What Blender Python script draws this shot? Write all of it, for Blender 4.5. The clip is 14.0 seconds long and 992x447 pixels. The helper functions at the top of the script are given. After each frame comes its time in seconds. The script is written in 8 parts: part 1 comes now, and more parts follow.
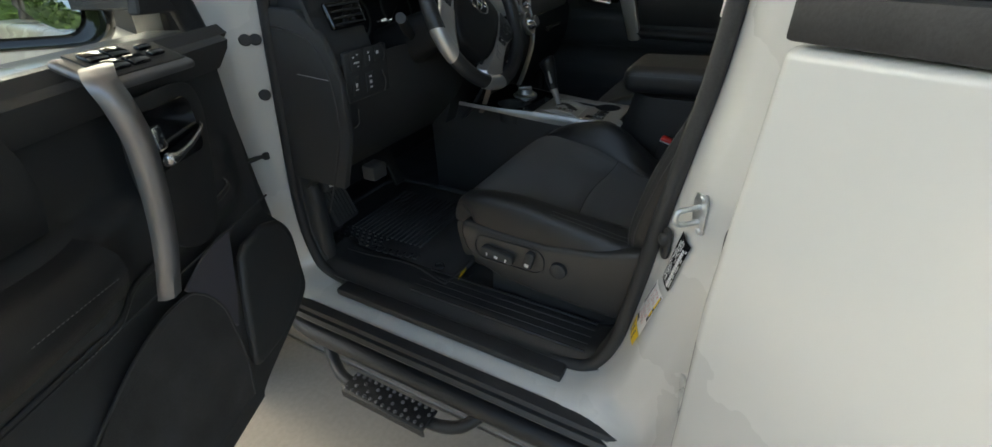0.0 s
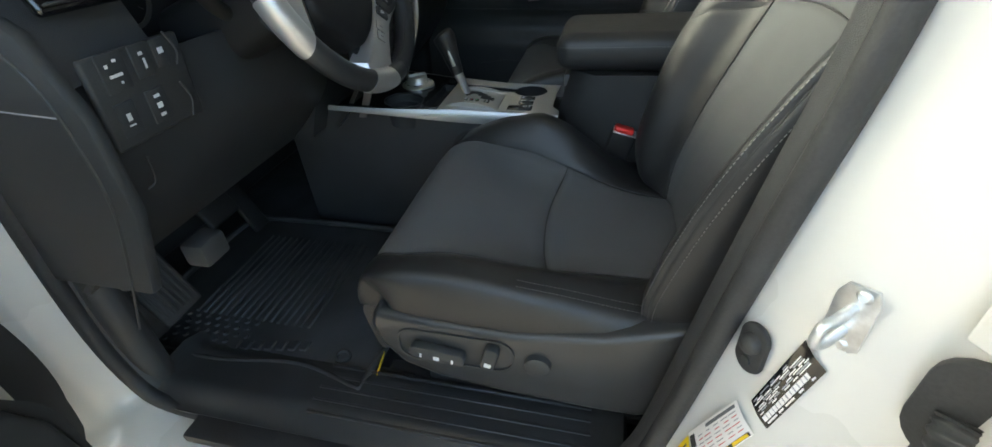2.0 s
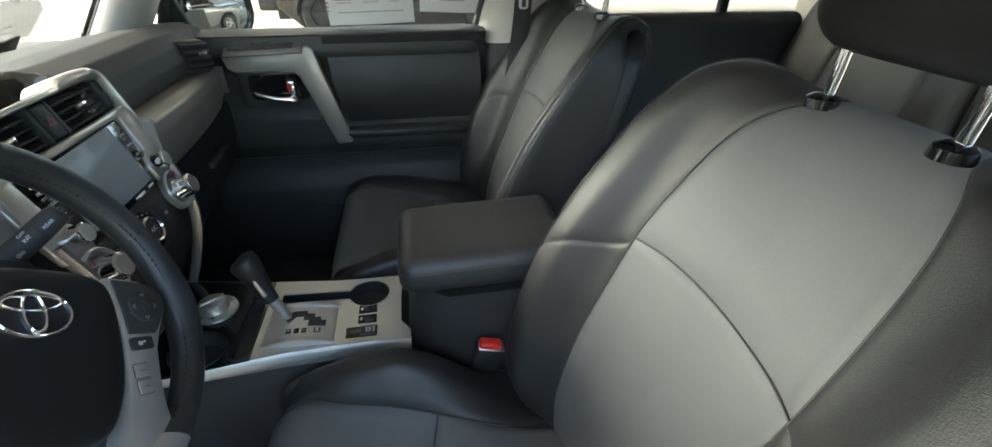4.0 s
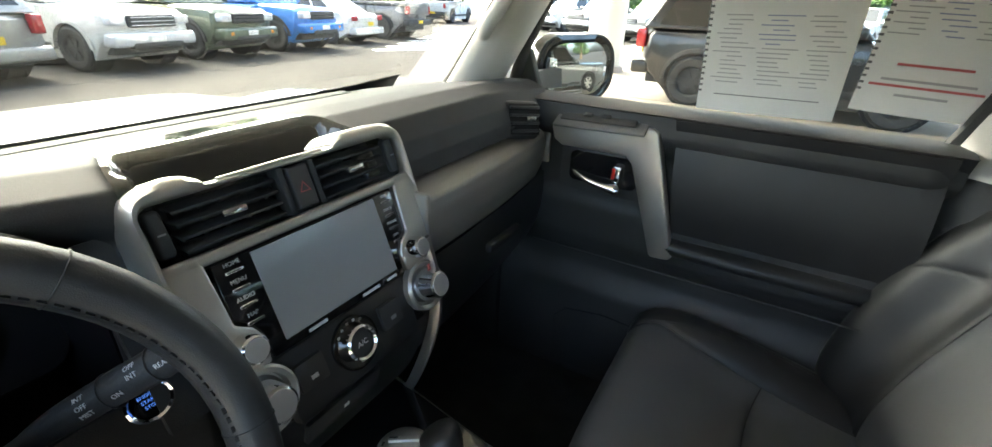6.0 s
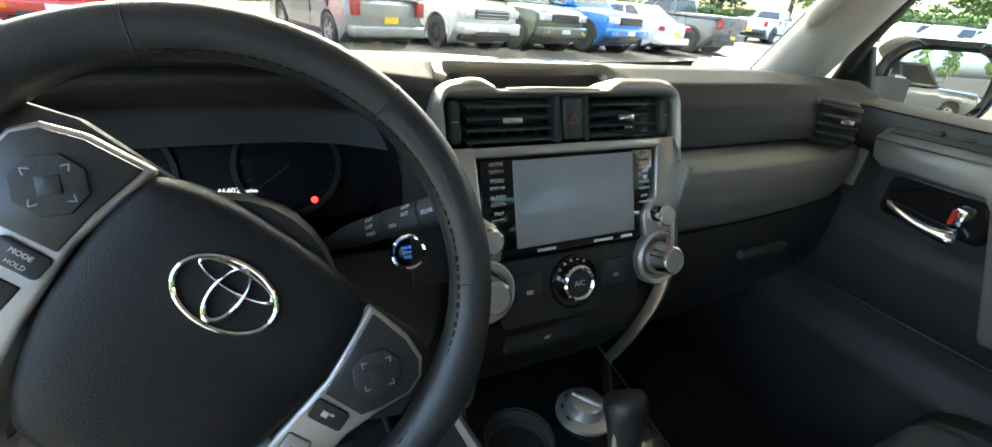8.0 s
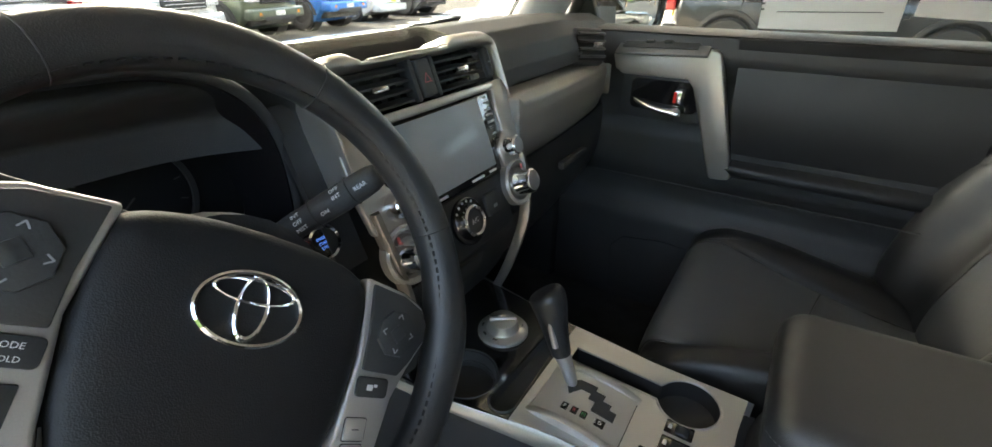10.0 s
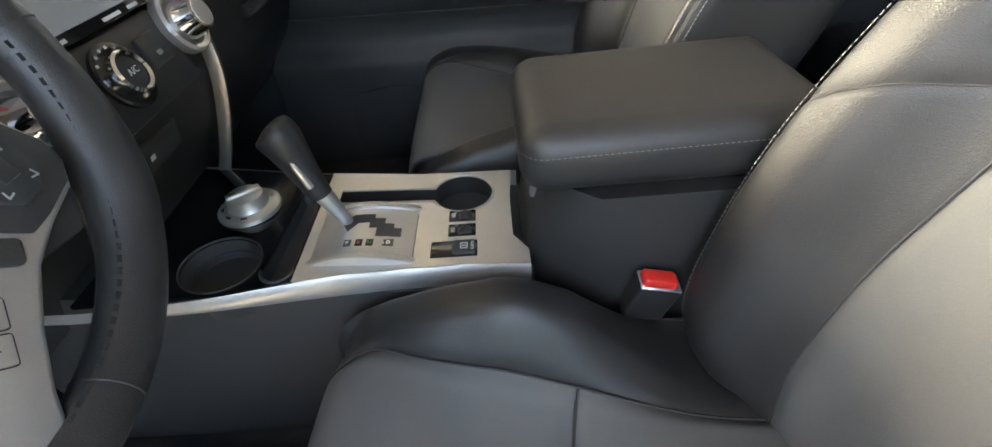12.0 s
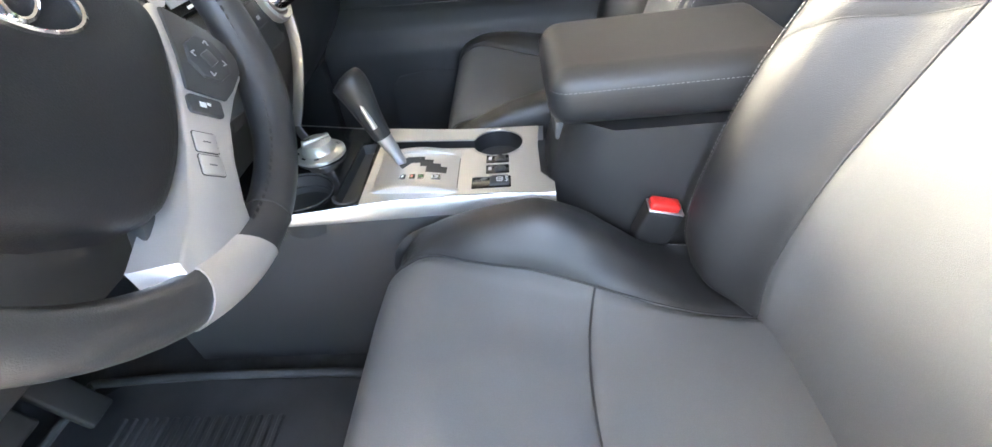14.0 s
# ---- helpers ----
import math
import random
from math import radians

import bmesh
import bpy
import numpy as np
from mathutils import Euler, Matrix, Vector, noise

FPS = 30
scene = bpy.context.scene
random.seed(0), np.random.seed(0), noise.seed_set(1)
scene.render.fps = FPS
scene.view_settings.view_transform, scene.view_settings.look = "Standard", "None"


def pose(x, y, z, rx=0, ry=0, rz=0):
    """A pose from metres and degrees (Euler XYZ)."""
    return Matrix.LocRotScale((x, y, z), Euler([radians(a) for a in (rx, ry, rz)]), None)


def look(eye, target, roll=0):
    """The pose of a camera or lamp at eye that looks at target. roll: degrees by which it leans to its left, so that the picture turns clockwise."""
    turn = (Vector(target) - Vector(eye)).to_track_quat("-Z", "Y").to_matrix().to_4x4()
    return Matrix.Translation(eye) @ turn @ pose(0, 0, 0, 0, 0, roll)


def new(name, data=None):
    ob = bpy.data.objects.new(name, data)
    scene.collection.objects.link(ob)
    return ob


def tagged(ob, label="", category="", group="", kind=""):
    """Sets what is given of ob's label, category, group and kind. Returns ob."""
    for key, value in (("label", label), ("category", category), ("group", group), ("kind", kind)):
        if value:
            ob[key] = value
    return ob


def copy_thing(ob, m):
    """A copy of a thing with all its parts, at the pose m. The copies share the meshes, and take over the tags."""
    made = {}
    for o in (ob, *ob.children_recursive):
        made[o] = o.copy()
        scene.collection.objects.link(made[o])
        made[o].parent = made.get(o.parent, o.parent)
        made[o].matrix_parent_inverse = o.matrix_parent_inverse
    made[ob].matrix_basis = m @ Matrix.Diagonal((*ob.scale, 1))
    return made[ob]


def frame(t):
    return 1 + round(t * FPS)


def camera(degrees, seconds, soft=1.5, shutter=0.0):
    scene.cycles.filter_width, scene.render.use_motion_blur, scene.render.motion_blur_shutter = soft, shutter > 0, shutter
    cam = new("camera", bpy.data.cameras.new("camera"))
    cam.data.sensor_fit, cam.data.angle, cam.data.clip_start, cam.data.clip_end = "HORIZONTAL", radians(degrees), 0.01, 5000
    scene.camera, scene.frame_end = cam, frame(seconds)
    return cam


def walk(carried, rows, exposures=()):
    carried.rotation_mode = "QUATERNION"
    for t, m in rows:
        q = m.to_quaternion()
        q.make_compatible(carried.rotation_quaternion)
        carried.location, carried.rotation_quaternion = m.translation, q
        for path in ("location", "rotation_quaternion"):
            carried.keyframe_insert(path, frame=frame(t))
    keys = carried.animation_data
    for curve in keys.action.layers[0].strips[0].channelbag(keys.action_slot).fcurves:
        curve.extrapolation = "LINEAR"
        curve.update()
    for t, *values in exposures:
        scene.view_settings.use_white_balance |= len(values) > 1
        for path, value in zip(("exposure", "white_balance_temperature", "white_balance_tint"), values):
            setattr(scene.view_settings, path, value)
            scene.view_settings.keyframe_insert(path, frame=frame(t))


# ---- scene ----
cam = camera(93.0, 14.0)
PATH = [
    (0, (-1.4373, -0.8009, 1.3774), (0.0508, 0.0379, 0.3372), -1.51),
    (0.5, (-1.3791, -0.7011, 1.3305), (0.1385, -0.0172, 0.2218), -1.34),
    (1, (-1.2856, -0.6017, 1.2162), (0.2516, 0.0247, 0.1006), -0.03),
    (1.5, (-1.1621, -0.5720, 1.2076), (0.3729, 0.0106, 0.0656), -0.53),
    (2, (-1.0869, -0.5711, 1.3064), (0.4975, -0.1733, 0.1526), -2.72),
    (2.5, (-1.0003, -0.5470, 1.4370), (0.6255, -0.4680, 0.2748), -2.61),
    (2.7, (-0.9644, -0.5382, 1.4680), (0.6611, -0.6064, 0.3048), -1.52),
    (4.8, (-0.5912, -0.4676, 1.5405), (1.0924, -0.7859, 0.5090), 0.58),
    (5, (-0.5447, -0.4386, 1.5435), (1.1719, -0.6521, 0.5396), -1.05),
    (5.5, (-0.4209, -0.3952, 1.5383), (1.3400, -0.1485, 0.6227), -0.05),
    (6, (-0.3243, -0.4377, 1.4998), (1.2503, 0.4484, 0.6422), 2.28),
    (6.5, (-0.3401, -0.4332, 1.4704), (0.7374, 1.0004, 0.5852), 7.02),
    (7, (-0.3372, -0.4508, 1.4621), (0.5394, 1.1159, 0.5806), 5.16),
    (7.2, (-0.3368, -0.4537, 1.4514), (0.5142, 1.1271, 0.5700), 5.58),
    (9.3, (-0.3442, -0.4610, 1.4239), (0.5820, 1.0729, 0.5355), 6.99),
    (9.5, (-0.3732, -0.4507, 1.4323), (0.6896, 1.0018, 0.5600), 4.87),
    (10, (-0.4793, -0.4151, 1.4210), (1.0084, 0.5347, 0.4804), -0.18),
    (10.5, (-0.5885, -0.4409, 1.4108), (1.0904, -0.1847, 0.3545), -4.67),
    (11, (-0.7428, -0.5210, 1.4166), (0.9517, -0.4458, 0.3568), -1.50),
    (11.5, (-0.6791, -0.5121, 1.3706), (1.0087, -0.5375, 0.2977), -0.33),
    (12, (-0.4834, -0.4440, 1.2908), (1.0333, -0.4194, -0.0126), -4.29),
    (12.5, (-0.2768, -0.3977, 1.1598), (1.0166, -0.4071, -0.3657), -2.49),
    (13, (-0.2130, -0.3750, 1.0956), (0.8507, -0.4288, -0.5973), -0.31),
    (13.5, (-0.2874, -0.4051, 1.1810), (0.8434, -0.4520, -0.4680), -3.30),
    (14, (-0.6320, -0.4270, 1.2850), (0.9080, -0.3120, 0.0130), -5.80),
]
EXPOSURES = [(t, e, k, tint) for t, e, k, tint in ((0, 2.55, 6900, -4), (1, 3.28, 7000, -4), (1.5, 3.70, 6900, -4), (2, 3.68, 6800, -6), (2.5, 3.48, 6400, -6), (5, 4.45, 6600, -2), (5.5, 4.48, 6550, -4), (6.0, 4.25, 6700, -2), (6.5, 4.15, 6600, -2), (7.2, 4.25, 6600, -4), (9.3, 4.45, 7000, -4), (10, 4.35, 7300, 0), (10.5, 4.35, 7300, 2), (11.5, 4.48, 6700, 0), (12, 5.0, 7500, 4), (12.5, 5.60, 8800, 4), (13, 5.70, 8800, 6), (13.5, 5.88, 8000, 4), (14, 6.1, 7000, 6))]
walk(cam, [(t, look(eye, target, roll)) for t, eye, target, roll in PATH], EXPOSURES)

# ---- exposure, sky, sun ----
world = bpy.data.worlds.new("sky")
scene.world = world
world.use_nodes = True
wn, wl = world.node_tree.nodes, world.node_tree.links
sky = wn.new("ShaderNodeTexSky")
sky.sky_type, sky.sun_disc = "NISHITA", False
sky.sun_elevation, sky.sun_rotation = radians(42), radians(12)
sky.air_density, sky.dust_density, sky.ozone_density = 0.6, 6.0, 0.4
wl.new(sky.outputs["Color"], wn["Background"].inputs["Color"])
wn["Background"].inputs["Strength"].default_value = 0.15
sun_data = bpy.data.lights.new("sun", "SUN")
sun_data.energy, sun_data.angle, sun_data.color = 0.3, radians(60), (1.0, 0.97, 0.92)
sun = new("sun", sun_data)
sun.matrix_world = look((2.9, 13.7, 12.6), (0, 0, 0))


# ---- materials ----
def material(name, colour, rough=0.5, metal=0.0, grain=0.0, scale=400.0, bump=0.0, mottle=0.0, mottle_scale=6.0, coat=0.0, spec=0.5, cells=False, detail=3.0):
    m = bpy.data.materials.new(name)
    m.use_nodes = True
    nodes, links = m.node_tree.nodes, m.node_tree.links
    bsdf = nodes["Principled BSDF"]
    bsdf.inputs["Base Color"].default_value = (*colour, 1)
    bsdf.inputs["Roughness"].default_value = rough
    bsdf.inputs["Metallic"].default_value = metal
    bsdf.inputs["Coat Weight"].default_value = coat
    bsdf.inputs["Coat Roughness"].default_value = 0.06
    bsdf.inputs["Specular IOR Level"].default_value = spec
    place = nodes.new("ShaderNodeTexCoord")
    if grain or bump:
        if cells:
            tex = nodes.new("ShaderNodeTexVoronoi")
            tex.feature = "SMOOTH_F1"
            out = tex.outputs["Distance"]
        else:
            tex = nodes.new("ShaderNodeTexNoise")
            tex.inputs["Detail"].default_value = detail
            out = tex.outputs["Fac"]
        tex.inputs["Scale"].default_value = scale
        links.new(place.outputs["Object"], tex.inputs["Vector"])
        if bump:
            b = nodes.new("ShaderNodeBump")
            b.inputs["Strength"].default_value = bump
            b.inputs["Distance"].default_value = 0.0015 if scale > 50 else 0.01
            links.new(out, b.inputs["Height"])
            links.new(b.outputs["Normal"], bsdf.inputs["Normal"])
    if grain or mottle:
        big = nodes.new("ShaderNodeTexNoise")
        big.inputs["Scale"].default_value = mottle_scale
        big.inputs["Detail"].default_value = 5.0
        links.new(place.outputs["Object"], big.inputs["Vector"])
        mix = nodes.new("ShaderNodeMixRGB")
        mix.blend_type = "MULTIPLY"
        mix.inputs["Fac"].default_value = 1.0
        mix.inputs["Color1"].default_value = (*colour, 1)
        ramp = nodes.new("ShaderNodeMapRange")
        ramp.inputs["From Min"].default_value, ramp.inputs["From Max"].default_value = 0.3, 0.7
        ramp.inputs["To Min"].default_value, ramp.inputs["To Max"].default_value = 1 - mottle, 1 + mottle
        links.new(big.outputs["Fac"], ramp.inputs["Value"])
        last = ramp.outputs["Result"]
        if grain:
            r2 = nodes.new("ShaderNodeMapRange")
            r2.inputs["From Min"].default_value, r2.inputs["From Max"].default_value = 0.2, 0.8
            r2.inputs["To Min"].default_value, r2.inputs["To Max"].default_value = 1 - grain, 1 + grain
            links.new(out, r2.inputs["Value"])
            mul = nodes.new("ShaderNodeMath")
            mul.operation = "MULTIPLY"
            links.new(last, mul.inputs[0])
            links.new(r2.outputs["Result"], mul.inputs[1])
            last = mul.outputs["Value"]
        links.new(last, mix.inputs["Color2"])
        links.new(mix.outputs["Color"], bsdf.inputs["Base Color"])
        rr = nodes.new("ShaderNodeMapRange")
        rr.inputs["To Min"].default_value, rr.inputs["To Max"].default_value = max(0.03, rough - 0.08), min(1, rough + 0.08)
        links.new(big.outputs["Fac"], rr.inputs["Value"])
        links.new(rr.outputs["Result"], bsdf.inputs["Roughness"])
    return m


def glow(name, colour, strength):
    m = material(name, colour, 0.5)
    bsdf = m.node_tree.nodes["Principled BSDF"]
    bsdf.inputs["Emission Color"].default_value = (*colour, 1)
    bsdf.inputs["Emission Strength"].default_value = strength
    return m


def clear_glass(name, tint, rough=0.0):
    m = bpy.data.materials.new(name)
    m.use_nodes = True
    nodes, links = m.node_tree.nodes, m.node_tree.links
    nodes.remove(nodes["Principled BSDF"])
    through_it, shine, mix, fres = (nodes.new("ShaderNode" + k) for k in ("BsdfTransparent", "BsdfGlossy", "MixShader", "Fresnel"))
    through_it.inputs["Color"].default_value = (*tint, 1)
    shine.inputs["Roughness"].default_value = rough
    fres.inputs["IOR"].default_value = 1.45
    links.new(fres.outputs["Fac"], mix.inputs["Fac"])
    links.new(through_it.outputs["BSDF"], mix.inputs[1])
    links.new(shine.outputs["BSDF"], mix.inputs[2])
    links.new(mix.outputs["Shader"], nodes["Material Output"].inputs["Surface"])
    return m


LEATHER = material("black_leather", (0.024, 0.0245, 0.025), 0.4, 0, 0.13, 1100, 0.22, 0.15, 9, spec=0.5, cells=True)
GREY_LEATHER = material("grey_leather", (0.112, 0.116, 0.117), 0.52, 0, 0.06, 1200, 0.12, 0.06, 7, spec=0.35, cells=True)
SOFT = material("soft_touch_vinyl", (0.048, 0.0495, 0.051), 0.5, 0, 0.12, 1100, 0.2, 0.1, 5, cells=True)
PLASTIC = material("grained_black_plastic", (0.039, 0.04, 0.0405), 0.5, 0, 0.15, 800, 0.35, 0.15, 8)
MATTE = material("matte_black_plastic", (0.036, 0.037, 0.0375), 0.62, 0, 0.15, 500, 0.2, 0.2, 8)
GLOSS = material("gloss_black", (0.006, 0.006, 0.007), 0.08, coat=0.6)
SILVER = material("silver_paint", (0.56, 0.545, 0.53), 0.34, 0.72, 0.05, 1500, 0.05, 0.05, 10)
CHAMPAGNE = material("brushed_trim", (0.52, 0.51, 0.49), 0.36, 0.7, 0.05, 1600, 0.04, 0.05, 8)
CHROME = material("chrome", (0.85, 0.85, 0.86), 0.06, 1.0)
STEEL = material("zinc_plated_steel", (0.72, 0.75, 0.78), 0.36, 0.85, 0.1, 200, 0.1, 0.15, 40)
WHITE = material("white_body_paint", (0.63, 0.627, 0.6), 0.28, 0, 0.0, 100, 0, 0.012, 3, coat=0.7)
RUBBER = material("black_rubber", (0.031, 0.0315, 0.0325), 0.6, 0, 0.2, 300, 0.3, 0.2, 15)
LEDGE = material("satin_grey_trim", (0.3, 0.29, 0.27), 0.42, 0.35, 0.08, 900, 0.15, 0.05, 7)
SMOOTH_PLASTIC = material("smooth_black_plastic", (0.037, 0.038, 0.0385), 0.33, 0, 0.1, 600, 0.08, 0.15, 10)
CARPET = material("black_carpet", (0.046, 0.0465, 0.047), 0.95, 0, 0.5, 900, 1.0, 0.3, 14)
MAT = material("floor_mat_rubber", (0.047, 0.048, 0.0485), 0.6, 0, 0.25, 500, 0.3, 0.35, 11)
LINER = material("pale_pillar_cloth", (0.62, 0.6, 0.55), 0.85, 0, 0.08, 900, 0.3, 0.04, 5)
POWDER = material("powder_coated_steel", (0.022, 0.023, 0.025), 0.42, 0.2, 0.2, 900, 0.4, 0.15, 12)
STUD = material("worn_steel_stud", (0.16, 0.16, 0.17), 0.4, 0.6)
# Pale grey base stands in for bright surroundings mirrored in the dark glass.
SCREEN = material("screen_with_painted_glare", (0.3, 0.318, 0.33), 0.26, 0, coat=0.4, spec=0.8)
RED = material("red_plastic", (0.62, 0.03, 0.025), 0.35)
YELLOW = material("yellow_plastic", (0.8, 0.55, 0.02), 0.5)
PAPER = material("white_paper", (0.8, 0.8, 0.79), 0.7, 0, 0.02, 300, 0.05, 0.03, 10)
FADED_PRINT = material("pale_grey_print", (0.42, 0.42, 0.44), 0.7)
INK = material("grey_print", (0.13, 0.13, 0.14), 0.7)
BLUE_INK = material("blue_print", (0.3, 0.34, 0.5), 0.7)
RED_INK = material("red_print", (0.55, 0.13, 0.14), 0.7)
GREEN_INK = material("green_print", (0.1, 0.4, 0.15), 0.7)
LABEL_WHITE = material("white_label", (0.78, 0.76, 0.74), 0.4, 0, 0.02, 200, 0, 0.02, 20)
THREAD = material("grey_thread", (0.2, 0.2, 0.195), 0.8)
PRINT = material("white_marking", (0.72, 0.72, 0.72), 0.5)
DIM_PRINT = material("faded_marking", (0.33, 0.33, 0.34), 0.5)
CONCRETE = material("pale_concrete", (0.29, 0.255, 0.212), 0.9, 0, 0.1, 60, 0.15, 0.1, 0.9)
ASPHALT = material("weathered_asphalt", (0.041, 0.038, 0.035), 0.95, 0, 0.25, 60, 0.3, 0.2, 0.35, spec=0.2)
LINE = material("road_marking", (0.75, 0.74, 0.7), 0.7, 0, 0.1, 40, 0, 0.1, 3)
KERB = material("kerb_concrete", (0.42, 0.39, 0.35), 0.85, 0, 0.15, 30, 0.3, 0.15, 2)
LEAF = material("leaves", (0.085, 0.15, 0.03), 0.6, 0, 0.3, 6, 0, 0.35, 2.2)
LEAF_DARK = material("dark_leaves", (0.045, 0.085, 0.025), 0.65, 0, 0.3, 6, 0, 0.35, 2.2)
BARK = material("bark", (0.09, 0.065, 0.045), 0.9, 0, 0.3, 30, 0.8, 0.2, 3)
SOIL = material("bare_earth", (0.2, 0.15, 0.105), 0.95, 0, 0.35, 9, 0.6, 0.25, 1.2)
GRASS = material("grass", (0.09, 0.14, 0.035), 0.9, 0, 0.3, 12, 0.3, 0.25, 0.5)
GLASS = clear_glass("window_glass", (0.72, 0.755, 0.735))
PRIVACY = clear_glass("privacy_glass", (0.5, 0.52, 0.5))
STACK_TRIM = material("satin_metal_trim", (0.55, 0.525, 0.49), 0.34, 0.78, 0.05, 1600, 0.04, 0.05, 8)
RIM = material("worn_rim_leather", (0.026, 0.0265, 0.027), 0.42, 0, 0.15, 1300, 0.12, 0.2, 14, spec=0.6, cells=True)
BIN = material("leather_grained_plastic", (0.024, 0.0245, 0.025), 0.4, 0, 0.15, 1300, 0.36, 0.15, 10, cells=True)
PAD_BLACK = material("hub_pad_vinyl", (0.013, 0.013, 0.014), 0.52, 0, 0.15, 1200, 0.2, 0.1, 6, spec=0.3, cells=True)
MIRROR = material("mirror_glass", (0.56, 0.59, 0.59), 0.01, 1.0)
TINTED = material("dark_tinted_glass", (0.012, 0.014, 0.015), 0.05, 0, coat=0.5)
BLUE_GLOW = glow("blue_lettering", (0.1, 0.25, 0.9), 0.05)
WHITE_GLOW = glow("white_display", (0.85, 0.9, 1.0), 0.12)
RED_GLOW = glow("red_warning_lamp", (1.0, 0.03, 0.03), 0.3)


# ---- mesh helpers ----
def finish(name, bm, mat, angle=38):
    bmesh.ops.recalc_face_normals(bm, faces=bm.faces[:])
    me = bpy.data.meshes.new(name)
    bm.to_mesh(me)
    bm.free()
    me.polygons.foreach_set("use_smooth", [True] * len(me.polygons))
    me.set_sharp_from_angle(angle=radians(angle))
    me.materials.append(mat)
    return me


def thing(name, base=(0, 0, 0), label="", category="", group="", kind=""):
    ob = new(name)
    ob.location = base
    ob.empty_display_size = 0.05
    return tagged(ob, label, category, group, kind)


def adopt(ob, parent):
    """Hang ob under parent and keep it where it is."""
    ob.parent = parent
    if parent.parent is None:
        ob.matrix_parent_inverse = Matrix.Translation(-parent.location)
    return ob


def part(name, bm, mat, parent, label="", angle=38):
    ob = new(name, finish(name, bm, mat, angle))
    if parent is not None:
        adopt(ob, parent)
    return tagged(ob, label)


def solo(name, bm, mat, label, category, group="", kind="", angle=38):
    """A thing of one mesh."""
    return tagged(new(name, finish(name, bm, mat, angle)), label, category, group, kind)


def merge(*bms):
    out = bmesh.new()
    for bm in bms:
        me = bpy.data.meshes.new("t")
        bm.to_mesh(me)
        bm.free()
        out.from_mesh(me)
        bpy.data.meshes.remove(me)
    return out


def moved(bm, m):
    bm.transform(m)
    return bm


def box(x0, x1, y0, y1, z0, z1, b=0.006, seg=2):
    bm = bmesh.new()
    bmesh.ops.create_cube(bm, size=1)
    for v in bm.verts:
        v.co = Vector(((x0 + x1) / 2 + v.co.x * (x1 - x0), (y0 + y1) / 2 + v.co.y * (y1 - y0), (z0 + z1) / 2 + v.co.z * (z1 - z0)))
    if b:
        bmesh.ops.bevel(bm, geom=bm.edges[:], offset=min(b, 0.48 * min(abs(x1 - x0), abs(y1 - y0), abs(z1 - z0))), segments=seg, profile=0.5, affect="EDGES")
    return bm


def slab(sx, sy, sz, b=0.004, seg=2, at=(0, 0, 0)):
    return moved(box(-sx / 2, sx / 2, -sy / 2, sy / 2, -sz / 2, sz / 2, b, seg), Matrix.Translation(at))


def spline(points, n):
    """n points evenly by parameter on a smooth curve through the given ones."""
    p = [Vector(q) for q in points]
    p = [2 * p[0] - p[1]] + p + [2 * p[-1] - p[-2]]
    out = []
    for i in range(n):
        s = i / (n - 1) * (len(p) - 3)
        k = min(int(s), len(p) - 4)
        f = s - k
        a, b, c, d = p[k : k + 4]
        out.append(0.5 * (2 * b + (c - a) * f + (2 * a - 5 * b + 4 * c - d) * f * f + (3 * b - a - 3 * c + d) * f**3))
    return out


def loft(rings, closed=True, caps=True):
    """Skin through rings of equally many points."""
    bm = bmesh.new()
    vs = [[bm.verts.new(p) for p in ring] for ring in rings]
    n = len(vs[0])
    for a, b in zip(vs, vs[1:]):
        for i in range(n if closed else n - 1):
            bm.faces.new((a[i], a[(i + 1) % n], b[(i + 1) % n], b[i]))
    if caps and closed:
        bm.faces.new(vs[0][::-1])
        bm.faces.new(vs[-1])
    return bm


def tube(points, r, n=12, closed=False, flat=1.0):
    """A round bar along points; r is one radius or one for each point."""
    p = [Vector(q) for q in points]
    rs = r if isinstance(r, (list, tuple)) else [r] * len(p)
    rings, up = [], None
    for i, q in enumerate(p):
        a, b = (p[i - 1], p[(i + 1) % len(p)]) if closed else (p[max(i - 1, 0)], p[min(i + 1, len(p) - 1)])
        way = (b - a).normalized()
        if up is None:
            up = way.orthogonal().normalized()
        up = (up - way * up.dot(way)).normalized()
        side = way.cross(up)
        rings.append([q + rs[i] * (math.cos(t) * up + flat * math.sin(t) * side) for t in (2 * math.pi * k / n for k in range(n))])
    if closed:
        rings.append(rings[0])
        bm = loft(rings, caps=False)
        bmesh.ops.remove_doubles(bm, verts=bm.verts[:], dist=1e-6)
        return bm
    return loft(rings)


def lathe(profile, n=32, m=None):
    """Turn (radius, height) pairs round z."""
    rings = [[(max(r, 1e-5) * math.cos(2 * math.pi * k / n), max(r, 1e-5) * math.sin(2 * math.pi * k / n), h) for k in range(n)] for r, h in profile]
    bm = loft(rings, caps=False)
    bmesh.ops.remove_doubles(bm, verts=bm.verts[:], dist=2e-5)
    return moved(bm, m) if m else bm


def prism(poly, depth, b=0.0, seg=2, m=None):
    """A flat outline (x, y) given thickness along z from 0 to depth."""
    bm = bmesh.new()
    f = bm.faces.new([bm.verts.new((x, y, 0)) for x, y in poly])
    got = bmesh.ops.extrude_face_region(bm, geom=[f])
    for v in got["geom"]:
        if isinstance(v, bmesh.types.BMVert):
            v.co.z = depth
    if b:
        bmesh.ops.recalc_face_normals(bm, faces=bm.faces[:])
        sharp = [e for e in bm.edges if len(e.link_faces) == 2 and e.calc_face_angle(0) > 0.9]
        bmesh.ops.bevel(bm, geom=sharp, offset=b, segments=seg, profile=0.5, affect="EDGES")
    return moved(bm, m) if m else bm


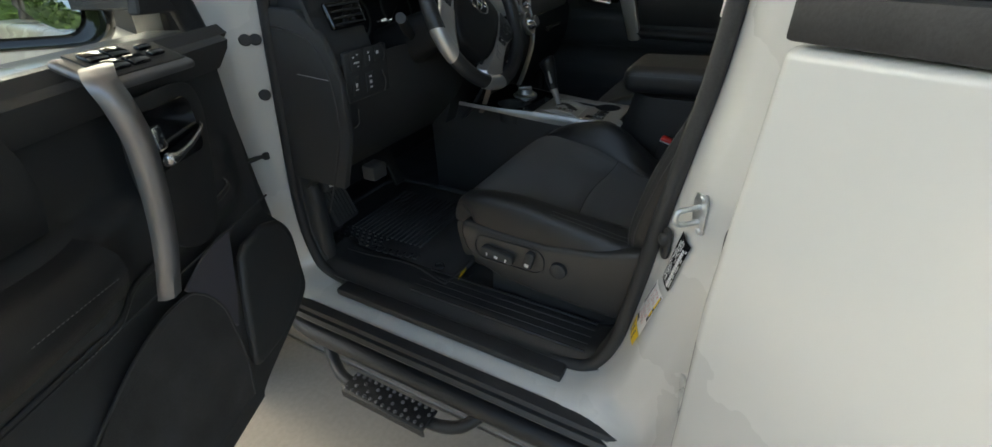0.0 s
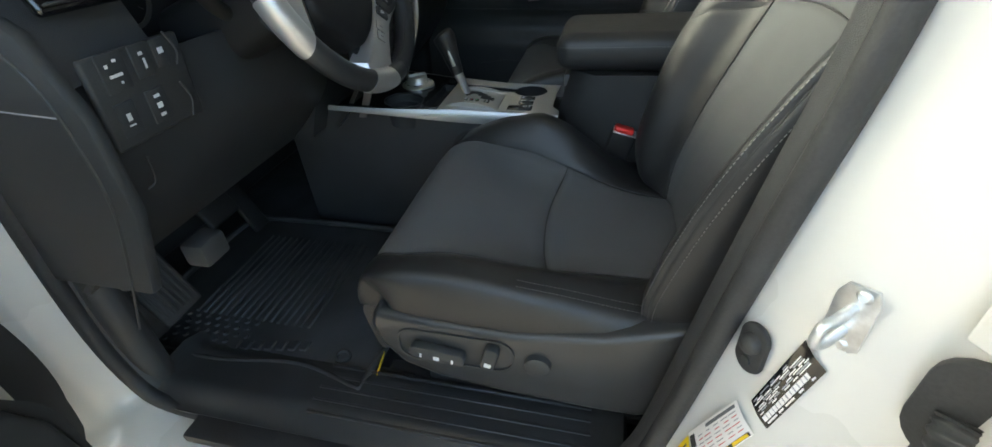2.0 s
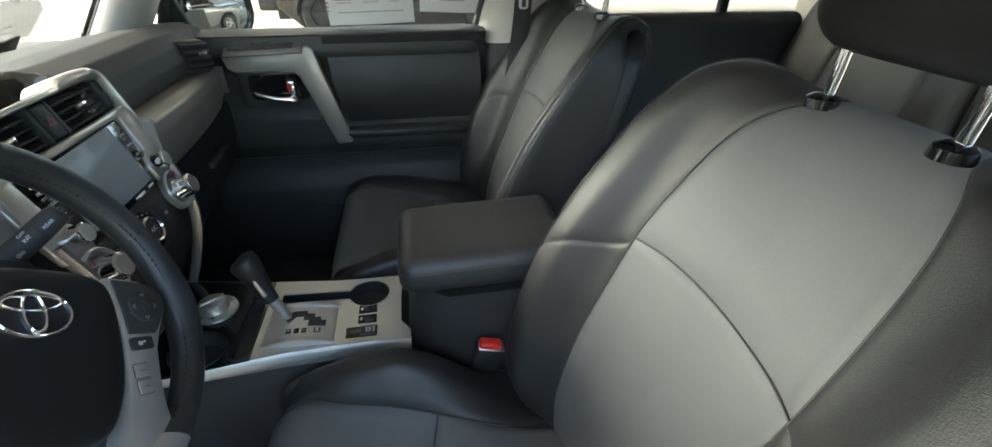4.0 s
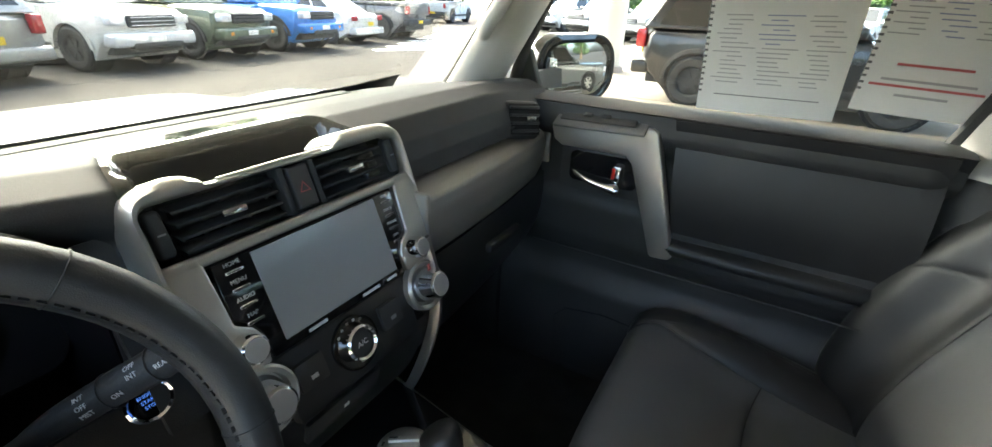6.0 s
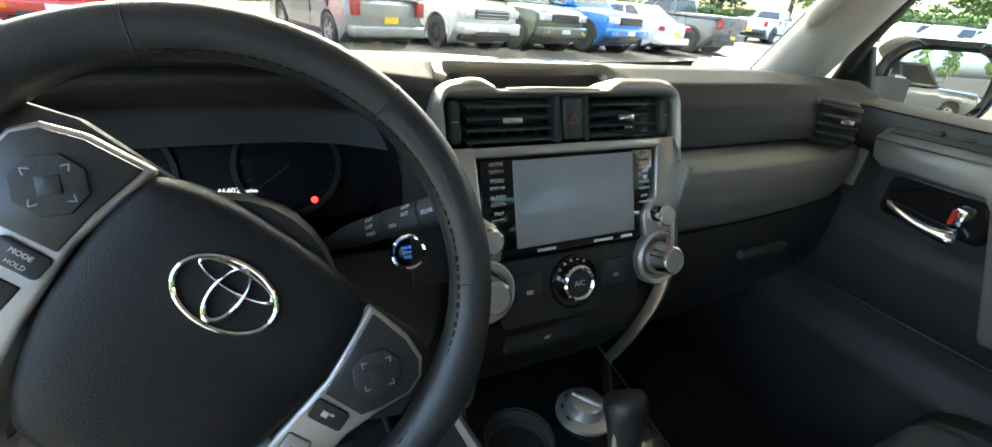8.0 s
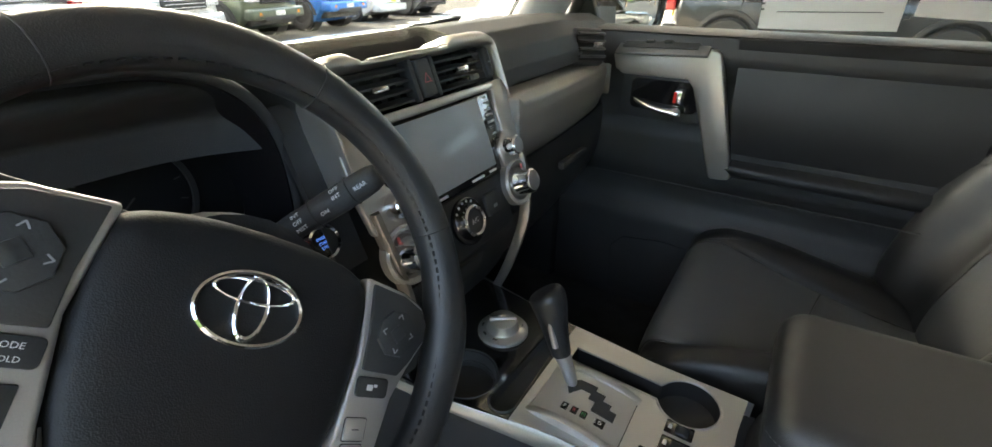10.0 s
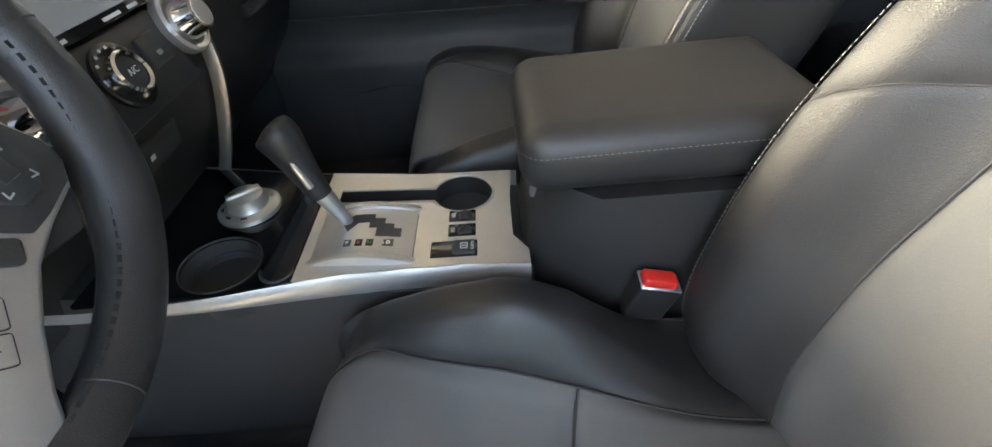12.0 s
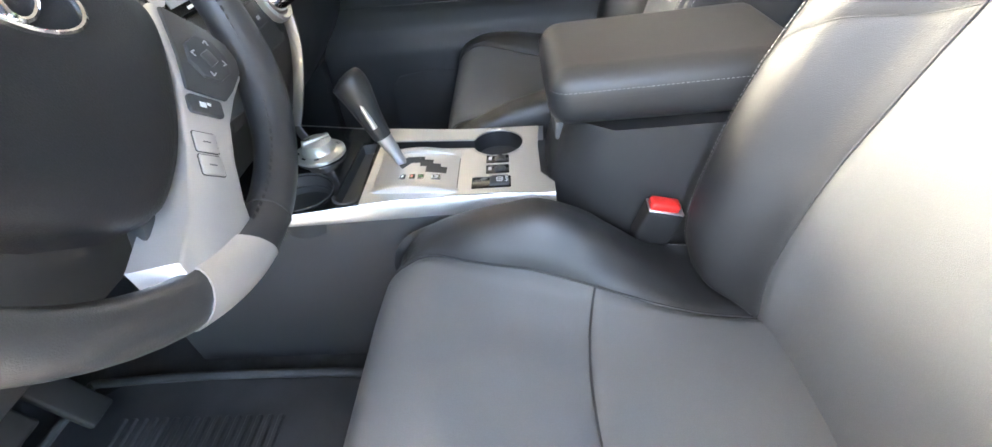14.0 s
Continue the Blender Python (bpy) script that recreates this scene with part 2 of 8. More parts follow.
def rounded(x0, x1, y0, y1, r, n=5):
    """The outline of a rectangle with round corners."""
    out = []
    for cx, cy, a in ((x1 - r, y1 - r, 0), (x0 + r, y1 - r, 90), (x0 + r, y0 + r, 180), (x1 - r, y0 + r, 270)):
        out += [(cx + r * math.cos(radians(a + 90 * k / n)), cy + r * math.sin(radians(a + 90 * k / n))) for k in range(n + 1)]
    return out


def sheet(fn, nu, nv, thick=0.0):
    """A surface fn(u, v), u and v from 0 to 1, with thickness."""
    bm = bmesh.new()
    vs = [[bm.verts.new(fn(i / nu, j / nv)) for i in range(nu + 1)] for j in range(nv + 1)]
    for j in range(nv):
        for i in range(nu):
            bm.faces.new((vs[j][i], vs[j][i + 1], vs[j + 1][i + 1], vs[j + 1][i]))
    if thick:
        bm.normal_update()
        rim = [vs[0][i] for i in range(nu)] + [vs[j][nu] for j in range(nv)] + [vs[nv][i] for i in range(nu, 0, -1)] + [vs[j][0] for j in range(nv, 0, -1)]
        back = [[bm.verts.new(v.co - v.normal * thick) for v in line] for line in vs]
        twin = {v: w for line, copy in zip(vs, back) for v, w in zip(line, copy)}
        for j in range(nv):
            for i in range(nu):
                bm.faces.new((back[j][i], back[j + 1][i], back[j + 1][i + 1], back[j][i + 1]))
        for a, b in zip(rim, rim[1:] + rim[:1]):
            bm.faces.new((a, twin[a], twin[b], b))
    return bm


def frame_plate(outer, inner, depth, m=None):
    """A flat ring between two outlines of equally many points."""
    rings = [[(x, y, z) for x, y in o] for o, z in ((outer, 0), (outer, depth), (inner, depth), (inner, 0), (outer, 0))]
    bm = loft(rings, caps=False)
    bmesh.ops.remove_doubles(bm, verts=bm.verts[:], dist=1e-6)
    return moved(bm, m) if m else bm


def holed(outer, holes, depth, m=None):
    """A flat plate with openings, thick along z from 0 to depth."""
    bm = bmesh.new()
    edges = []
    for loop in [outer] + holes:
        vs = [bm.verts.new((x, y, 0)) for x, y in loop]
        edges += [bm.edges.new((a, b)) for a, b in zip(vs, vs[1:] + vs[:1])]
    bmesh.ops.triangle_fill(bm, use_beauty=True, use_dissolve=False, edges=edges)
    got = bmesh.ops.extrude_face_region(bm, geom=bm.faces[:])
    for v in got["geom"]:
        if isinstance(v, bmesh.types.BMVert):
            v.co.z = depth
    return moved(bm, m) if m else bm


def well(poly, top, low, shrink=1.0):
    """The inside of a hollow under an opening, closed below."""
    cx, cy = sum(x for x, y in poly) / len(poly), sum(y for x, y in poly) / len(poly)
    bm = loft([[(x, y, top) for x, y in poly], [(cx + (x - cx) * shrink, cy + (y - cy) * shrink, low) for x, y in poly]], caps=False)
    bm.verts.ensure_lookup_table()
    bm.faces.new([bm.verts[len(poly) + k] for k in range(len(poly))])
    return bm


def lettering(text, size, m, mat, parent, label="", depth=0.0002, name="lettering"):
    c = bpy.data.curves.new(name, "FONT")
    c.body, c.size, c.extrude, c.align_x, c.align_y = text, size, depth, "CENTER", "CENTER"
    c.resolution_u = 2
    c.materials.append(mat)
    ob = new(name, c)
    adopt(ob, parent)
    ob.matrix_basis = m
    return tagged(ob, label)


def basis(origin, ex, ey):
    """A pose whose x runs along ex and y along ey."""
    ex, ey = Vector(ex).normalized(), Vector(ey)
    ey = (ey - ex * ex.dot(ey)).normalized()
    ez = ex.cross(ey)
    m = Matrix((ex, ey, ez)).transposed().to_4x4()
    m.translation = origin
    return m


def smooth(x):
    x = min(1, max(0, x))
    return x * x * (3 - 2 * x)


def table(u, xs, ys):
    return float(np.interp(u, xs, ys))


def curve(u, xs, ys):
    """As table(), but rounded: a monotone cubic through the same points."""
    if u <= xs[0] or u >= xs[-1]:
        return ys[0] if u <= xs[0] else ys[-1]
    k = max(i for i in range(len(xs) - 1) if xs[i] <= u)
    step = [(ys[i + 1] - ys[i]) / (xs[i + 1] - xs[i]) for i in range(len(xs) - 1)]
    def slope(i):
        if i == 0 or i == len(xs) - 1:
            return step[0] if i == 0 else step[-1]
        a, b = step[i - 1], step[i]
        return 0.0 if a * b <= 0 else 2 * a * b / (a + b)
    w = xs[k + 1] - xs[k]
    f = (u - xs[k]) / w
    return (2 * f**3 - 3 * f * f + 1) * ys[k] + (f**3 - 2 * f * f + f) * w * slope(k) + (3 * f * f - 2 * f**3) * ys[k + 1] + (f**3 - f * f) * w * slope(k + 1)


def stitches(points, length=0.0034, gap=0.0022, r=0.00055):
    """Short threads along a line."""
    p = [Vector(q) for q in points]
    bm = bmesh.new()
    run, want, on = 0.0, 0.0, None
    for a, b in zip(p, p[1:]):
        d = (b - a).length
        while want <= run + d and d > 0:
            q = a + (b - a) * ((want - run) / d)
            way = (b - a).normalized()
            up = way.orthogonal().normalized()
            side = way.cross(up)
            ends = []
            for e in (q, q + way * length):
                ends.append([bm.verts.new(e + r * (math.cos(t) * up + math.sin(t) * side)) for t in (0, 2.09, 4.19)])
            for k in range(3):
                bm.faces.new((ends[0][k], ends[0][(k + 1) % 3], ends[1][(k + 1) % 3], ends[1][k]))
            want += length + gap
        run += d
    return bm


# ---- ground ----
def ground():
    bm = bmesh.new()
    bmesh.ops.create_grid(bm, x_segments=8, y_segments=8, size=700)
    solo("ground", moved(bm, Matrix.Translation((0, 0, -0.03))), ASPHALT, "weathered grey-brown asphalt of a dealership lot", "ground", kind="structure")
    pad = tagged(new("pavement", finish("pavement", box(-9, 24, -14, 5.2, -0.1, -0.012, 0.004, 1), KERB)), "pale concrete forecourt slabs with dark joints", "pavement", kind="structure")
    xs = [-9, -5.1, -0.62, 3.9, 8.4, 12.9, 17.4, 24]
    ys = [-14, -9.5, -5.1, -0.68, 5.2]
    for i, (xa, xb) in enumerate(zip(xs, xs[1:])):
        for ya, yb in zip(ys, ys[1:]):
            part("slab", box(xa + 0.005, xb - 0.005, ya + 0.005, yb - 0.005, -0.08, 0, 0.003, 1), CONCRETE, pad)
    return pad


ground()


# ---- the parked car's shell ----
SEAL = [(0.15, 1.275), (0.18, 1.07), (0.217, 0.775), (0.205, 0.625), (0.155, 0.562), (0.0, 0.548), (-0.3, 0.55), (-0.55, 0.556), (-0.628, 0.582), (-0.668, 0.66), (-0.69, 0.777), (-0.712, 0.94), (-0.732, 1.08),
        (-0.75, 1.2), (-0.76, 1.32), (-0.768, 1.45), (-0.775, 1.6), (-0.72, 1.68), (-0.4, 1.705), (-0.1, 1.69), (-0.02, 1.62), (0.06, 1.46)]


def opening(offset, x, n=140, sill=1.0):
    """The driver's doorway, grown by offset, at the depth x."""
    ring = spline([(0, y, z) for y, z in SEAL + SEAL[:1]], n + 1)[:-1]
    done = []
    for i, p in enumerate(ring):
        way = (ring[(i + 1) % n] - ring[i - 1]).normalized()
        away = Vector((0, -way.z, way.y))
        low = smooth((-away.z - 0.4) / 0.5)
        k = offset * (1 - low + low * sill)
        done.append((x + low * (max(x, -0.813) - x), p.y + away.y * k, p.z + away.z * k))
    return done


def shell():
    car = thing("white_suv", (0, -0.5, 0), "white four-door off-road SUV parked with both driver-side doors open", "car")
    # Doorway: jamb, sill and pillars in body colour.
    steps = ((-0.002, -0.702, 0.3), (0.0, -0.71, 0.3), (0.01, -0.722, 0.4), (0.02, -0.742, 0.35), (0.034, -0.768, 0.3), (0.05, -0.786, 0.3), (0.09, -0.804, 0.25), (0.12, -0.824, 0.25), (0.135, -0.852, 0.45), (0.14, -0.9, 0.6), (0.15, -0.905, 0.62))
    rings = [opening(k, x, sill=w) for k, x, w in steps]
    part("door_frame", loft(rings, caps=False), WHITE, car, "white painted door jamb and sill", 60)
    seal = tube([(x, y, z) for x, y, z in opening(-0.004, -0.722, sill=0.5)], 0.0135, 8, closed=True, flat=1.0)
    part("weatherstrip", seal, RUBBER, car, "black rubber door seal", 80)
    lip = loft([opening(-0.012, -0.716, sill=0.3), opening(-0.019, -0.706, sill=0.3), opening(-0.019, -0.69, sill=0.3), opening(-0.006, -0.688, sill=0.3)], caps=False)
    part("pillar_trim", lip, PLASTIC, car, "black inner pillar trim", 60)
    cloth = [[q for q in opening(k, x, sill=0.3) if q[1] < -0.7 and 1.268 < q[2] < 1.66] for k, x in ((-0.0135, -0.7175), (-0.021, -0.7075), (-0.022, -0.69))]
    part("pillar_cloth", loft(cloth, closed=False, caps=False), LINER, car, "pale cloth upper pillar trim", 60)
    # Lower side of the body ahead of and behind the doorway.
    fender = [(0.33, 0.62), (0.33, 1.2), (0.5, 1.23), (1.2, 1.16), (1.52, 1.08), (1.62, 0.9), (1.6, 0.6), (1.32, 0.58)] + [(0.83 + 0.46 * math.cos(radians(a)), 0.44 + 0.46 * math.sin(radians(a))) for a in range(20, 171, 15)]
    for s in (-1, 1):
        m = basis((s * 0.915, 0, 0), (0, 1, 0), (0, 0, 1))
        part("fender", prism(fender, -0.12 * s, 0.02, 2, m), WHITE, car)
    # Quarter panel behind the rear door, both sides; closed passenger-side skin.
    rear = [(-1.95, 0.62), (-1.9, 1.28), (-2.95, 1.28), (-3.0, 0.7), (-2.6, 0.6)] + [(-1.97 + 0.46 * math.cos(radians(a)), 0.44 + 0.46 * math.sin(radians(a))) for a in range(160, 19, -20)]
    for s in (-1, 1):
        part("quarter_panel", prism(rear, -0.12 * s, 0.015, 2, basis((s * 0.915, 0, 0), (0, 1, 0), (0, 0, 1))), WHITE, car)
    # Floor, firewall, tail.
    part("floor_pan", box(-0.705, 0.74, -2.9, 0.6, 0.47, 0.545, 0.01, 1), CARPET, car, "black carpeted floor")
    part("firewall", box(-0.72, 0.72, 0.52, 0.58, 0.545, 1.2, 0.01, 1), MATTE, car)
    for sx in (-1, 1):
        part("kick_wall", box(*sorted((sx * 0.7, sx * 0.86)), 0.26 if sx < 0 else 0.12, 0.62, 0.45, 1.27, 0.01, 1), MATTE, car)
    part("lower_wall", box(0.74, 0.86, -2.9, 0.3, 0.45, 0.62, 0.01, 1), MATTE, car)
    part("tailgate", box(-0.85, 0.85, -3.02, -2.95, 0.6, 1.3, 0.03, 2), WHITE, car)
    # Sill: scuff guard, inner scuff plate with ribs, black rocker cladding.
    part("scuff_guard", box(-0.773, -0.72, -0.575, 0.082, 0.545, 0.5665, 0.006, 2), RUBBER, car, "black textured sill guard strip")
    plate = sheet(lambda u, v: (-0.732 + 0.154 * u, 0.19 - 0.84 * v, 0.568 + 0.02 * smooth(u * 3) - 0.014 * smooth((u - 0.75) * 4) + 0.02 * smooth((v - 0.955) * 20) + 0.02 * smooth((0.03 - v) * 30)), 24, 40, -0.012)
    scuff = part("scuff_plate", plate, SMOOTH_PLASTIC, car, "black ribbed plastic door sill plate")
    for k in range(5):
        part("rib", box(-0.7 + 0.024 * k, -0.695 + 0.024 * k, -0.6, -0.12, 0.583, 0.589, 0.0008, 1), SMOOTH_PLASTIC, scuff)
    rocker = [(-0.8, 0.498), (-0.822, 0.509), (-0.844, 0.508), (-0.851, 0.498), (-0.838, 0.475), (-0.79, 0.465)]
    rings = [[(x, y, z) for x, z in rocker] for y in (-1.75, -0.8, 0.33)]
    part("rocker_cladding", loft(rings), PLASTIC, car, "black plastic rocker cladding")
    strip = [(-0.808, 0.526), (-0.811, 0.532), (-0.836, 0.529), (-0.842, 0.52), (-0.836, 0.512), (-0.806, 0.51)]
    part("sill_strip", loft([[(x, y, z) for x, z in strip] for y in (-1.75, -0.3, 0.3)]), RUBBER, car)
    # Roof and headliner, windscreen surround.
    def roofline(x, y):
        return 1.765 - 0.05 * (x / 0.7) ** 2 - 0.03 * smooth((y + 0.3) / 0.4) - 0.05 * smooth((-2.0 - y) / 0.9)
    part("roof", sheet(lambda u, v: (-0.72 + 1.44 * u, 0.05 - 2.9 * v, roofline(-0.72 + 1.44 * u, 0.05 - 2.9 * v)), 16, 24, -0.03), WHITE, car)
    part("headliner", sheet(lambda u, v: (-0.66 + 1.32 * u, 0.02 - 2.7 * v, roofline(-0.66 + 1.32 * u, 0.02 - 2.7 * v) - 0.07), 16, 24, -0.012), LINER, car, "pale grey cloth headliner")
    # Passenger-side front pillar with grab handle; driver-side one beside the doorway.
    for s in (1, -1):
        foot, head = Vector((s * 0.655, 0.3, 1.3)), Vector((s * 0.612, 0.0, 1.69))
        def ring(p, k):
            return [p + Vector((s * x * k, y * k, z)) for x, y, z in ((-0.02, -0.03, 0), (-0.038, -0.05, 0), (-0.036, -0.075, 0), (0.0, -0.118, 0), (0.055, -0.12, 0), (0.075, -0.09, 0), (0.06, -0.02, 0), (0.01, -0.02, 0))]
        rows = [ring(foot.lerp(head, f), 1.18 - 0.3 * f) for f in (-0.06, 0.0, 0.15, 0.35, 0.55, 0.75, 1.0)]
        pil = part("front_pillar", loft(rows), LINER, car, "pale grey trimmed windscreen pillar", 70)
        edge = [foot.lerp(head, f) + Vector((s * -0.014, -0.028, 0)) * (1.18 - 0.3 * f) for f in (-0.06, 0.25, 0.5, 0.75, 1.0)]
        part("screen_seal", tube(edge, 0.006, 8), MATTE, pil, "black windscreen edge seal", 80)
        outer = [ring(foot.lerp(head, f) + Vector((s * 0.075, 0.045, 0.0)), 0.55 - 0.1 * f) for f in (-0.2, 0.3, 1.0)]
        part("outer_pillar", loft(outer), GLOSS, car, "", 70)
        if s == 1:
            pts = spline([(0.615, 0.14, 1.43), (0.585, 0.115, 1.45), (0.572, 0.07, 1.5), (0.562, 0.02, 1.57), (0.57, -0.01, 1.61), (0.6, -0.02, 1.635)], 22)
            part("grab_handle", tube(pts, 0.0165, 12), LINER, pil, "moulded pale grey grab handle", 80)
    # Passenger-side centre pillar: pale cloth above, black plastic below.
    def pillar(z, w=1.0):
        y0, y1 = -0.722 - 0.28 * max(0, z - 1.3), -0.945 - 0.12 * max(0, z - 1.3)
        x = 0.7 - 0.22 * max(0, z - 1.32)
        return [(x + 0.04, y0 + 0.01, z), (x - 0.005, y0 - 0.004, z), (x - 0.035, y0 - 0.04, z), (x - 0.035, y1 + 0.035, z), (x - 0.005, y1 + 0.004, z), (x + 0.04, y1, z)]
    part("driver_pillar", box(-0.712, -0.672, -0.95, -0.757, 1.266, 1.69, 0.006, 2), LINER, car, "pale grey upper pillar trim")
    part("driver_pillar_base", box(-0.712, -0.66, -0.97, -0.745, 0.56, 1.263, 0.012, 3), PLASTIC, car, "black lower pillar trim")
    part("centre_pillar", loft([pillar(z) for z in (1.268, 1.35, 1.5, 1.69)]), LINER, car, "pale grey upper pillar trim", 50)
    part("centre_pillar_base", loft([pillar(z) for z in (0.55, 0.8, 1.1, 1.268)]), PLASTIC, car, "black lower pillar trim", 50)
    part("pillar_edge", tube(spline([(0.742, -0.7, 1.27), (0.735, -0.72, 1.31), (0.71, -0.75, 1.42), (0.655, -0.805, 1.66)], 12), 0.014, 8), RUBBER, car)
    part("rear_pillar", box(0.58, 0.74, -1.98, -1.76, 1.3, 1.69, 0.03, 2), LINER, car)
    # Passenger side rear wall with its window line.
    part("rear_door_trim", box(0.68, 0.76, -1.78, -0.95, 0.56, 1.335, 0.03, 3), PLASTIC, car, "black rear door trim")
    part("rear_window_bar", box(0.69, 0.715, -1.5, -1.47, 1.335, 1.66, 0.006, 2), RUBBER, car)
    part("side_skin", box(0.86, 0.91, -1.9, 0.33, 0.5, 1.262, 0.03, 2), WHITE, car)
    part("cargo_trim", box(0.66, 0.74, -2.9, -1.78, 0.56, 1.3, 0.02, 2), PLASTIC, car)
    part("cargo_trim", box(-0.74, -0.66, -2.9, -1.78, 0.56, 1.3, 0.02, 2), PLASTIC, car)
    # Glass.
    panes = (("windscreen", [(-0.69, 0.42, 1.31), (0.69, 0.42, 1.31), (0.65, 0.04, 1.69), (-0.65, 0.04, 1.69)]),
             ("side_window", [(0.745, 0.12, 1.29), (0.745, -0.73, 1.29), (0.665, -0.82, 1.67), (0.665, -0.02, 1.67)]),
             ("side_window", [(0.745, -0.95, 1.33), (0.745, -1.78, 1.33), (0.665, -1.75, 1.67), (0.665, -0.97, 1.67)]))
    for name, corners in panes:
        bm = bmesh.new()
        bm.faces.new([bm.verts.new(c) for c in corners])
        bmesh.ops.solidify(bm, geom=bm.faces[:], thickness=0.004)
        rear = corners[0][1] < -0.9
        pane = part(name, bm, PRIVACY if rear else GLASS, car, "tinted rear door glass" if rear else "clear car glass")
        pane.visible_shadow = rear
    for s in (-1, 1):
        part("quarter_glass", box(*sorted((s * 0.69, s * 0.72)), -2.95, -1.98, 1.28, 1.69, 0.004, 1), PRIVACY, car, "dark tinted quarter window")
    part("rear_glass", box(-0.7, 0.7, -3.0, -2.99, 1.3, 1.68, 0.002, 1), PRIVACY, car, "tinted tailgate glass")
    part("screen_band", sheet(lambda u, v: (-0.63 + 1.26 * u, 0.428 - 0.028 * v, 1.282 + (0.024 + 0.012 * abs(2 * u - 1) ** 4) * v), 20, 4, 0.004), MATTE, car, "black band along the windscreen's foot")
    # Hood with raised centre, cowl and wipers.
    def hood(u, v):
        x, y = -0.8 + 1.6 * u, 0.5 + 1.08 * v
        z = 1.235 - 0.07 * v - 0.03 * v**4 - 0.05 * abs(2 * u - 1) ** 3 + 0.035 * smooth((0.33 - abs(u - 0.5)) * 14) * smooth((0.75 - v) * 4)
        return x, y, z
    part("hood", sheet(hood, 40, 30, 0.03), WHITE, car, "white engine hood with raised centre")
    part("cowl", sheet(lambda u, v: (-0.7 + 1.4 * u, 0.4 + 0.13 * v, 1.3 - 0.07 * v - 0.02 * abs(2 * u - 1) ** 2), 20, 6, 0.02), MATTE, car, "matte black cowl below the windscreen")
    for x in (-0.42, 0.12):
        arm = spline([(x, 0.5, 1.24), (x + 0.1, 0.49, 1.262), (x + 0.3, 0.475, 1.272), (x + 0.5, 0.46, 1.27)], 16)
        wiper = part("wiper", tube(arm, [0.011 - 0.008 * k / 15 for k in range(16)], 8), MATTE, car, "black wiper arm")
        part("blade", tube([Vector(p) + Vector((0.0, 0.005, -0.012)) for p in arm[3:]], 0.006, 6), RUBBER, wiper)
    part("grille", box(-0.7, 0.7, 1.56, 1.66, 0.72, 1.05, 0.03, 3), MATTE, car)
    part("bumper", box(-0.88, 0.88, 1.55, 1.78, 0.45, 0.72, 0.05, 3), WHITE, car)
    part("engine_bay", box(-0.8, 0.8, 0.6, 1.6, 0.5, 1.1, 0.02, 1), MATTE, car)
    for x, y in ((-0.8, 0.83), (0.8, 0.83), (-0.8, -1.97), (0.8, -1.97)):
        wheel(car, x, y, 0.39, 0.25, MATTE)
    # Things on the hinge pillar and centre pillar.
    for x, y, z in ((-0.757, 0.192, 1.2), (-0.739, 0.183, 1.199), (-0.741, 0.2, 1.076)):
        part("plug", lathe([(0.0, 0.007), (0.011, 0.006), (0.0135, 0.003), (0.0135, -0.002), (0, -0.002)], 16, basis((x, y, z), (0.87, -0.47, 0), (0.06, 0.12, 1))), RUBBER, car, "round rubber plug")
    part("check_strap", merge(slab(0.05, 0.016, 0.009, 0.003, 2, (-0.79, 0.24, 0.925)), slab(0.014, 0.026, 0.02, 0.004, 2, (-0.762, 0.237, 0.925))), SMOOTH_PLASTIC, car, "dark door check strap")
    return car


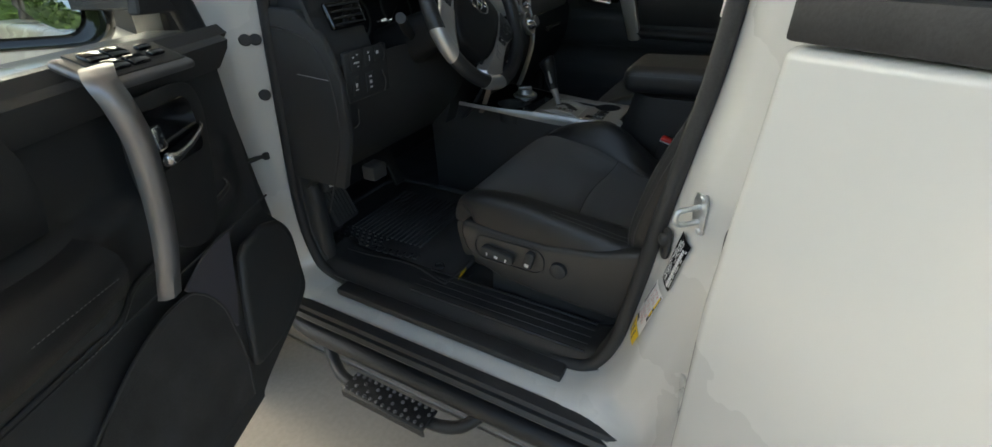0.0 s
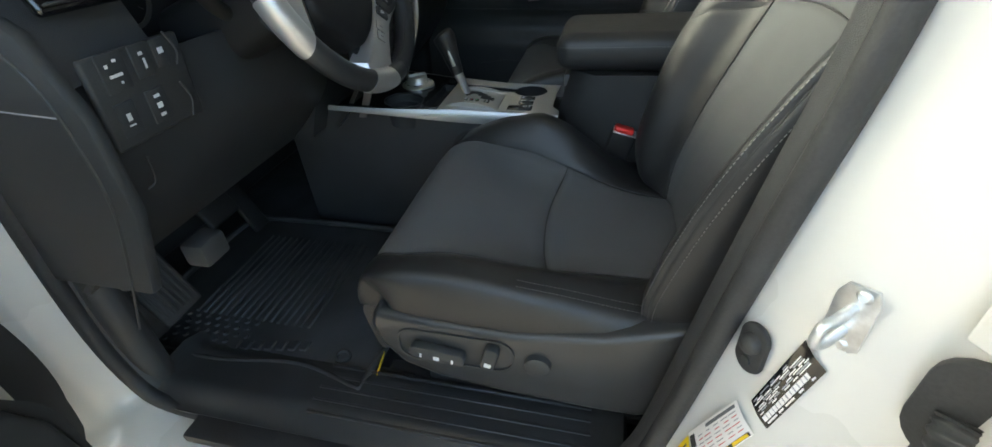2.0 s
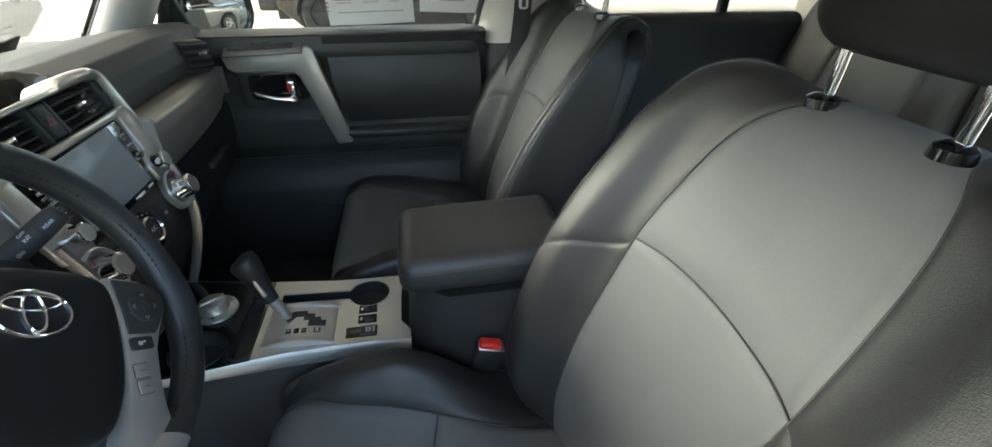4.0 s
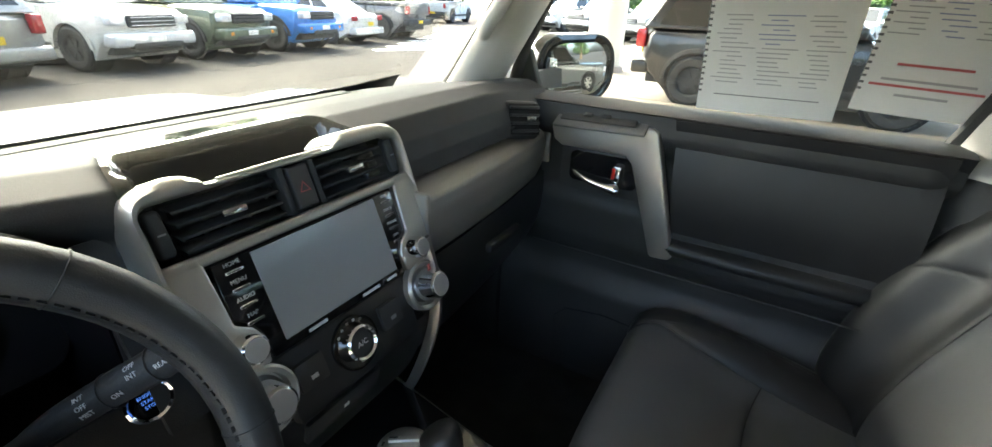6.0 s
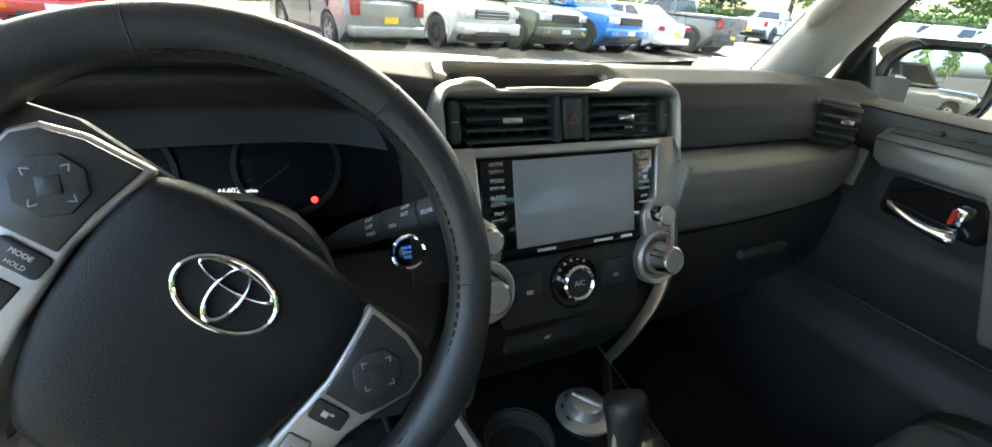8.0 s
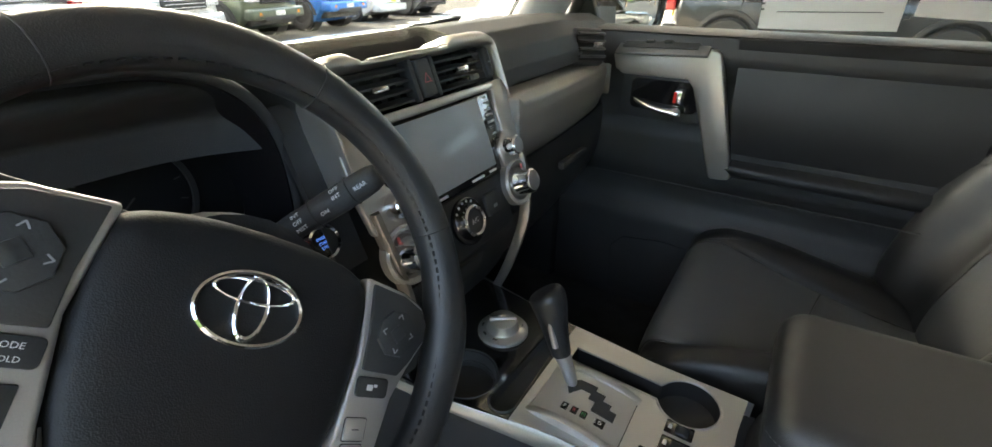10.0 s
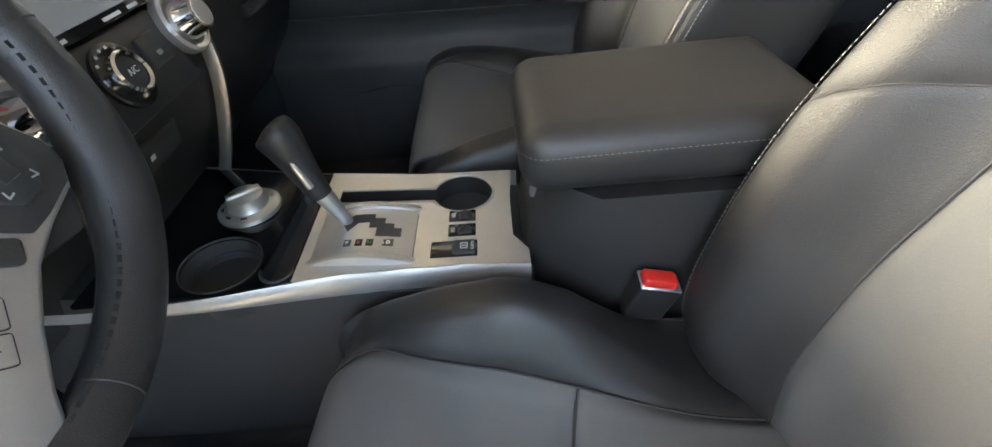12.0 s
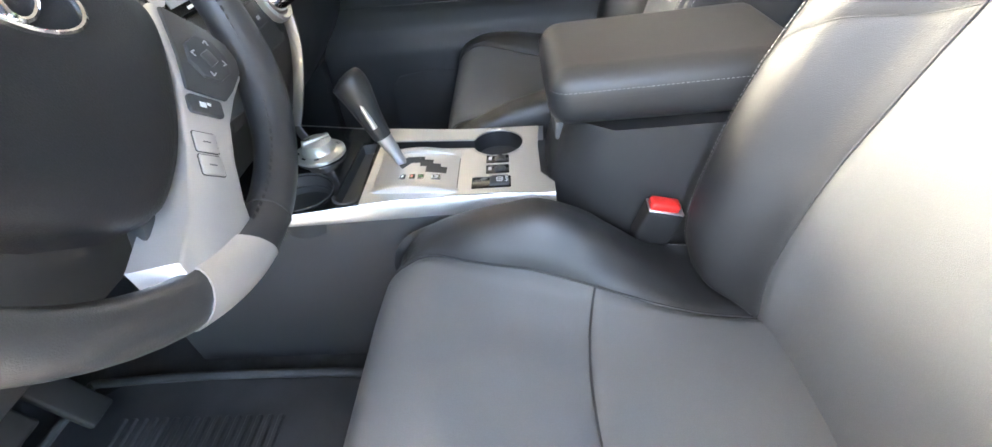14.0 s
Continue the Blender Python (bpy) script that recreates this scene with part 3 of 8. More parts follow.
def wheel(parent, x, y, r, w, rim_mat, hub=MATTE, tyre_mat=RUBBER, spokes=6):
    s = 1 if x > 0 else -1
    m = basis((x, y, r), (0, 1, 0), (0, 0, 1))
    m = m @ Matrix.Diagonal((1, 1, s, 1))
    prof = [(0.62 * r, -w / 2), (0.9 * r, -w / 2), (0.985 * r, -0.38 * w), (r, -0.25 * w), (r, 0.25 * w), (0.985 * r, 0.38 * w), (0.9 * r, w / 2), (0.7 * r, 0.5 * w), (0.62 * r, 0.46 * w), (0.62 * r, -w / 2)]
    rings = [[(a * math.cos(2 * math.pi * k / 36), a * math.sin(2 * math.pi * k / 36), h) for k in range(36)] for a, h in prof]
    bm = loft(rings, caps=False)
    for k in range(36):
        t = 2 * math.pi * (k + 0.5) / 36
        for h in (-0.3 * w, 0.02 * w, 0.32 * w):
            bm2 = slab(0.012, 0.026, 0.26 * w, 0, 1, (0, 0, 0))
            bm2.transform(Matrix.Translation((0, 0, h)) @ Matrix.Rotation(t, 4, "Z") @ Matrix.Translation((r, 0, 0)))
            me = bpy.data.meshes.new("t")
            bm2.to_mesh(me)
            bm2.free()
            bm.from_mesh(me)
            bpy.data.meshes.remove(me)
    ob = part("wheel", moved(lathe([(0.0, 0.3 * w), (0.5 * r, 0.22 * w), (0.6 * r, 0.2 * w), (0.63 * r, 0.3 * w), (0.63 * r, -0.4 * w), (0.0, -0.4 * w)], 28), m), MATTE, parent)
    part("tyre", moved(bm, m), tyre_mat, ob)
    rim = bmesh.new()
    parts = [lathe([(0.56 * r, 0.34 * w), (0.6 * r, 0.44 * w), (0.635 * r, 0.44 * w), (0.635 * r, 0.3 * w), (0.56 * r, 0.34 * w)], 30), lathe([(0.0, 0.4 * w), (0.13 * r, 0.4 * w), (0.17 * r, 0.3 * w), (0.0, 0.3 * w)], 16)]
    for k in range(spokes):
        sp = prism([(0.1 * r, -0.085 * r), (0.6 * r, -0.1 * r), (0.6 * r, -0.03 * r), (0.4 * r, 0), (0.6 * r, 0.03 * r), (0.6 * r, 0.1 * r), (0.1 * r, 0.085 * r)], 0.09 * w)
        parts.append(moved(sp, Matrix.Rotation(2 * math.pi * k / spokes, 4, "Z") @ Matrix.Translation((0, 0, 0.3 * w))))
    part("rim", moved(merge(*parts), m), rim_mat, ob)
    rim.free()
    return ob


CAR = shell()


def pillar_fittings():
    """Striker, rubber buffer, labels and rear hinges on the driver-side centre pillar."""
    n = Vector((-0.55, 0.83, 0)).normalized()
    along = Vector((-0.74, -0.67, 0)).normalized()
    def at(x, y, z, up=(0, 0.1, 1)):
        return basis((x, y, z), along, up)
    striker = thing("door_striker", (-0.79, -0.765, 1.03), "zinc-plated door latch striker bolted to the white pillar", "door striker")
    m = at(-0.782, -0.772, 1.028) @ Matrix.Diagonal((0.78, 0.78, 0.78, 1))
    outline = [(-0.013, 0.04), (0.013, 0.046), (0.019, 0.03), (0.019, -0.034), (0.008, -0.046), (-0.012, -0.042), (-0.019, -0.025), (-0.019, 0.025)]
    part("plate", prism(outline, 0.004, 0.0012, 2, m), STEEL, striker)
    loop = spline([(0.0, 0.016, 0.003), (0.0, 0.016, 0.03), (-0.003, 0.013, 0.045), (-0.003, 0.0, 0.05), (-0.003, -0.013, 0.045), (0.0, -0.016, 0.03), (0.0, -0.016, 0.003)], 24)
    part("loop", moved(tube(loop, 0.0055, 10), m), STEEL, striker, "", 80)
    for y in (0.034, -0.034):
        part("screw", lathe([(0, 0.007), (0.0045, 0.0075), (0.006, 0.0065), (0.0075, 0.0045), (0.0075, 0.003), (0, 0.003)], 14, m @ Matrix.Translation((0.004, y, 0))), STEEL, striker)
    buffer = thing("door_buffer", (-0.75, -0.733, 0.945), "black oval rubber door buffer screwed to the pillar", "door buffer")
    m = basis((-0.748, -0.733, 0.945), (-0.88, -0.47, 0.1), (-0.06, -0.1, 1)) @ Matrix.Diagonal((0.86, 0.86, 1, 1))
    part("base", prism([(0.019 * math.cos(t), 0.014 * (1 if math.sin(t) > 0 else -1) + 0.018 * math.sin(t)) for t in (2 * math.pi * k / 28 + 0.01 for k in range(28))], 0.007, 0.003, 2, m), RUBBER, buffer)
    part("knob", lathe([(0, 0.017), (0.0085, 0.016), (0.012, 0.013), (0.013, 0.006), (0, 0.006)], 20, m @ Matrix.Translation((0.001, 0.009, 0))), RUBBER, buffer)
    part("screw", lathe([(0, 0.009), (0.006, 0.009), (0.0065, 0.006), (0, 0.006)], 12, m @ Matrix.Translation((0, -0.017, 0))), MATTE, buffer)
    # Labels lie on the curved jamb: each is a patch between its four corners, lifted off the paint.
    rng = random.Random(4)
    def patch(corners, u0, u1, v0, v1, lift):
        tl, tr, br, bl = (Vector(c) for c in corners)
        out = ((tr - tl).cross(bl - tl)).normalized()
        if out.x > 0:
            out = -out
        def at(u, v):
            uu, vv = u0 + (u1 - u0) * u, v0 + (v1 - v0) * v
            top, low = tl.lerp(tr, uu), bl.lerp(br, uu)
            bow = 0.0025 * math.sin(math.pi * min(1, max(0, uu))) + 0.0012 * math.sin(math.pi * min(1, max(0, vv)))
            return top.lerp(low, vv) + out * (0.004 + bow + lift)
        return sheet(at, 8, 10, 0.0002)
    foil_at = ((-0.772, -0.757, 0.99), (-0.789, -0.773, 0.974), (-0.786, -0.754, 0.88), (-0.768, -0.74, 0.895))
    card_at = ((-0.758, -0.733, 0.879), (-0.782, -0.749, 0.861), (-0.769, -0.721, 0.752), (-0.738, -0.708, 0.778))
    tag_at = ((-0.74, -0.709, 0.775), (-0.767, -0.72, 0.749), (-0.762, -0.712, 0.715), (-0.737, -0.701, 0.733))
    foil = thing("certification_label", foil_at[3], "black foil label with white printed lines and a bar strip", "label")
    part("foil", patch(foil_at, 0, 1, 0, 1, 0), GLOSS, foil)
    for k in range(8):
        v0 = 0.3 - 0.25 * (k > 1) + rng.uniform(0, 0.08)
        while v0 < 0.9:
            v1 = min(0.96, v0 + rng.uniform(0.06, 0.2))
            part("print_bar", patch(foil_at, 0.07 + 0.066 * k, 0.108 + 0.066 * k, v0, v1, 0.0006), LABEL_WHITE if k % 3 else DIM_PRINT, foil)
            v0 = v1 + rng.uniform(0.02, 0.06) + (0.12 if rng.random() < 0.2 else 0)
    part("bar_strip", patch(foil_at, 0.64, 0.82, 0.16, 0.95, 0.0006), LABEL_WHITE, foil, "white bar strip")
    for k in range(12):
        v0 = 0.19 + 0.062 * k
        part("print_bar", patch(foil_at, 0.645, 0.815, v0, v0 + rng.uniform(0.008, 0.02), 0.0011), DIM_PRINT, foil)
    for v0, v1 in ((0.12, 0.17), (0.3, 0.37), (0.45, 0.6), (0.64, 0.72), (0.76, 0.93)):
        part("print_bar", patch(foil_at, 0.87, 0.93, v0, v1, 0.0006), LABEL_WHITE, foil)
    card = thing("tyre_placard", card_at[3], "white printed tyre pressure placard with a yellow tag below", "label")
    part("card", patch(card_at, 0, 1, 0, 1, 0), LABEL_WHITE, card)
    part("band", patch(card_at, 0.06, 0.15, 0.05, 0.6, 0.0006), INK, card)
    part("band", patch(card_at, 0.86, 0.97, 0.03, 0.62, 0.0006), MATTE, card)
    part("band", patch(card_at, 0.87, 0.96, 0.05, 0.3, 0.0012), YELLOW, card)
    part("band", patch(card_at, 0.87, 0.96, 0.36, 0.5, 0.0012), YELLOW, card)
    for k in range(6):
        for v0 in (0.06, 0.2, 0.37, 0.54, 0.7):
            part("print_bar", patch(card_at, 0.22 + 0.1 * k, 0.245 + 0.1 * k, v0, v0 + rng.uniform(0.07, 0.13), 0.0006), RED_INK if k % 2 else DIM_PRINT, card)
    part("tyre_mark", patch(card_at, 0.1, 0.42, 0.86, 0.97, 0.0006), MATTE, card)
    part("tag", patch(tag_at, 0, 1, 0, 1, 0.0005), YELLOW, card, "bright yellow tag")
    for k in range(3):
        part("print_bar", patch(tag_at, 0.15 + 0.25 * k, 0.22 + 0.25 * k, 0.12, 0.85, 0.0012), INK, card)
    for z, back in ((0.724, 0.0), (1.08, 0.03)):
        hinge = part("door_hinge", moved(slab(0.03, 0.05, 0.02, 0.006, 3), basis((-0.865 - back, -0.82 - back, z), (-0.9, -0.25, 0), (0, 0.05, 1))), WHITE, CAR, "white painted door hinge")
        m = basis((-0.826 - back, -0.808 - back, z), (-0.8, -0.45, 0), (0, 0.05, 1))
        part("leaf", moved(slab(0.085, 0.05, 0.007, 0.006, 3), m), WHITE, hinge)
        for x in (-0.026, 0.016):
            part("bolt", lathe([(0, 0.012), (0.006, 0.0115), (0.008, 0.007), (0.011, 0.006), (0.011, 0.003), (0, 0.003)], 12, m @ Matrix.Translation((x, 0.003, 0))), WHITE, hinge)
    boot = thing("wiring_boot", (-0.84, -0.81, 0.93), "black rubber wiring boot between pillar and rear door", "rubber boot")
    m = basis((-0.842, -0.84, 1.0), (-0.8, -0.6, 0.0), (0.12, 0.16, 1))
    part("flange", prism(rounded(-0.036, 0.036, -0.052, 0.052, 0.03), 0.012, 0.004, 2, m), RUBBER, boot)
    part("clip", prism(rounded(-0.008, 0.008, -0.008, 0.008, 0.003), 0.008, 0.002, 1, m @ Matrix.Translation((-0.012, -0.055, 0))), RUBBER, boot)
    way = spline([m @ Vector((0, 0, 0.004)), m @ Vector((0.006, -0.015, 0.016)), m @ Vector((0.03, -0.045, 0.016)), m @ Vector((0.06, -0.07, -0.01))], 60)
    part("bellows", tube(way, [0.021 + 0.0014 * math.sin(k * 1.5) for k in range(60)], 16), RUBBER, boot, "corrugated rubber sleeve", 80)


pillar_fittings()


def side_step():
    st = thing("side_step", (-0.85, -0.3, 0.36), "black powder-coated tubular side step with a perforated foot pad", "side step")
    rail = spline([(-0.7, 0.315, 0.4), (-0.745, 0.3, 0.398), (-0.785, 0.265, 0.392), (-0.797, 0.2, 0.388), (-0.8, 0.1, 0.386), (-0.8, -0.4, 0.386), (-0.8, -1.0, 0.386), (-0.8, -1.6, 0.388), (-0.75, -1.68, 0.4)], 60)
    part("rail", tube(rail, 0.03, 16), POWDER, st, "", 80)
    drop = spline([(-0.8, 0.145, 0.37), (-0.81, 0.125, 0.35), (-0.83, 0.09, 0.325), (-0.85, 0.04, 0.314), (-0.857, -0.05, 0.31), (-0.857, -0.2, 0.31), (-0.854, -0.285, 0.314), (-0.84, -0.345, 0.33), (-0.815, -0.38, 0.355), (-0.8, -0.395, 0.37)], 50)
    part("hoop", tube(drop, 0.0165, 14), POWDER, st, "", 80)
    pad = part("foot_pad", box(-0.89, -0.826, -0.268, 0.008, 0.323, 0.331, 0.003, 2), POWDER, st, "perforated black foot pad")
    part("pad_skirt", box(-0.893, -0.887, -0.268, 0.008, 0.3, 0.328, 0.002, 1), POWDER, st)
    stud = finish("stud", lathe([(0.0052, 0.0), (0.0048, 0.003), (0.0034, 0.0042), (0.0028, 0.0025), (0.0, 0.0025)], 10), STUD)
    for i in range(13):
        for j in range(4):
            if (i + j) % 2 == 0 or j in (0, 3):
                o = new("stud", stud)
                o.location = (-0.882 + 0.0165 * j, -0.003 - 0.0212 * i, 0.3305)
                adopt(o, pad)
    return st


side_step()


# ---- seats ----
ACROSS = [0, 0.35, 0.56, 0.64, 0.76, 0.87, 0.95, 1.0]
SPREAD = [0, 0.37, 0.6, 0.69, 0.83, 0.945, 0.995, 1.0]


def padded(base, width, lift, rise, side, flare=None):
    """A cushion surface: u from -1 to 1 across, s from 0 to 1 along base points (y, z)."""
    line = spline([(0, y, z) for y, z in base], 160)
    def at(u, s):
        k = min(max(s, 0), 1) * 159
        i = min(int(k), 158)
        p = line[i].lerp(line[i + 1], k - i)
        way = (line[min(i + 2, 159)] - line[max(i - 1, 0)]).normalized()
        up = Vector((0, -way.z, way.y))
        if side:
            up = -up
        a = abs(u)
        h = curve(a, ACROSS, rise)
        amp = lift(s, u)
        drop = h * amp if h > 0 else h * (1 - (0.85 * smooth((s - 0.3) / 0.5) if side else 0))
        q = curve(a, ACROSS, SPREAD)
        if flare:
            k = flare(s, u)
            q = q * (0.69 + k) / 0.69 if q <= 0.69 else 0.69 + k + (q - 0.69) * (0.31 - k) / 0.31
        x = math.copysign(q, u) * width(s)
        return Vector((x, p.y, p.z)) + up * drop
    at.facing = -1 if side else 1
    return at


def panel(surface, x0, mirror, u0, u1, s0, s1, nu, nv, puff=0.006, edge=0.014):
    """One sewn panel of a padded surface, sunk along its seams. s0 and s1 may follow u, u0 and u1 may follow s."""
    lo = s0 if callable(s0) else (lambda u: s0)
    hi = s1 if callable(s1) else (lambda u: s1)
    left = u0 if callable(u0) else (lambda s: u0)
    right = u1 if callable(u1) else (lambda s: u1)
    def at(i, j):
        u = left(0.3) + (right(0.3) - left(0.3)) * i
        s = lo(u) + (hi(u) - lo(u)) * j
        u = left(s) + (right(s) - left(s)) * i
        p = surface(u, s)
        e = 0.006
        a = surface(min(u + e, 1), s) - surface(max(u - e, -1), s)
        b = surface(u, s + e) - surface(u, s - e)
        n = a.cross(b)
        n = n.normalized() * surface.facing if n.length > 1e-9 else Vector((0, 0, 1))
        ga = (surface(right(s), s) - surface(left(s), s)).length
        gb = (surface(u, hi(u)) - surface(u, lo(u))).length
        d = min(min(i, 1 - i) * ga, min(j, 1 - j) * gb)
        sink = puff * (1 - smooth(d / edge) ** 0.6) - 0.002 * math.sin(math.pi * i) * math.sin(math.pi * j)
        p = p - n * sink
        return Vector((x0 + mirror * p.x, p.y, p.z))
    def spaced(t):
        return t + 0.10 * math.sin(2 * math.pi * t) * -0.9
    return sheet(lambda i, j: at(spaced(i), spaced(j)), nu, nv)


def seam_line(surface, x0, mirror, pts, off=0.003):
    out = []
    for u, s in pts:
        p = surface(u, s)
        e = 0.006
        n = (surface(min(u + e, 1), s) - surface(max(u - e, -1), s)).cross(surface(u, s + e) - surface(u, s - e)).normalized()
        p = p + n * surface.facing * off
        out.append((x0 + mirror * p.x, p.y, p.z))
    return out


def front_seat(x0, mirror, dy, label, power, back_dx=0.0):
    """mirror 1: its outboard side lies towards -x (u = -1 is outboard)."""
    seat = thing("front_seat", (x0, -0.5 + dy, 0.55), label, "car seat", "front seats")
    cush = [(y + dy, z) for y, z in [(-0.82, 0.79), (-0.72, 0.806), (-0.6, 0.812), (-0.507, 0.818), (-0.42, 0.838), (-0.35, 0.858), (-0.295, 0.868), (-0.255, 0.856), (-0.236, 0.82), (-0.236, 0.77), (-0.25, 0.69)]]
    cw = lambda s: 0.262 - 0.02 * smooth((s - 0.55) / 0.2) + 0.004 * math.sin(3 * s)
    def cl(s, u):
        # The inboard bolster has the taller hump.
        if u > 0:
            return curve(s, [0, 0.14, 0.2, 0.26, 0.32, 0.38, 0.46, 0.54, 0.61, 0.7, 1], [-0.4, -0.35, 0.35, 1.3, 1.95, 2.15, 1.5, 0.65, 0.0, -0.35, -0.35])
        return curve(s, [0, 0.15, 0.3, 0.42, 0.52, 0.65, 0.8, 1], [0.5, 0.75, 1.15, 0.95, 0.55, 0.12, 0.05, 0.05])
    surf = padded(cush, cw, cl, [0, 0.0, 0.006, 0.014, 0.042, 0.038, -0.008, -0.085], False, lambda s, u: curve(s, [0, 0.1, 0.3, 0.48, 0.62, 1], [-0.2, -0.19, -0.1, -0.02, 0.08, 0.1]))
    seam = lambda u: 0.297 + 0.02 * (1 - (u / 0.64) ** 2)
    front = lambda u: 0.86
    squab = part("cushion", panel(surf, x0, mirror, -0.64, 0.64, seam, front, 40, 40), GREY_LEATHER, seat, "grey leather front cushion insert", 60)
    part("rear_insert", panel(surf, x0, mirror, -0.64, 0.64, 0.0, seam, 40, 22), GREY_LEATHER, squab, "grey leather rear cushion insert", 60)
    for u0, u1, nm in ((-1, -0.64, "outer"), (0.64, 1, "inner")):
        part("cushion_bolster", panel(surf, x0, mirror, u0, u1, 0.0, 0.87, 20, 60), LEATHER, seat, "black leather side bolster", 60)
    part("front_valance", panel(surf, x0, mirror, -0.97, 0.97, 0.865, 1.0, 40, 8), LEATHER, seat, "black leather lower front edge", 60)
    part("cushion_core", box(x0 - 0.235, x0 + 0.235, -0.8 + dy, -0.265 + dy, 0.66, 0.79, 0.02, 2), MATTE, seat)
    part("seat_base", box(x0 - 0.2, x0 + 0.2, -0.74 + dy, -0.3 + dy, 0.56, 0.66, 0.015, 2), MATTE, seat, "black metal seat frame")
    for sx in (-0.19, 0.19):
        part("rail", box(x0 + sx - 0.02, x0 + sx + 0.02, -0.82 + dy, -0.22 + dy, 0.55, 0.575, 0.004, 1), POWDER, seat)
    # Backrest.
    back = [(y + dy * 0.0, z) for y, z in [(-0.715, 0.78), (-0.725, 0.86), (-0.757, 0.96), (-0.795, 1.06), (-0.833, 1.16), (-0.868, 1.24), (-0.9, 1.31), (-0.925, 1.355), (-0.95, 1.376), (-0.985, 1.38), (-1.015, 1.36), (-1.03, 1.3)]]
    bw = lambda s: curve(s, [0, 0.12, 0.3, 0.5, 0.62, 0.75, 0.85, 1], [0.235, 0.262, 0.272, 0.268, 0.25, 0.212, 0.195, 0.185])
    bl = lambda s, u: curve(s, [0, 0.1, 0.25, 0.45, 0.6, 0.75, 0.85, 1], [0.6, 0.95, 1.12, 0.78, 0.45, 0.2, 0.08, 0.08])
    bsurf = padded(back, bw, bl, [0, 0.002, 0.016, 0.03, 0.078, 0.088, 0.05, -0.07], True, lambda s, u: -0.09 * smooth((0.22 - s) / 0.2))
    centred = bsurf
    def bsurf(u, s):
        return centred(u, s) + Vector((mirror * back_dx, 0, 0))
    bsurf.facing = centred.facing
    ts = 0.356
    inner = lambda s: curve(s, [0, 0.36, 0.55, 0.75, 1], [0.57, 0.57, 0.5, 0.36, 0.32])
    outer = lambda s: curve(s, [0, 0.36, 0.55, 0.75, 1], [-0.5, -0.5, -0.46, -0.4, -0.38])
    arc = lambda u: ts + 0.018 * (1 - (u / 0.57) ** 2)
    bmain = part("backrest", panel(bsurf, x0, mirror, outer, inner, 0.02, arc, 40, 36, 0.004), GREY_LEATHER, seat, "grey leather backrest insert", 60)
    part("upper_insert", panel(bsurf, x0, mirror, outer, inner, arc, 0.9, 40, 36, 0.004), GREY_LEATHER, bmain, "", 60)
    WELT = 0.9
    for sg in (-1, 1):
        edge = outer if sg < 0 else inner
        u0, u1 = (-WELT, edge) if sg < 0 else (edge, WELT)
        tilt = lambda u, sg=sg: ts - 0.085 * max(0, abs(u) - 0.53) / 0.37
        part("back_bolster", panel(bsurf, x0, mirror, u0, u1, 0.02, tilt, 22, 40, 0.0016, 0.008), LEATHER, bmain, "black leather lower bolster", 60)
        part("shoulder_bolster", panel(bsurf, x0, mirror, u0, u1, tilt, 0.9, 22, 40, 0.0016, 0.008), LEATHER, bmain, "black leather shoulder bolster", 60)
        part("side_panel", panel(bsurf, x0, mirror, *sorted((sg * WELT, sg * 1.0)), 0.02, 0.9, 10, 60, 0.0018, 0.008), LEATHER, bmain, "black leather side panel", 60)
        for du in (-0.016, 0.018):
            us = sg * (WELT + du)
            part("stitching", stitches(seam_line(bsurf, x0, mirror, [(us, 0.05 + 0.83 * k / 90) for k in range(91)], 0.0022), r=0.0006), THREAD, bmain, "pale twin stitching")
    part("top_roll", panel(bsurf, x0, mirror, -0.995, 0.995, 0.9, 1.0, 40, 8, 0.004), LEATHER, bmain, "", 60)
    rings = []
    for z, y, hw, hd in ((0.8, -0.8, 0.235, 0.05), (0.83, -0.812, 0.25, 0.06), (0.95, -0.832, 0.262, 0.064), (1.1, -0.882, 0.264, 0.066), (1.22, -0.928, 0.256, 0.064), (1.3, -0.958, 0.238, 0.06), (1.335, -0.972, 0.222, 0.054), (1.356, -0.98, 0.202, 0.044), (1.366, -0.984, 0.17, 0.03)):
        ring = []
        for k in range(48):
            a = 2 * math.pi * k / 48
            ring.append((x0 + back_dx + hw * math.copysign(abs(math.cos(a)) ** 0.5, math.cos(a)), y + hd * math.copysign(abs(math.sin(a)) ** 0.6, math.sin(a)), z))
        rings.append(ring)
    part("back_shell", loft(rings), LEATHER, bmain, "black backrest rear cover", 60)
    # Sewn seams, sunk between the panels.
    def sew(surface, pts, owner):
        part("seam", tube(seam_line(surface, x0, mirror, pts, -0.0022), 0.0013, 6), MATTE, owner, "", 80)
    for sg in (-1, 1):
        edge = outer if sg < 0 else inner
        sew(bsurf, [(edge(0.03 + 0.86 * k / 60), 0.03 + 0.86 * k / 60) for k in range(61)], bmain)
        sew(bsurf, [(edge(ts) + (sg * WELT - edge(ts)) * k / 20, ts - 0.085 * max(0, abs(edge(ts) + (sg * WELT - edge(ts)) * k / 20) - 0.53) / 0.37) for k in range(21)], bmain)
        sew(bsurf, [(sg * WELT, 0.03 + 0.86 * k / 60) for k in range(61)], bmain)
        sew(surf, [(sg * 0.64, 0.02 + 0.84 * k / 60) for k in range(61)], squab)
    across = [outer(ts) + (inner(ts) - outer(ts)) * k / 30 for k in range(31)]
    sew(bsurf, [(u, arc(u)) for u in across], bmain)
    sew(surf, [(0.64 * (k / 15 - 1), seam(0.64 * (k / 15 - 1))) for k in range(31)], squab)
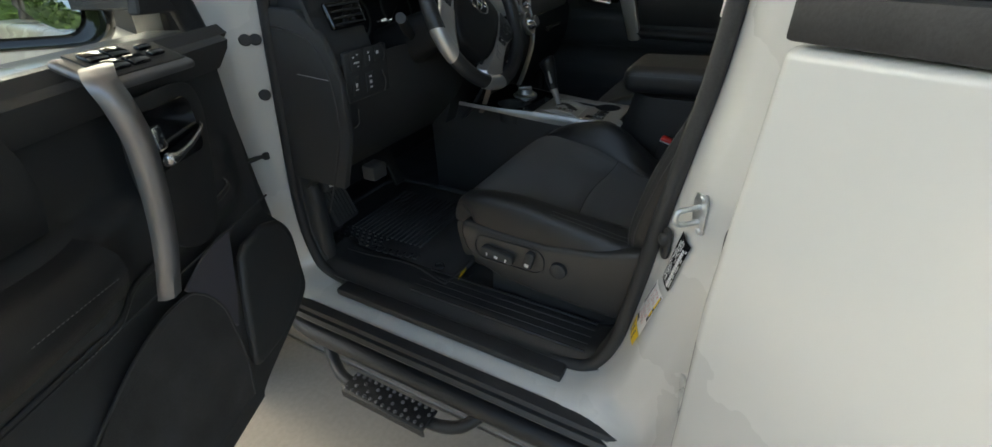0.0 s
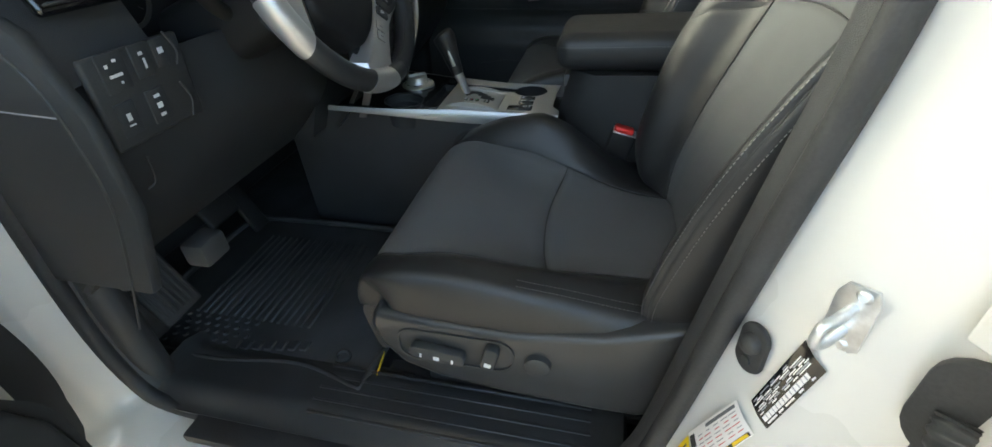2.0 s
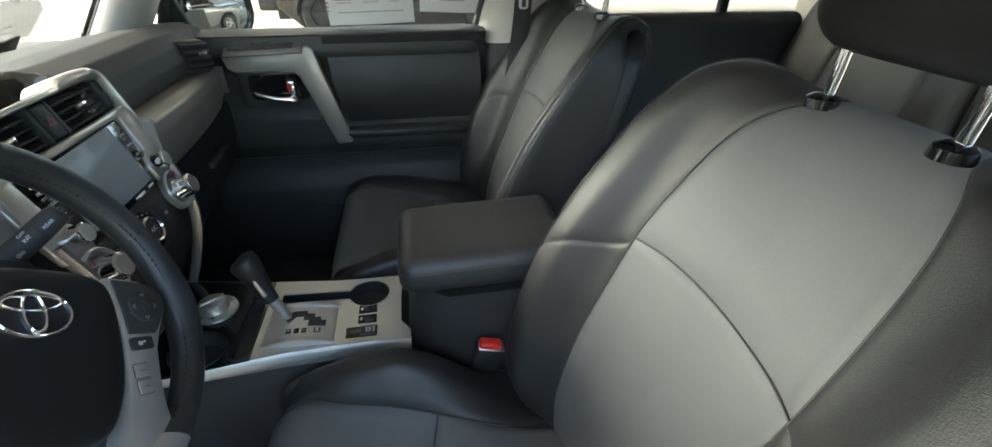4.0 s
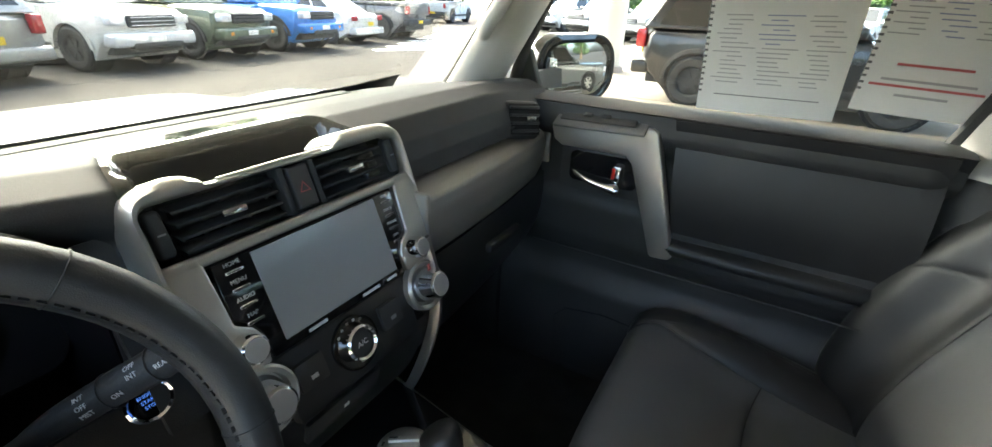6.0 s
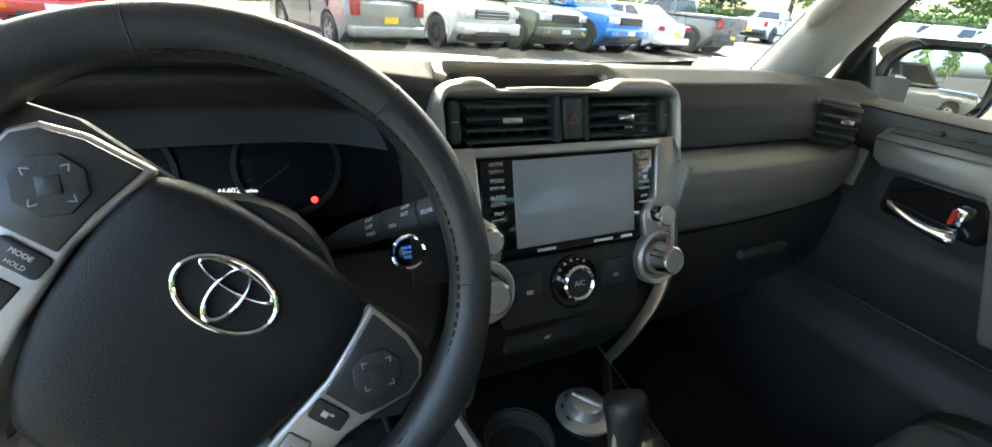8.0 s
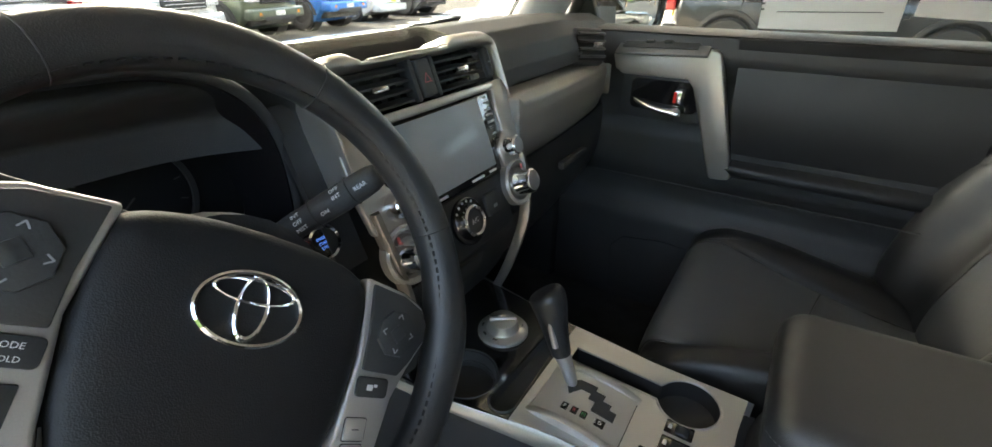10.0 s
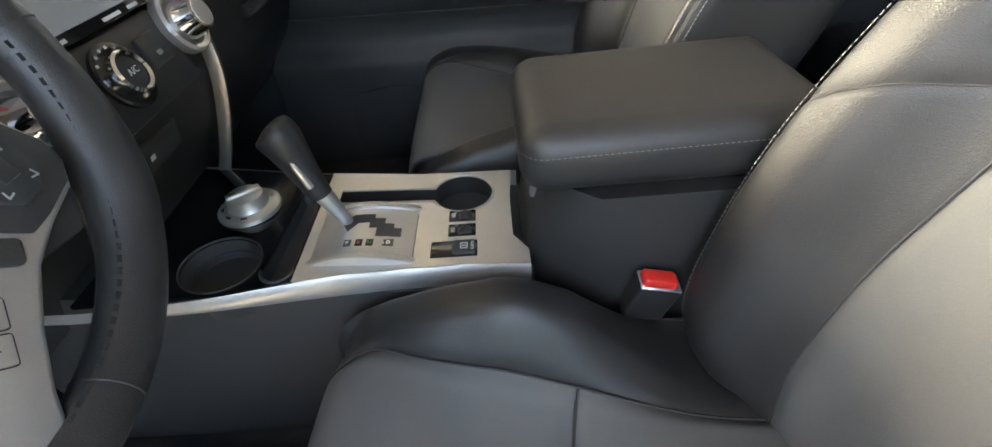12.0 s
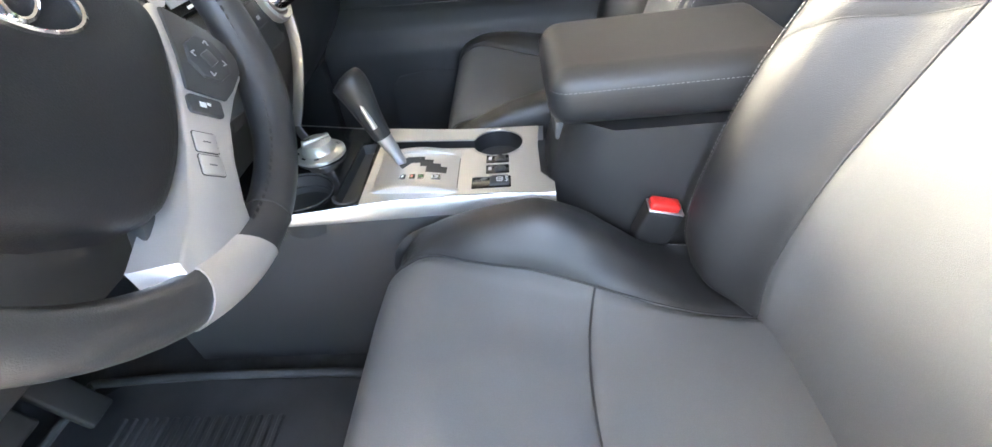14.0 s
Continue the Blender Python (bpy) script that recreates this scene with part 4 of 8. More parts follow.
    # Stitched line on the outboard cushion side.
    for off in (0.0, 0.03):
        pts = [(-0.82 - off, 0.04 + 0.3 * i / 60) for i in range(61)]
        part("stitching", stitches(seam_line(surf, x0, mirror, pts, 0.0022), r=0.0006), THREAD, squab, "pale twin stitching")
    part("seam", tube(seam_line(surf, x0, mirror, [(-0.835 + 0.17 * smooth(i / 30), 0.34 + 0.3 * i / 30) for i in range(31)], 0.0), 0.0016, 6), MATTE, squab, "", 80)
    part("seam", tube(seam_line(surf, x0, mirror, [(-0.835, 0.03 + 0.31 * i / 30) for i in range(31)], 0.0), 0.0014, 6), MATTE, squab, "", 80)
    pts = [(0.93, 0.04 + 0.3 * i / 50) for i in range(51)]
    part("stitching", stitches(seam_line(surf, x0, mirror, pts, 0.003)), THREAD, squab)
    # Headrest.
    hr = part("headrest", moved(box(-0.125, 0.125, -0.055, 0.055, -0.095, 0.095, 0.05, 6), Matrix.Translation((x0 + back_dx, -0.975, 1.525)) @ Matrix.Rotation(radians(-8), 4, "X")), LEATHER, seat, "black leather headrest on two chrome posts", 70)
    for sx in (-0.072, 0.072):
        part("post", tube([(x0 + back_dx + sx, -0.955, 1.36), (x0 + back_dx + sx, -0.965, 1.5)], 0.0065, 12), CHROME, hr, "chrome headrest post")
        part("collar", lathe([(0, 0.008), (0.01, 0.008), (0.0165, 0.004), (0.018, -0.006), (0, -0.006)], 18, Matrix.Translation((x0 + back_dx + sx, -0.952, 1.381))), GLOSS, hr)
    # Plastic side shield.
    xo = x0 - mirror * 0.268
    prof = [(-0.27, 0.815), (-0.262, 0.785), (-0.272, 0.745), (-0.305, 0.705), (-0.36, 0.685), (-0.45, 0.672), (-0.58, 0.665), (-0.66, 0.665), (-0.74, 0.7), (-0.8, 0.76), (-0.8, 0.86), (-0.72, 0.865), (-0.68, 0.85), (-0.6, 0.822), (-0.48, 0.805), (-0.36, 0.808)]
    m = basis((xo + mirror * 0.035, dy, 0), (0, 1, 0), (0, 0, 1))
    sh = part("side_shield", prism(prof, -0.04 * mirror, 0.012, 3, m), SMOOTH_PLASTIC, seat, "black plastic seat side shield", 60)
    if power:
        face = xo - mirror * 0.005
        def on(y, z):
            return basis((face, y, z), (0, -1, 0), (0, 0, 1))
        part("switch_recess", frame_plate(rounded(-0.082, 0.096, -0.032, 0.034, 0.026, 6), rounded(-0.078, 0.092, -0.028, 0.03, 0.023, 6), 0.003, on(-0.385, 0.758)), PLASTIC, sh)
        sw = part("seat_switch", prism(rounded(-0.042, 0.042, -0.0125, 0.0125, 0.01, 6), 0.016, 0.004, 2, on(-0.368, 0.755) @ Matrix.Rotation(radians(-6), 4, "Z")), MATTE, sh, "black seat slide switch with white symbols")
        for dx in (-0.024, 0.0, 0.024):
            part("symbol", moved(slab(0.003 if dx else 0.009, 0.008 if dx else 0.007, 0.0006, 0, 1, (dx, -0.003, 0.0163)), on(-0.368, 0.755) @ Matrix.Rotation(radians(-6), 4, "Z")), PRINT, sw)
        s2 = part("recline_switch", prism(rounded(-0.011, 0.011, -0.024, 0.024, 0.009, 6), 0.016, 0.004, 2, on(-0.447, 0.764) @ Matrix.Rotation(radians(-14), 4, "Z")), MATTE, sh, "black seat recline switch")
        part("symbol", moved(slab(0.01, 0.008, 0.0006, 0, 1, (0, -0.01, 0.0163)), on(-0.447, 0.764) @ Matrix.Rotation(radians(-14), 4, "Z")), PRINT, s2)
        part("lumbar_switch", lathe([(0, 0.011), (0.015, 0.011), (0.0185, 0.009), (0.0195, 0.0), (0, 0.0)], 28, on(-0.515, 0.756)), MATTE, sh, "round black lumbar switch")
    return seat


front_seat(-0.385, 1, 0.0, "grey and black leather driver seat with power switches and pale stitching", True)
front_seat(0.395, -1, -0.045, "grey and black leather passenger seat with chrome headrest posts", False, 0.022)


def rear_bench():
    bench = thing("rear_bench", (0, -1.5, 0.55), "grey and black leather rear bench seat", "car seat")
    part("cushion", box(-0.64, 0.64, -1.72, -1.2, 0.72, 0.9, 0.06, 5), LEATHER, bench, "black leather rear cushion")
    part("cushion_base", box(-0.62, 0.62, -1.7, -1.24, 0.545, 0.74, 0.02, 2), MATTE, bench)
    base = [(-1.62, 0.84), (-1.65, 0.95), (-1.69, 1.08), (-1.73, 1.2), (-1.77, 1.32), (-1.8, 1.38), (-1.84, 1.39), (-1.88, 1.36), (-1.89, 1.3)]
    for x0 in (-0.36, 0.36):
        surf = padded(base, lambda s: 0.3 - 0.03 * smooth((s - 0.5) / 0.4), lambda s, u: 1 - 0.7 * smooth((s - 0.5) / 0.3), [0, 0, 0.006, 0.012, 0.03, 0.032, 0.0, -0.06], True)
        arc = lambda u: 0.5 + 0.05 * (1 - (u / 0.44) ** 2)
        b = part("backrest", panel(surf, x0, 1, -0.44, 0.44, 0.0, arc, 24, 20), GREY_LEATHER, bench, "grey leather rear backrest insert", 60)
        part("upper_insert", panel(surf, x0, 1, -0.44, 0.44, arc, 0.85, 24, 16), GREY_LEATHER, b, "", 60)
        part("bolster", panel(surf, x0, 1, -1, -0.44, 0.0, 0.86, 12, 30), LEATHER, b, "", 60)
        part("bolster", panel(surf, x0, 1, 0.44, 1, 0.0, 0.86, 12, 30), LEATHER, b, "", 60)
        part("top_roll", panel(surf, x0, 1, -1, 1, 0.86, 1.0, 24, 8), LEATHER, b, "", 60)
        part("back_cover", box(x0 - 0.27, x0 + 0.27, -1.9, -1.8, 0.8, 1.34, 0.03, 2), LEATHER, b)
        part("headrest", box(x0 - 0.13, x0 + 0.13, -1.88, -1.79, 1.4, 1.54, 0.035, 4), LEATHER, bench, "black rear headrest")
    part("centre_panel", box(-0.06, 0.06, -1.86, -1.68, 0.85, 1.36, 0.03, 2), LEATHER, bench)
    return bench


rear_bench()


# ---- centre console ----
PLATE_Z = 0.895


def plate_height(y):
    return PLATE_Z + 0.055 * max(0, y + 0.34)


def ellipse_at(cx, cy, a, b, n=40):
    return [(cx + a * math.cos(2 * math.pi * k / n), cy + b * math.sin(2 * math.pi * k / n)) for k in range(n)]


DEEP = material("deep_black_plastic", (0.012, 0.012, 0.0125), 0.65, 0, 0.15, 500, 0.2, 0.2, 8)
DARK_LATCH = material("dark_grey_latch", (0.1, 0.1, 0.102), 0.45, 0, 0.1, 600, 0.1, 0.1, 9)


def centre_console():
    con = thing("centre_console", (0, -0.45, 0.55), "black centre console with a silver shifter plate and padded armrest", "car console")
    tunnel = [(-0.105, 0.55), (-0.112, 0.8), (-0.104, 0.868), (0.1, 0.868), (0.108, 0.8), (0.105, 0.55)]
    part("tunnel", loft([[(x, y, z if z < 0.85 else z + 0.055 * max(0, y + 0.34) - 0.002) for x, z in tunnel] for y in (-0.48, -0.34, -0.1, 0.06, 0.2)]), PLASTIC, con, "black plastic console side", 50)
    # Silver shifter surround with openings for the gate, cup holder and slot.
    edge_l = [(-0.1, -0.475), (-0.094, -0.40), (-0.096, -0.33), (-0.103, -0.26), (-0.117, -0.19), (-0.137, -0.1), (-0.15, 0.0), (-0.152, 0.05)]
    skirt = [[(x, y, plate_height(y) + 0.001) for x, y in edge_l], [(x - 0.006, y, plate_height(y) - 0.008) for x, y in edge_l], [(x - 0.004, y, plate_height(y) - 0.03 + 0.02 * smooth((y + 0.3) / 0.3)) for x, y in edge_l]]
    part("side_trim", loft([spline(r, 40) for r in skirt], closed=False, caps=False), CHAMPAGNE, con, "satin silver side strip", 60)
    edge_r = [(0.094, -0.47), (0.096, -0.33), (0.1, -0.25), (0.11, -0.15), (0.13, 0.0), (0.135, 0.05)]
    part("side_trim", loft([spline([(x, y, plate_height(y) + 0.001) for x, y in edge_r], 30), spline([(x + 0.006, y, plate_height(y) - 0.01) for x, y in edge_r], 30), spline([(x + 0.004, y, plate_height(y) - 0.03) for x, y in edge_r], 30)], closed=False, caps=False), CHAMPAGNE, con, "", 60)
    def on_plate(bm, up):
        for v in bm.verts:
            v.co.z += plate_height(v.co.y) + up
        return bm
    outline = [(-0.1, -0.475), (-0.094, -0.4), (-0.096, -0.33), (-0.103, -0.26), (-0.113, -0.2), (0.104, -0.2), (0.097, -0.33), (0.094, -0.462), (0.034, -0.457), (-0.048, -0.457), (-0.075, -0.475)]
    gate = rounded(-0.086, 0.018, -0.335, -0.212, 0.004, 3)
    pocket = [(0.06, -0.222), (0.03, -0.222)] + [(0.046 + 0.042 * math.cos(radians(a)), -0.393 + 0.042 * math.sin(radians(a))) for a in range(112, 431, 6)]
    part("shifter_plate", on_plate(holed(outline, [gate, pocket], 0.005), -0.003), CHAMPAGNE, con, "satin champagne-silver shifter plate", 40)
    part("cup_holder", on_plate(well(pocket, 0.0, -0.06, 0.97), 0.0), DEEP, con, "deep black cup holder with a phone slot")
    rim = [(x, y, plate_height(y) + 0.0015) for x, y in pocket]
    part("pocket_rim", tube(rim, 0.002, 8, closed=True), CHAMPAGNE, con, "", 80)
    # Shift gate: low silver cover between two raised rails, with a stepped slot.
    def gate_z(x, y):
        v = (y + 0.335) / 0.123
        return plate_height(y) + 0.002 + 0.0075 * math.sin(math.pi * min(0.98, max(0.02, v))) ** 0.7
    part("gate_well", on_plate(well(gate, 0.0, -0.02), 0.0), MATTE, con)
    g = part("gate_cover", sheet(lambda u, v: (-0.0825 + 0.097 * u, -0.334 + 0.121 * v, gate_z(0, -0.334 + 0.121 * v)), 20, 24, 0.003), CHAMPAGNE, con, "low domed silver shift gate")
    steps = [(-0.018, -0.24), (-0.004, -0.255), (-0.004, -0.281), (-0.012, -0.281), (-0.012, -0.295), (-0.022, -0.295), (-0.022, -0.307), (-0.03, -0.307), (-0.03, -0.317), (-0.046, -0.317), (-0.046, -0.286), (-0.03, -0.286), (-0.03, -0.276), (-0.02, -0.276), (-0.02, -0.262), (-0.036, -0.25)]
    bm = prism(steps, 0.002)
    bmesh.ops.subdivide_edges(bm, edges=bm.edges[:], cuts=1)
    for v in bm.verts:
        v.co.z += gate_z(v.co.x, v.co.y) - 0.0013
    part("gate_slot", bm, MATTE, g, "dark stepped lever slot")
    for y, text, ink in ((-0.254, "P", PRINT), (-0.268, "R", RED_INK), (-0.281, "N", GREEN_INK), (-0.301, "S D", PRINT)):
        z = gate_z(0, y)
        part("gate_window", box(-0.0635, -0.0515, y - (0.0045 if len(text) == 1 else 0.009), y + (0.0045 if len(text) == 1 else 0.009), z - 0.004, z + 0.0006, 0.0004, 1), GLOSS, g)
        lettering(text, 0.0075, basis((-0.0575, y, z + 0.0008), (0, -1, 0), (1, 0, 0)), ink, con)
    for x in (-0.083, 0.014):
        arch_rows = []
        for k in range(25):
            y = -0.338 + 0.129 * k / 24
            base, top = plate_height(y) - 0.001, gate_z(0, y) + 0.0065 * math.sin(math.pi * k / 24) ** 0.7 - 0.001
            arch_rows.append([(x - 0.0065, y, base), (x - 0.0052, y, top - 0.0012), (x - 0.003, y, top), (x + 0.003, y, top), (x + 0.0052, y, top - 0.0012), (x + 0.0065, y, base)])
        part("gate_rail", loft(arch_rows), CHAMPAGNE, g, "low arched silver rail", 40)
    # Shift lever.
    lev = part("shift_lever", tube(spline([(-0.016, -0.247, 0.905), (-0.016, -0.236, 0.935), (-0.015, -0.222, 0.965)], 10), [0.0075 + 0.0006 * k for k in range(10)], 14), SILVER, con, "black leather shift lever with a silver collar", 80)
    kn = spline([(-0.017, -0.227, 0.955), (-0.015, -0.216, 0.985), (-0.013, -0.208, 1.01), (-0.012, -0.202, 1.028), (-0.012, -0.196, 1.041), (-0.012, -0.192, 1.047)], 18)
    rr = [1.2 * q for q in (0.0125, 0.0135, 0.0145, 0.0155, 0.0165, 0.0175, 0.0185, 0.0195, 0.0205, 0.0215, 0.0222, 0.0228, 0.023, 0.0228, 0.022, 0.02, 0.016, 0.009)]
    part("knob", tube(kn, rr, 18, flat=0.9), LEATHER, lev, "black leather shift knob", 80)
    part("knob_inlay", tube([Vector(p) + Vector((-0.017, -0.004, 0.004)) for p in kn[2:15]], 0.0045, 8), SILVER, lev, "", 80)
    # Switches on the plate.
    for y0, x0, w, d, nm in ((-0.393, -0.005, 0.024, 0.036, "heater"), (-0.393, -0.0335, 0.024, 0.036, "heater"), (-0.384, -0.0675, 0.029, 0.058, "window")):
        z = plate_height(y0) + 0.001
        s = part("switch_frame", box(x0 - w / 2, x0 + w / 2, y0 - d / 2, y0 + d / 2, z - 0.004, z + 0.0022, 0.002, 2), GLOSS, con, "black seat heater switch" if nm == "heater" else "black rear window switch")
        if nm == "heater":
            part("thumb_wheel", lathe([(0, 0.007), (0.009, 0.007), (0.01, 0.005), (0.01, -0.005), (0.009, -0.007), (0, -0.007)], 20, basis((x0 - 0.002, y0 - 0.004, z - 0.003), (0, 1, 0), (0, 0, 1))), MATTE, s)
            part("symbol", box(x0 - 0.004, x0 + 0.004, y0 + 0.009, y0 + 0.014, z + 0.002, z + 0.0027, 0), DIM_PRINT, s)
        else:
            part("rocker", box(x0 - 0.012, x0 + 0.012, y0 - 0.026, y0 + 0.002, z, z + 0.006, 0.003, 2), MATTE, s)
            part("symbol", frame_plate(rounded(-0.005, 0.005, -0.0045, 0.0045, 0.001, 2), rounded(-0.004, 0.004, -0.0035, 0.0035, 0.0008, 2), 0.0005, Matrix.Translation((x0, y0 - 0.0125, z + 0.0059))), PRINT, s)
            part("symbol", box(x0 - 0.0005, x0 + 0.0005, y0 - 0.0155, y0 - 0.0095, z + 0.0059, z + 0.0064, 0), PRINT, s)
            lettering("AUTO", 0.0052, basis((x0, y0 - 0.0225, z + 0.0062), (-1, 0, 0), (0, -1, 0)) @ Matrix.Rotation(0, 4, "Z"), PRINT, con)
    # Forward panel: gloss black, with a cup holder, a long tray slot and the drive selector.
    fl = [(-0.113, -0.198), (-0.12, -0.16), (-0.135, -0.06), (-0.14, 0.03), (0.128, 0.03), (0.118, -0.08), (0.106, -0.16), (0.104, -0.198)]
    cup = ellipse_at(-0.08, -0.108, 0.044, 0.044)
    slot = [(-0.094 + 0.018 * math.cos(radians(a)), -0.178 + 0.018 * math.sin(radians(a))) for a in range(90, 271, 15)] + [(0.066, -0.192), (0.058, -0.166)]
    part("front_panel", on_plate(holed(fl, [cup, slot], 0.005), -0.005), GLOSS, con, "gloss black forward console panel")
    ch = part("front_cup_holder", on_plate(well(cup, -0.001, -0.055, 0.9), 0.0), MATTE, con, "deep round black cup holder")
    for r, dz in ((0.046, 0.001), (0.041, -0.018), (0.0395, -0.036)):
        part("ring", tube([(x, y, plate_height(y) + dz) for x, y in ellipse_at(-0.08, -0.108, r, r)], 0.0014, 6, closed=True), PLASTIC, ch, "", 80)
    part("tray_slot", on_plate(well(slot, -0.001, -0.022), 0.0), MATTE, con, "black tray slot")
    part("tray_lip", tube([(x, y, plate_height(y) + 0.001) for x, y in slot[:13]], 0.0022, 8), MATTE, con, "", 80)
    D = Matrix.Translation((0.026, -0.105, plate_height(-0.105)))
    sel = part("drive_selector", lathe([(0, 0.008), (0.036, 0.008), (0.0405, 0.005), (0.041, 0.0), (0, 0)], 40, D), CHAMPAGNE, con, "silver rotary drive selector dial")
    part("dial_knob", lathe([(0, 0.026), (0.02, 0.026), (0.0235, 0.0235), (0.0255, 0.01), (0.027, 0.0075), (0, 0.0075)], 36, D), SILVER, sel, "silver knob with a raised grip")
    part("dial_grip", moved(slab(0.011, 0.044, 0.006, 0.0025, 3, (0, 0, 0.0275)), D @ Matrix.Rotation(radians(35), 4, "Z")), SILVER, sel)
    part("dial_pointer", moved(slab(0.0025, 0.012, 0.001, 0, 1, (0, 0.014, 0.0308)), D @ Matrix.Rotation(radians(35), 4, "Z")), MATTE, sel)
    for a in (-60, -20, 20, 60, 100):
        part("dial_mark", moved(slab(0.008, 0.0035, 0.0006, 0, 1, (0, 0.0325, 0.0082)), D @ Matrix.Rotation(radians(a), 4, "Z")), MATTE, sel)
    lettering("H2", 0.0075, D @ Matrix.Rotation(radians(215), 4, "Z") @ Matrix.Translation((0, 0.032, 0.0084)), INK, con)
    # Armrest bin and lid.
    rings = []
    for z, g, f in ((0.55, 0.0, -0.475), (0.86, 0.004, -0.47), (0.9, 0.004, -0.474), (0.95, 0.004, -0.488), (0.988, 0.006, -0.498)):
        rings.append([(-0.1 - g, f - 0.05, z), (-0.066, f, z), (0.066, f, z), (0.1 + g, f - 0.05, z), (0.1 + g, -0.77, z), (-0.1 - g, -0.77, z)])
    lift = lambda y, z=1.02: (0.02 + 0.015 * smooth((z - 1.0) / 0.05)) * max(0, -0.48 - y)
    def raised(bm):
        for v in bm.verts:
            v.co.z += lift(v.co.y, v.co.z)
        return bm
    rings.append([(x, y, z + 0.02 * max(0, -0.48 - y)) for x, y, z in rings.pop()])
    bn = part("armrest_bin", loft(rings), BIN, con, "black leather-grained console bin", 60)
    part("latch", box(-0.03, 0.06, -0.497, -0.479, 0.937, 0.966, 0.005, 2), DARK_LATCH, bn, "dark grey lid latch")
    lid = part("armrest_lid", raised(box(-0.108, 0.108, -0.778, -0.465, 0.992, 1.066, 0.03, 6)), LEATHER, con, "padded black leather armrest lid", 70)
    loop = [(x, y, 1.043 + lift(y, 1.043)) for x, y in rounded(-0.1088, 0.1088, -0.7788, -0.4642, 0.028, 8)]
    part("stitching", stitches(loop + loop[:1], r=0.0004), THREAD, lid, "pale stitching")
    loop = [(x, y, 1.0335 + lift(y, 1.0335)) for x, y in rounded(-0.1066, 0.1066, -0.7766, -0.4664, 0.0285, 8)]
    part("lid_seam", tube(loop, 0.0016, 6, closed=True), MATTE, lid, "", 80)
    return con


centre_console()


def buckle(x, y, z):
    b = thing("seat_belt_buckle", (x, y, z - 0.05), "black seat belt buckle with a red release button", "seat belt buckle")
    m = Matrix.Translation((x, y, z)) @ Matrix.Rotation(radians(14), 4, "X") @ Matrix.Rotation(radians(-6), 4, "Y")
    part("housing", moved(box(-0.0145, 0.0145, -0.026, 0.026, -0.066, -0.004, 0.006, 3), m), DEEP, b)
    part("button", moved(box(-0.0105, 0.0105, -0.018, 0.0235, -0.02, 0.006, 0.005, 3), m), RED, b, "red release button")
    part("tongue_slot", moved(box(-0.013, 0.013, -0.0245, 0.0245, -0.008, -0.004, 0.001, 1), m), STEEL, b)
    return b


buckle(-0.123, -0.622, 0.882)


# ---- steering wheel ----
WHEEL = basis((-0.371, -0.158, 1.228), (1, 0, 0), (0, math.sin(radians(23)), math.cos(radians(23)))) @ Matrix.Rotation(radians(-43), 4, "Z")


def ellipse(a, b, n=40, cx=0.0, cy=0.0):
    return [(cx + a * math.cos(2 * math.pi * k / n), cy + b * math.sin(2 * math.pi * k / n)) for k in range(n)]


def both(poly):
    return [(-x, y) for x, y in poly][::-1]


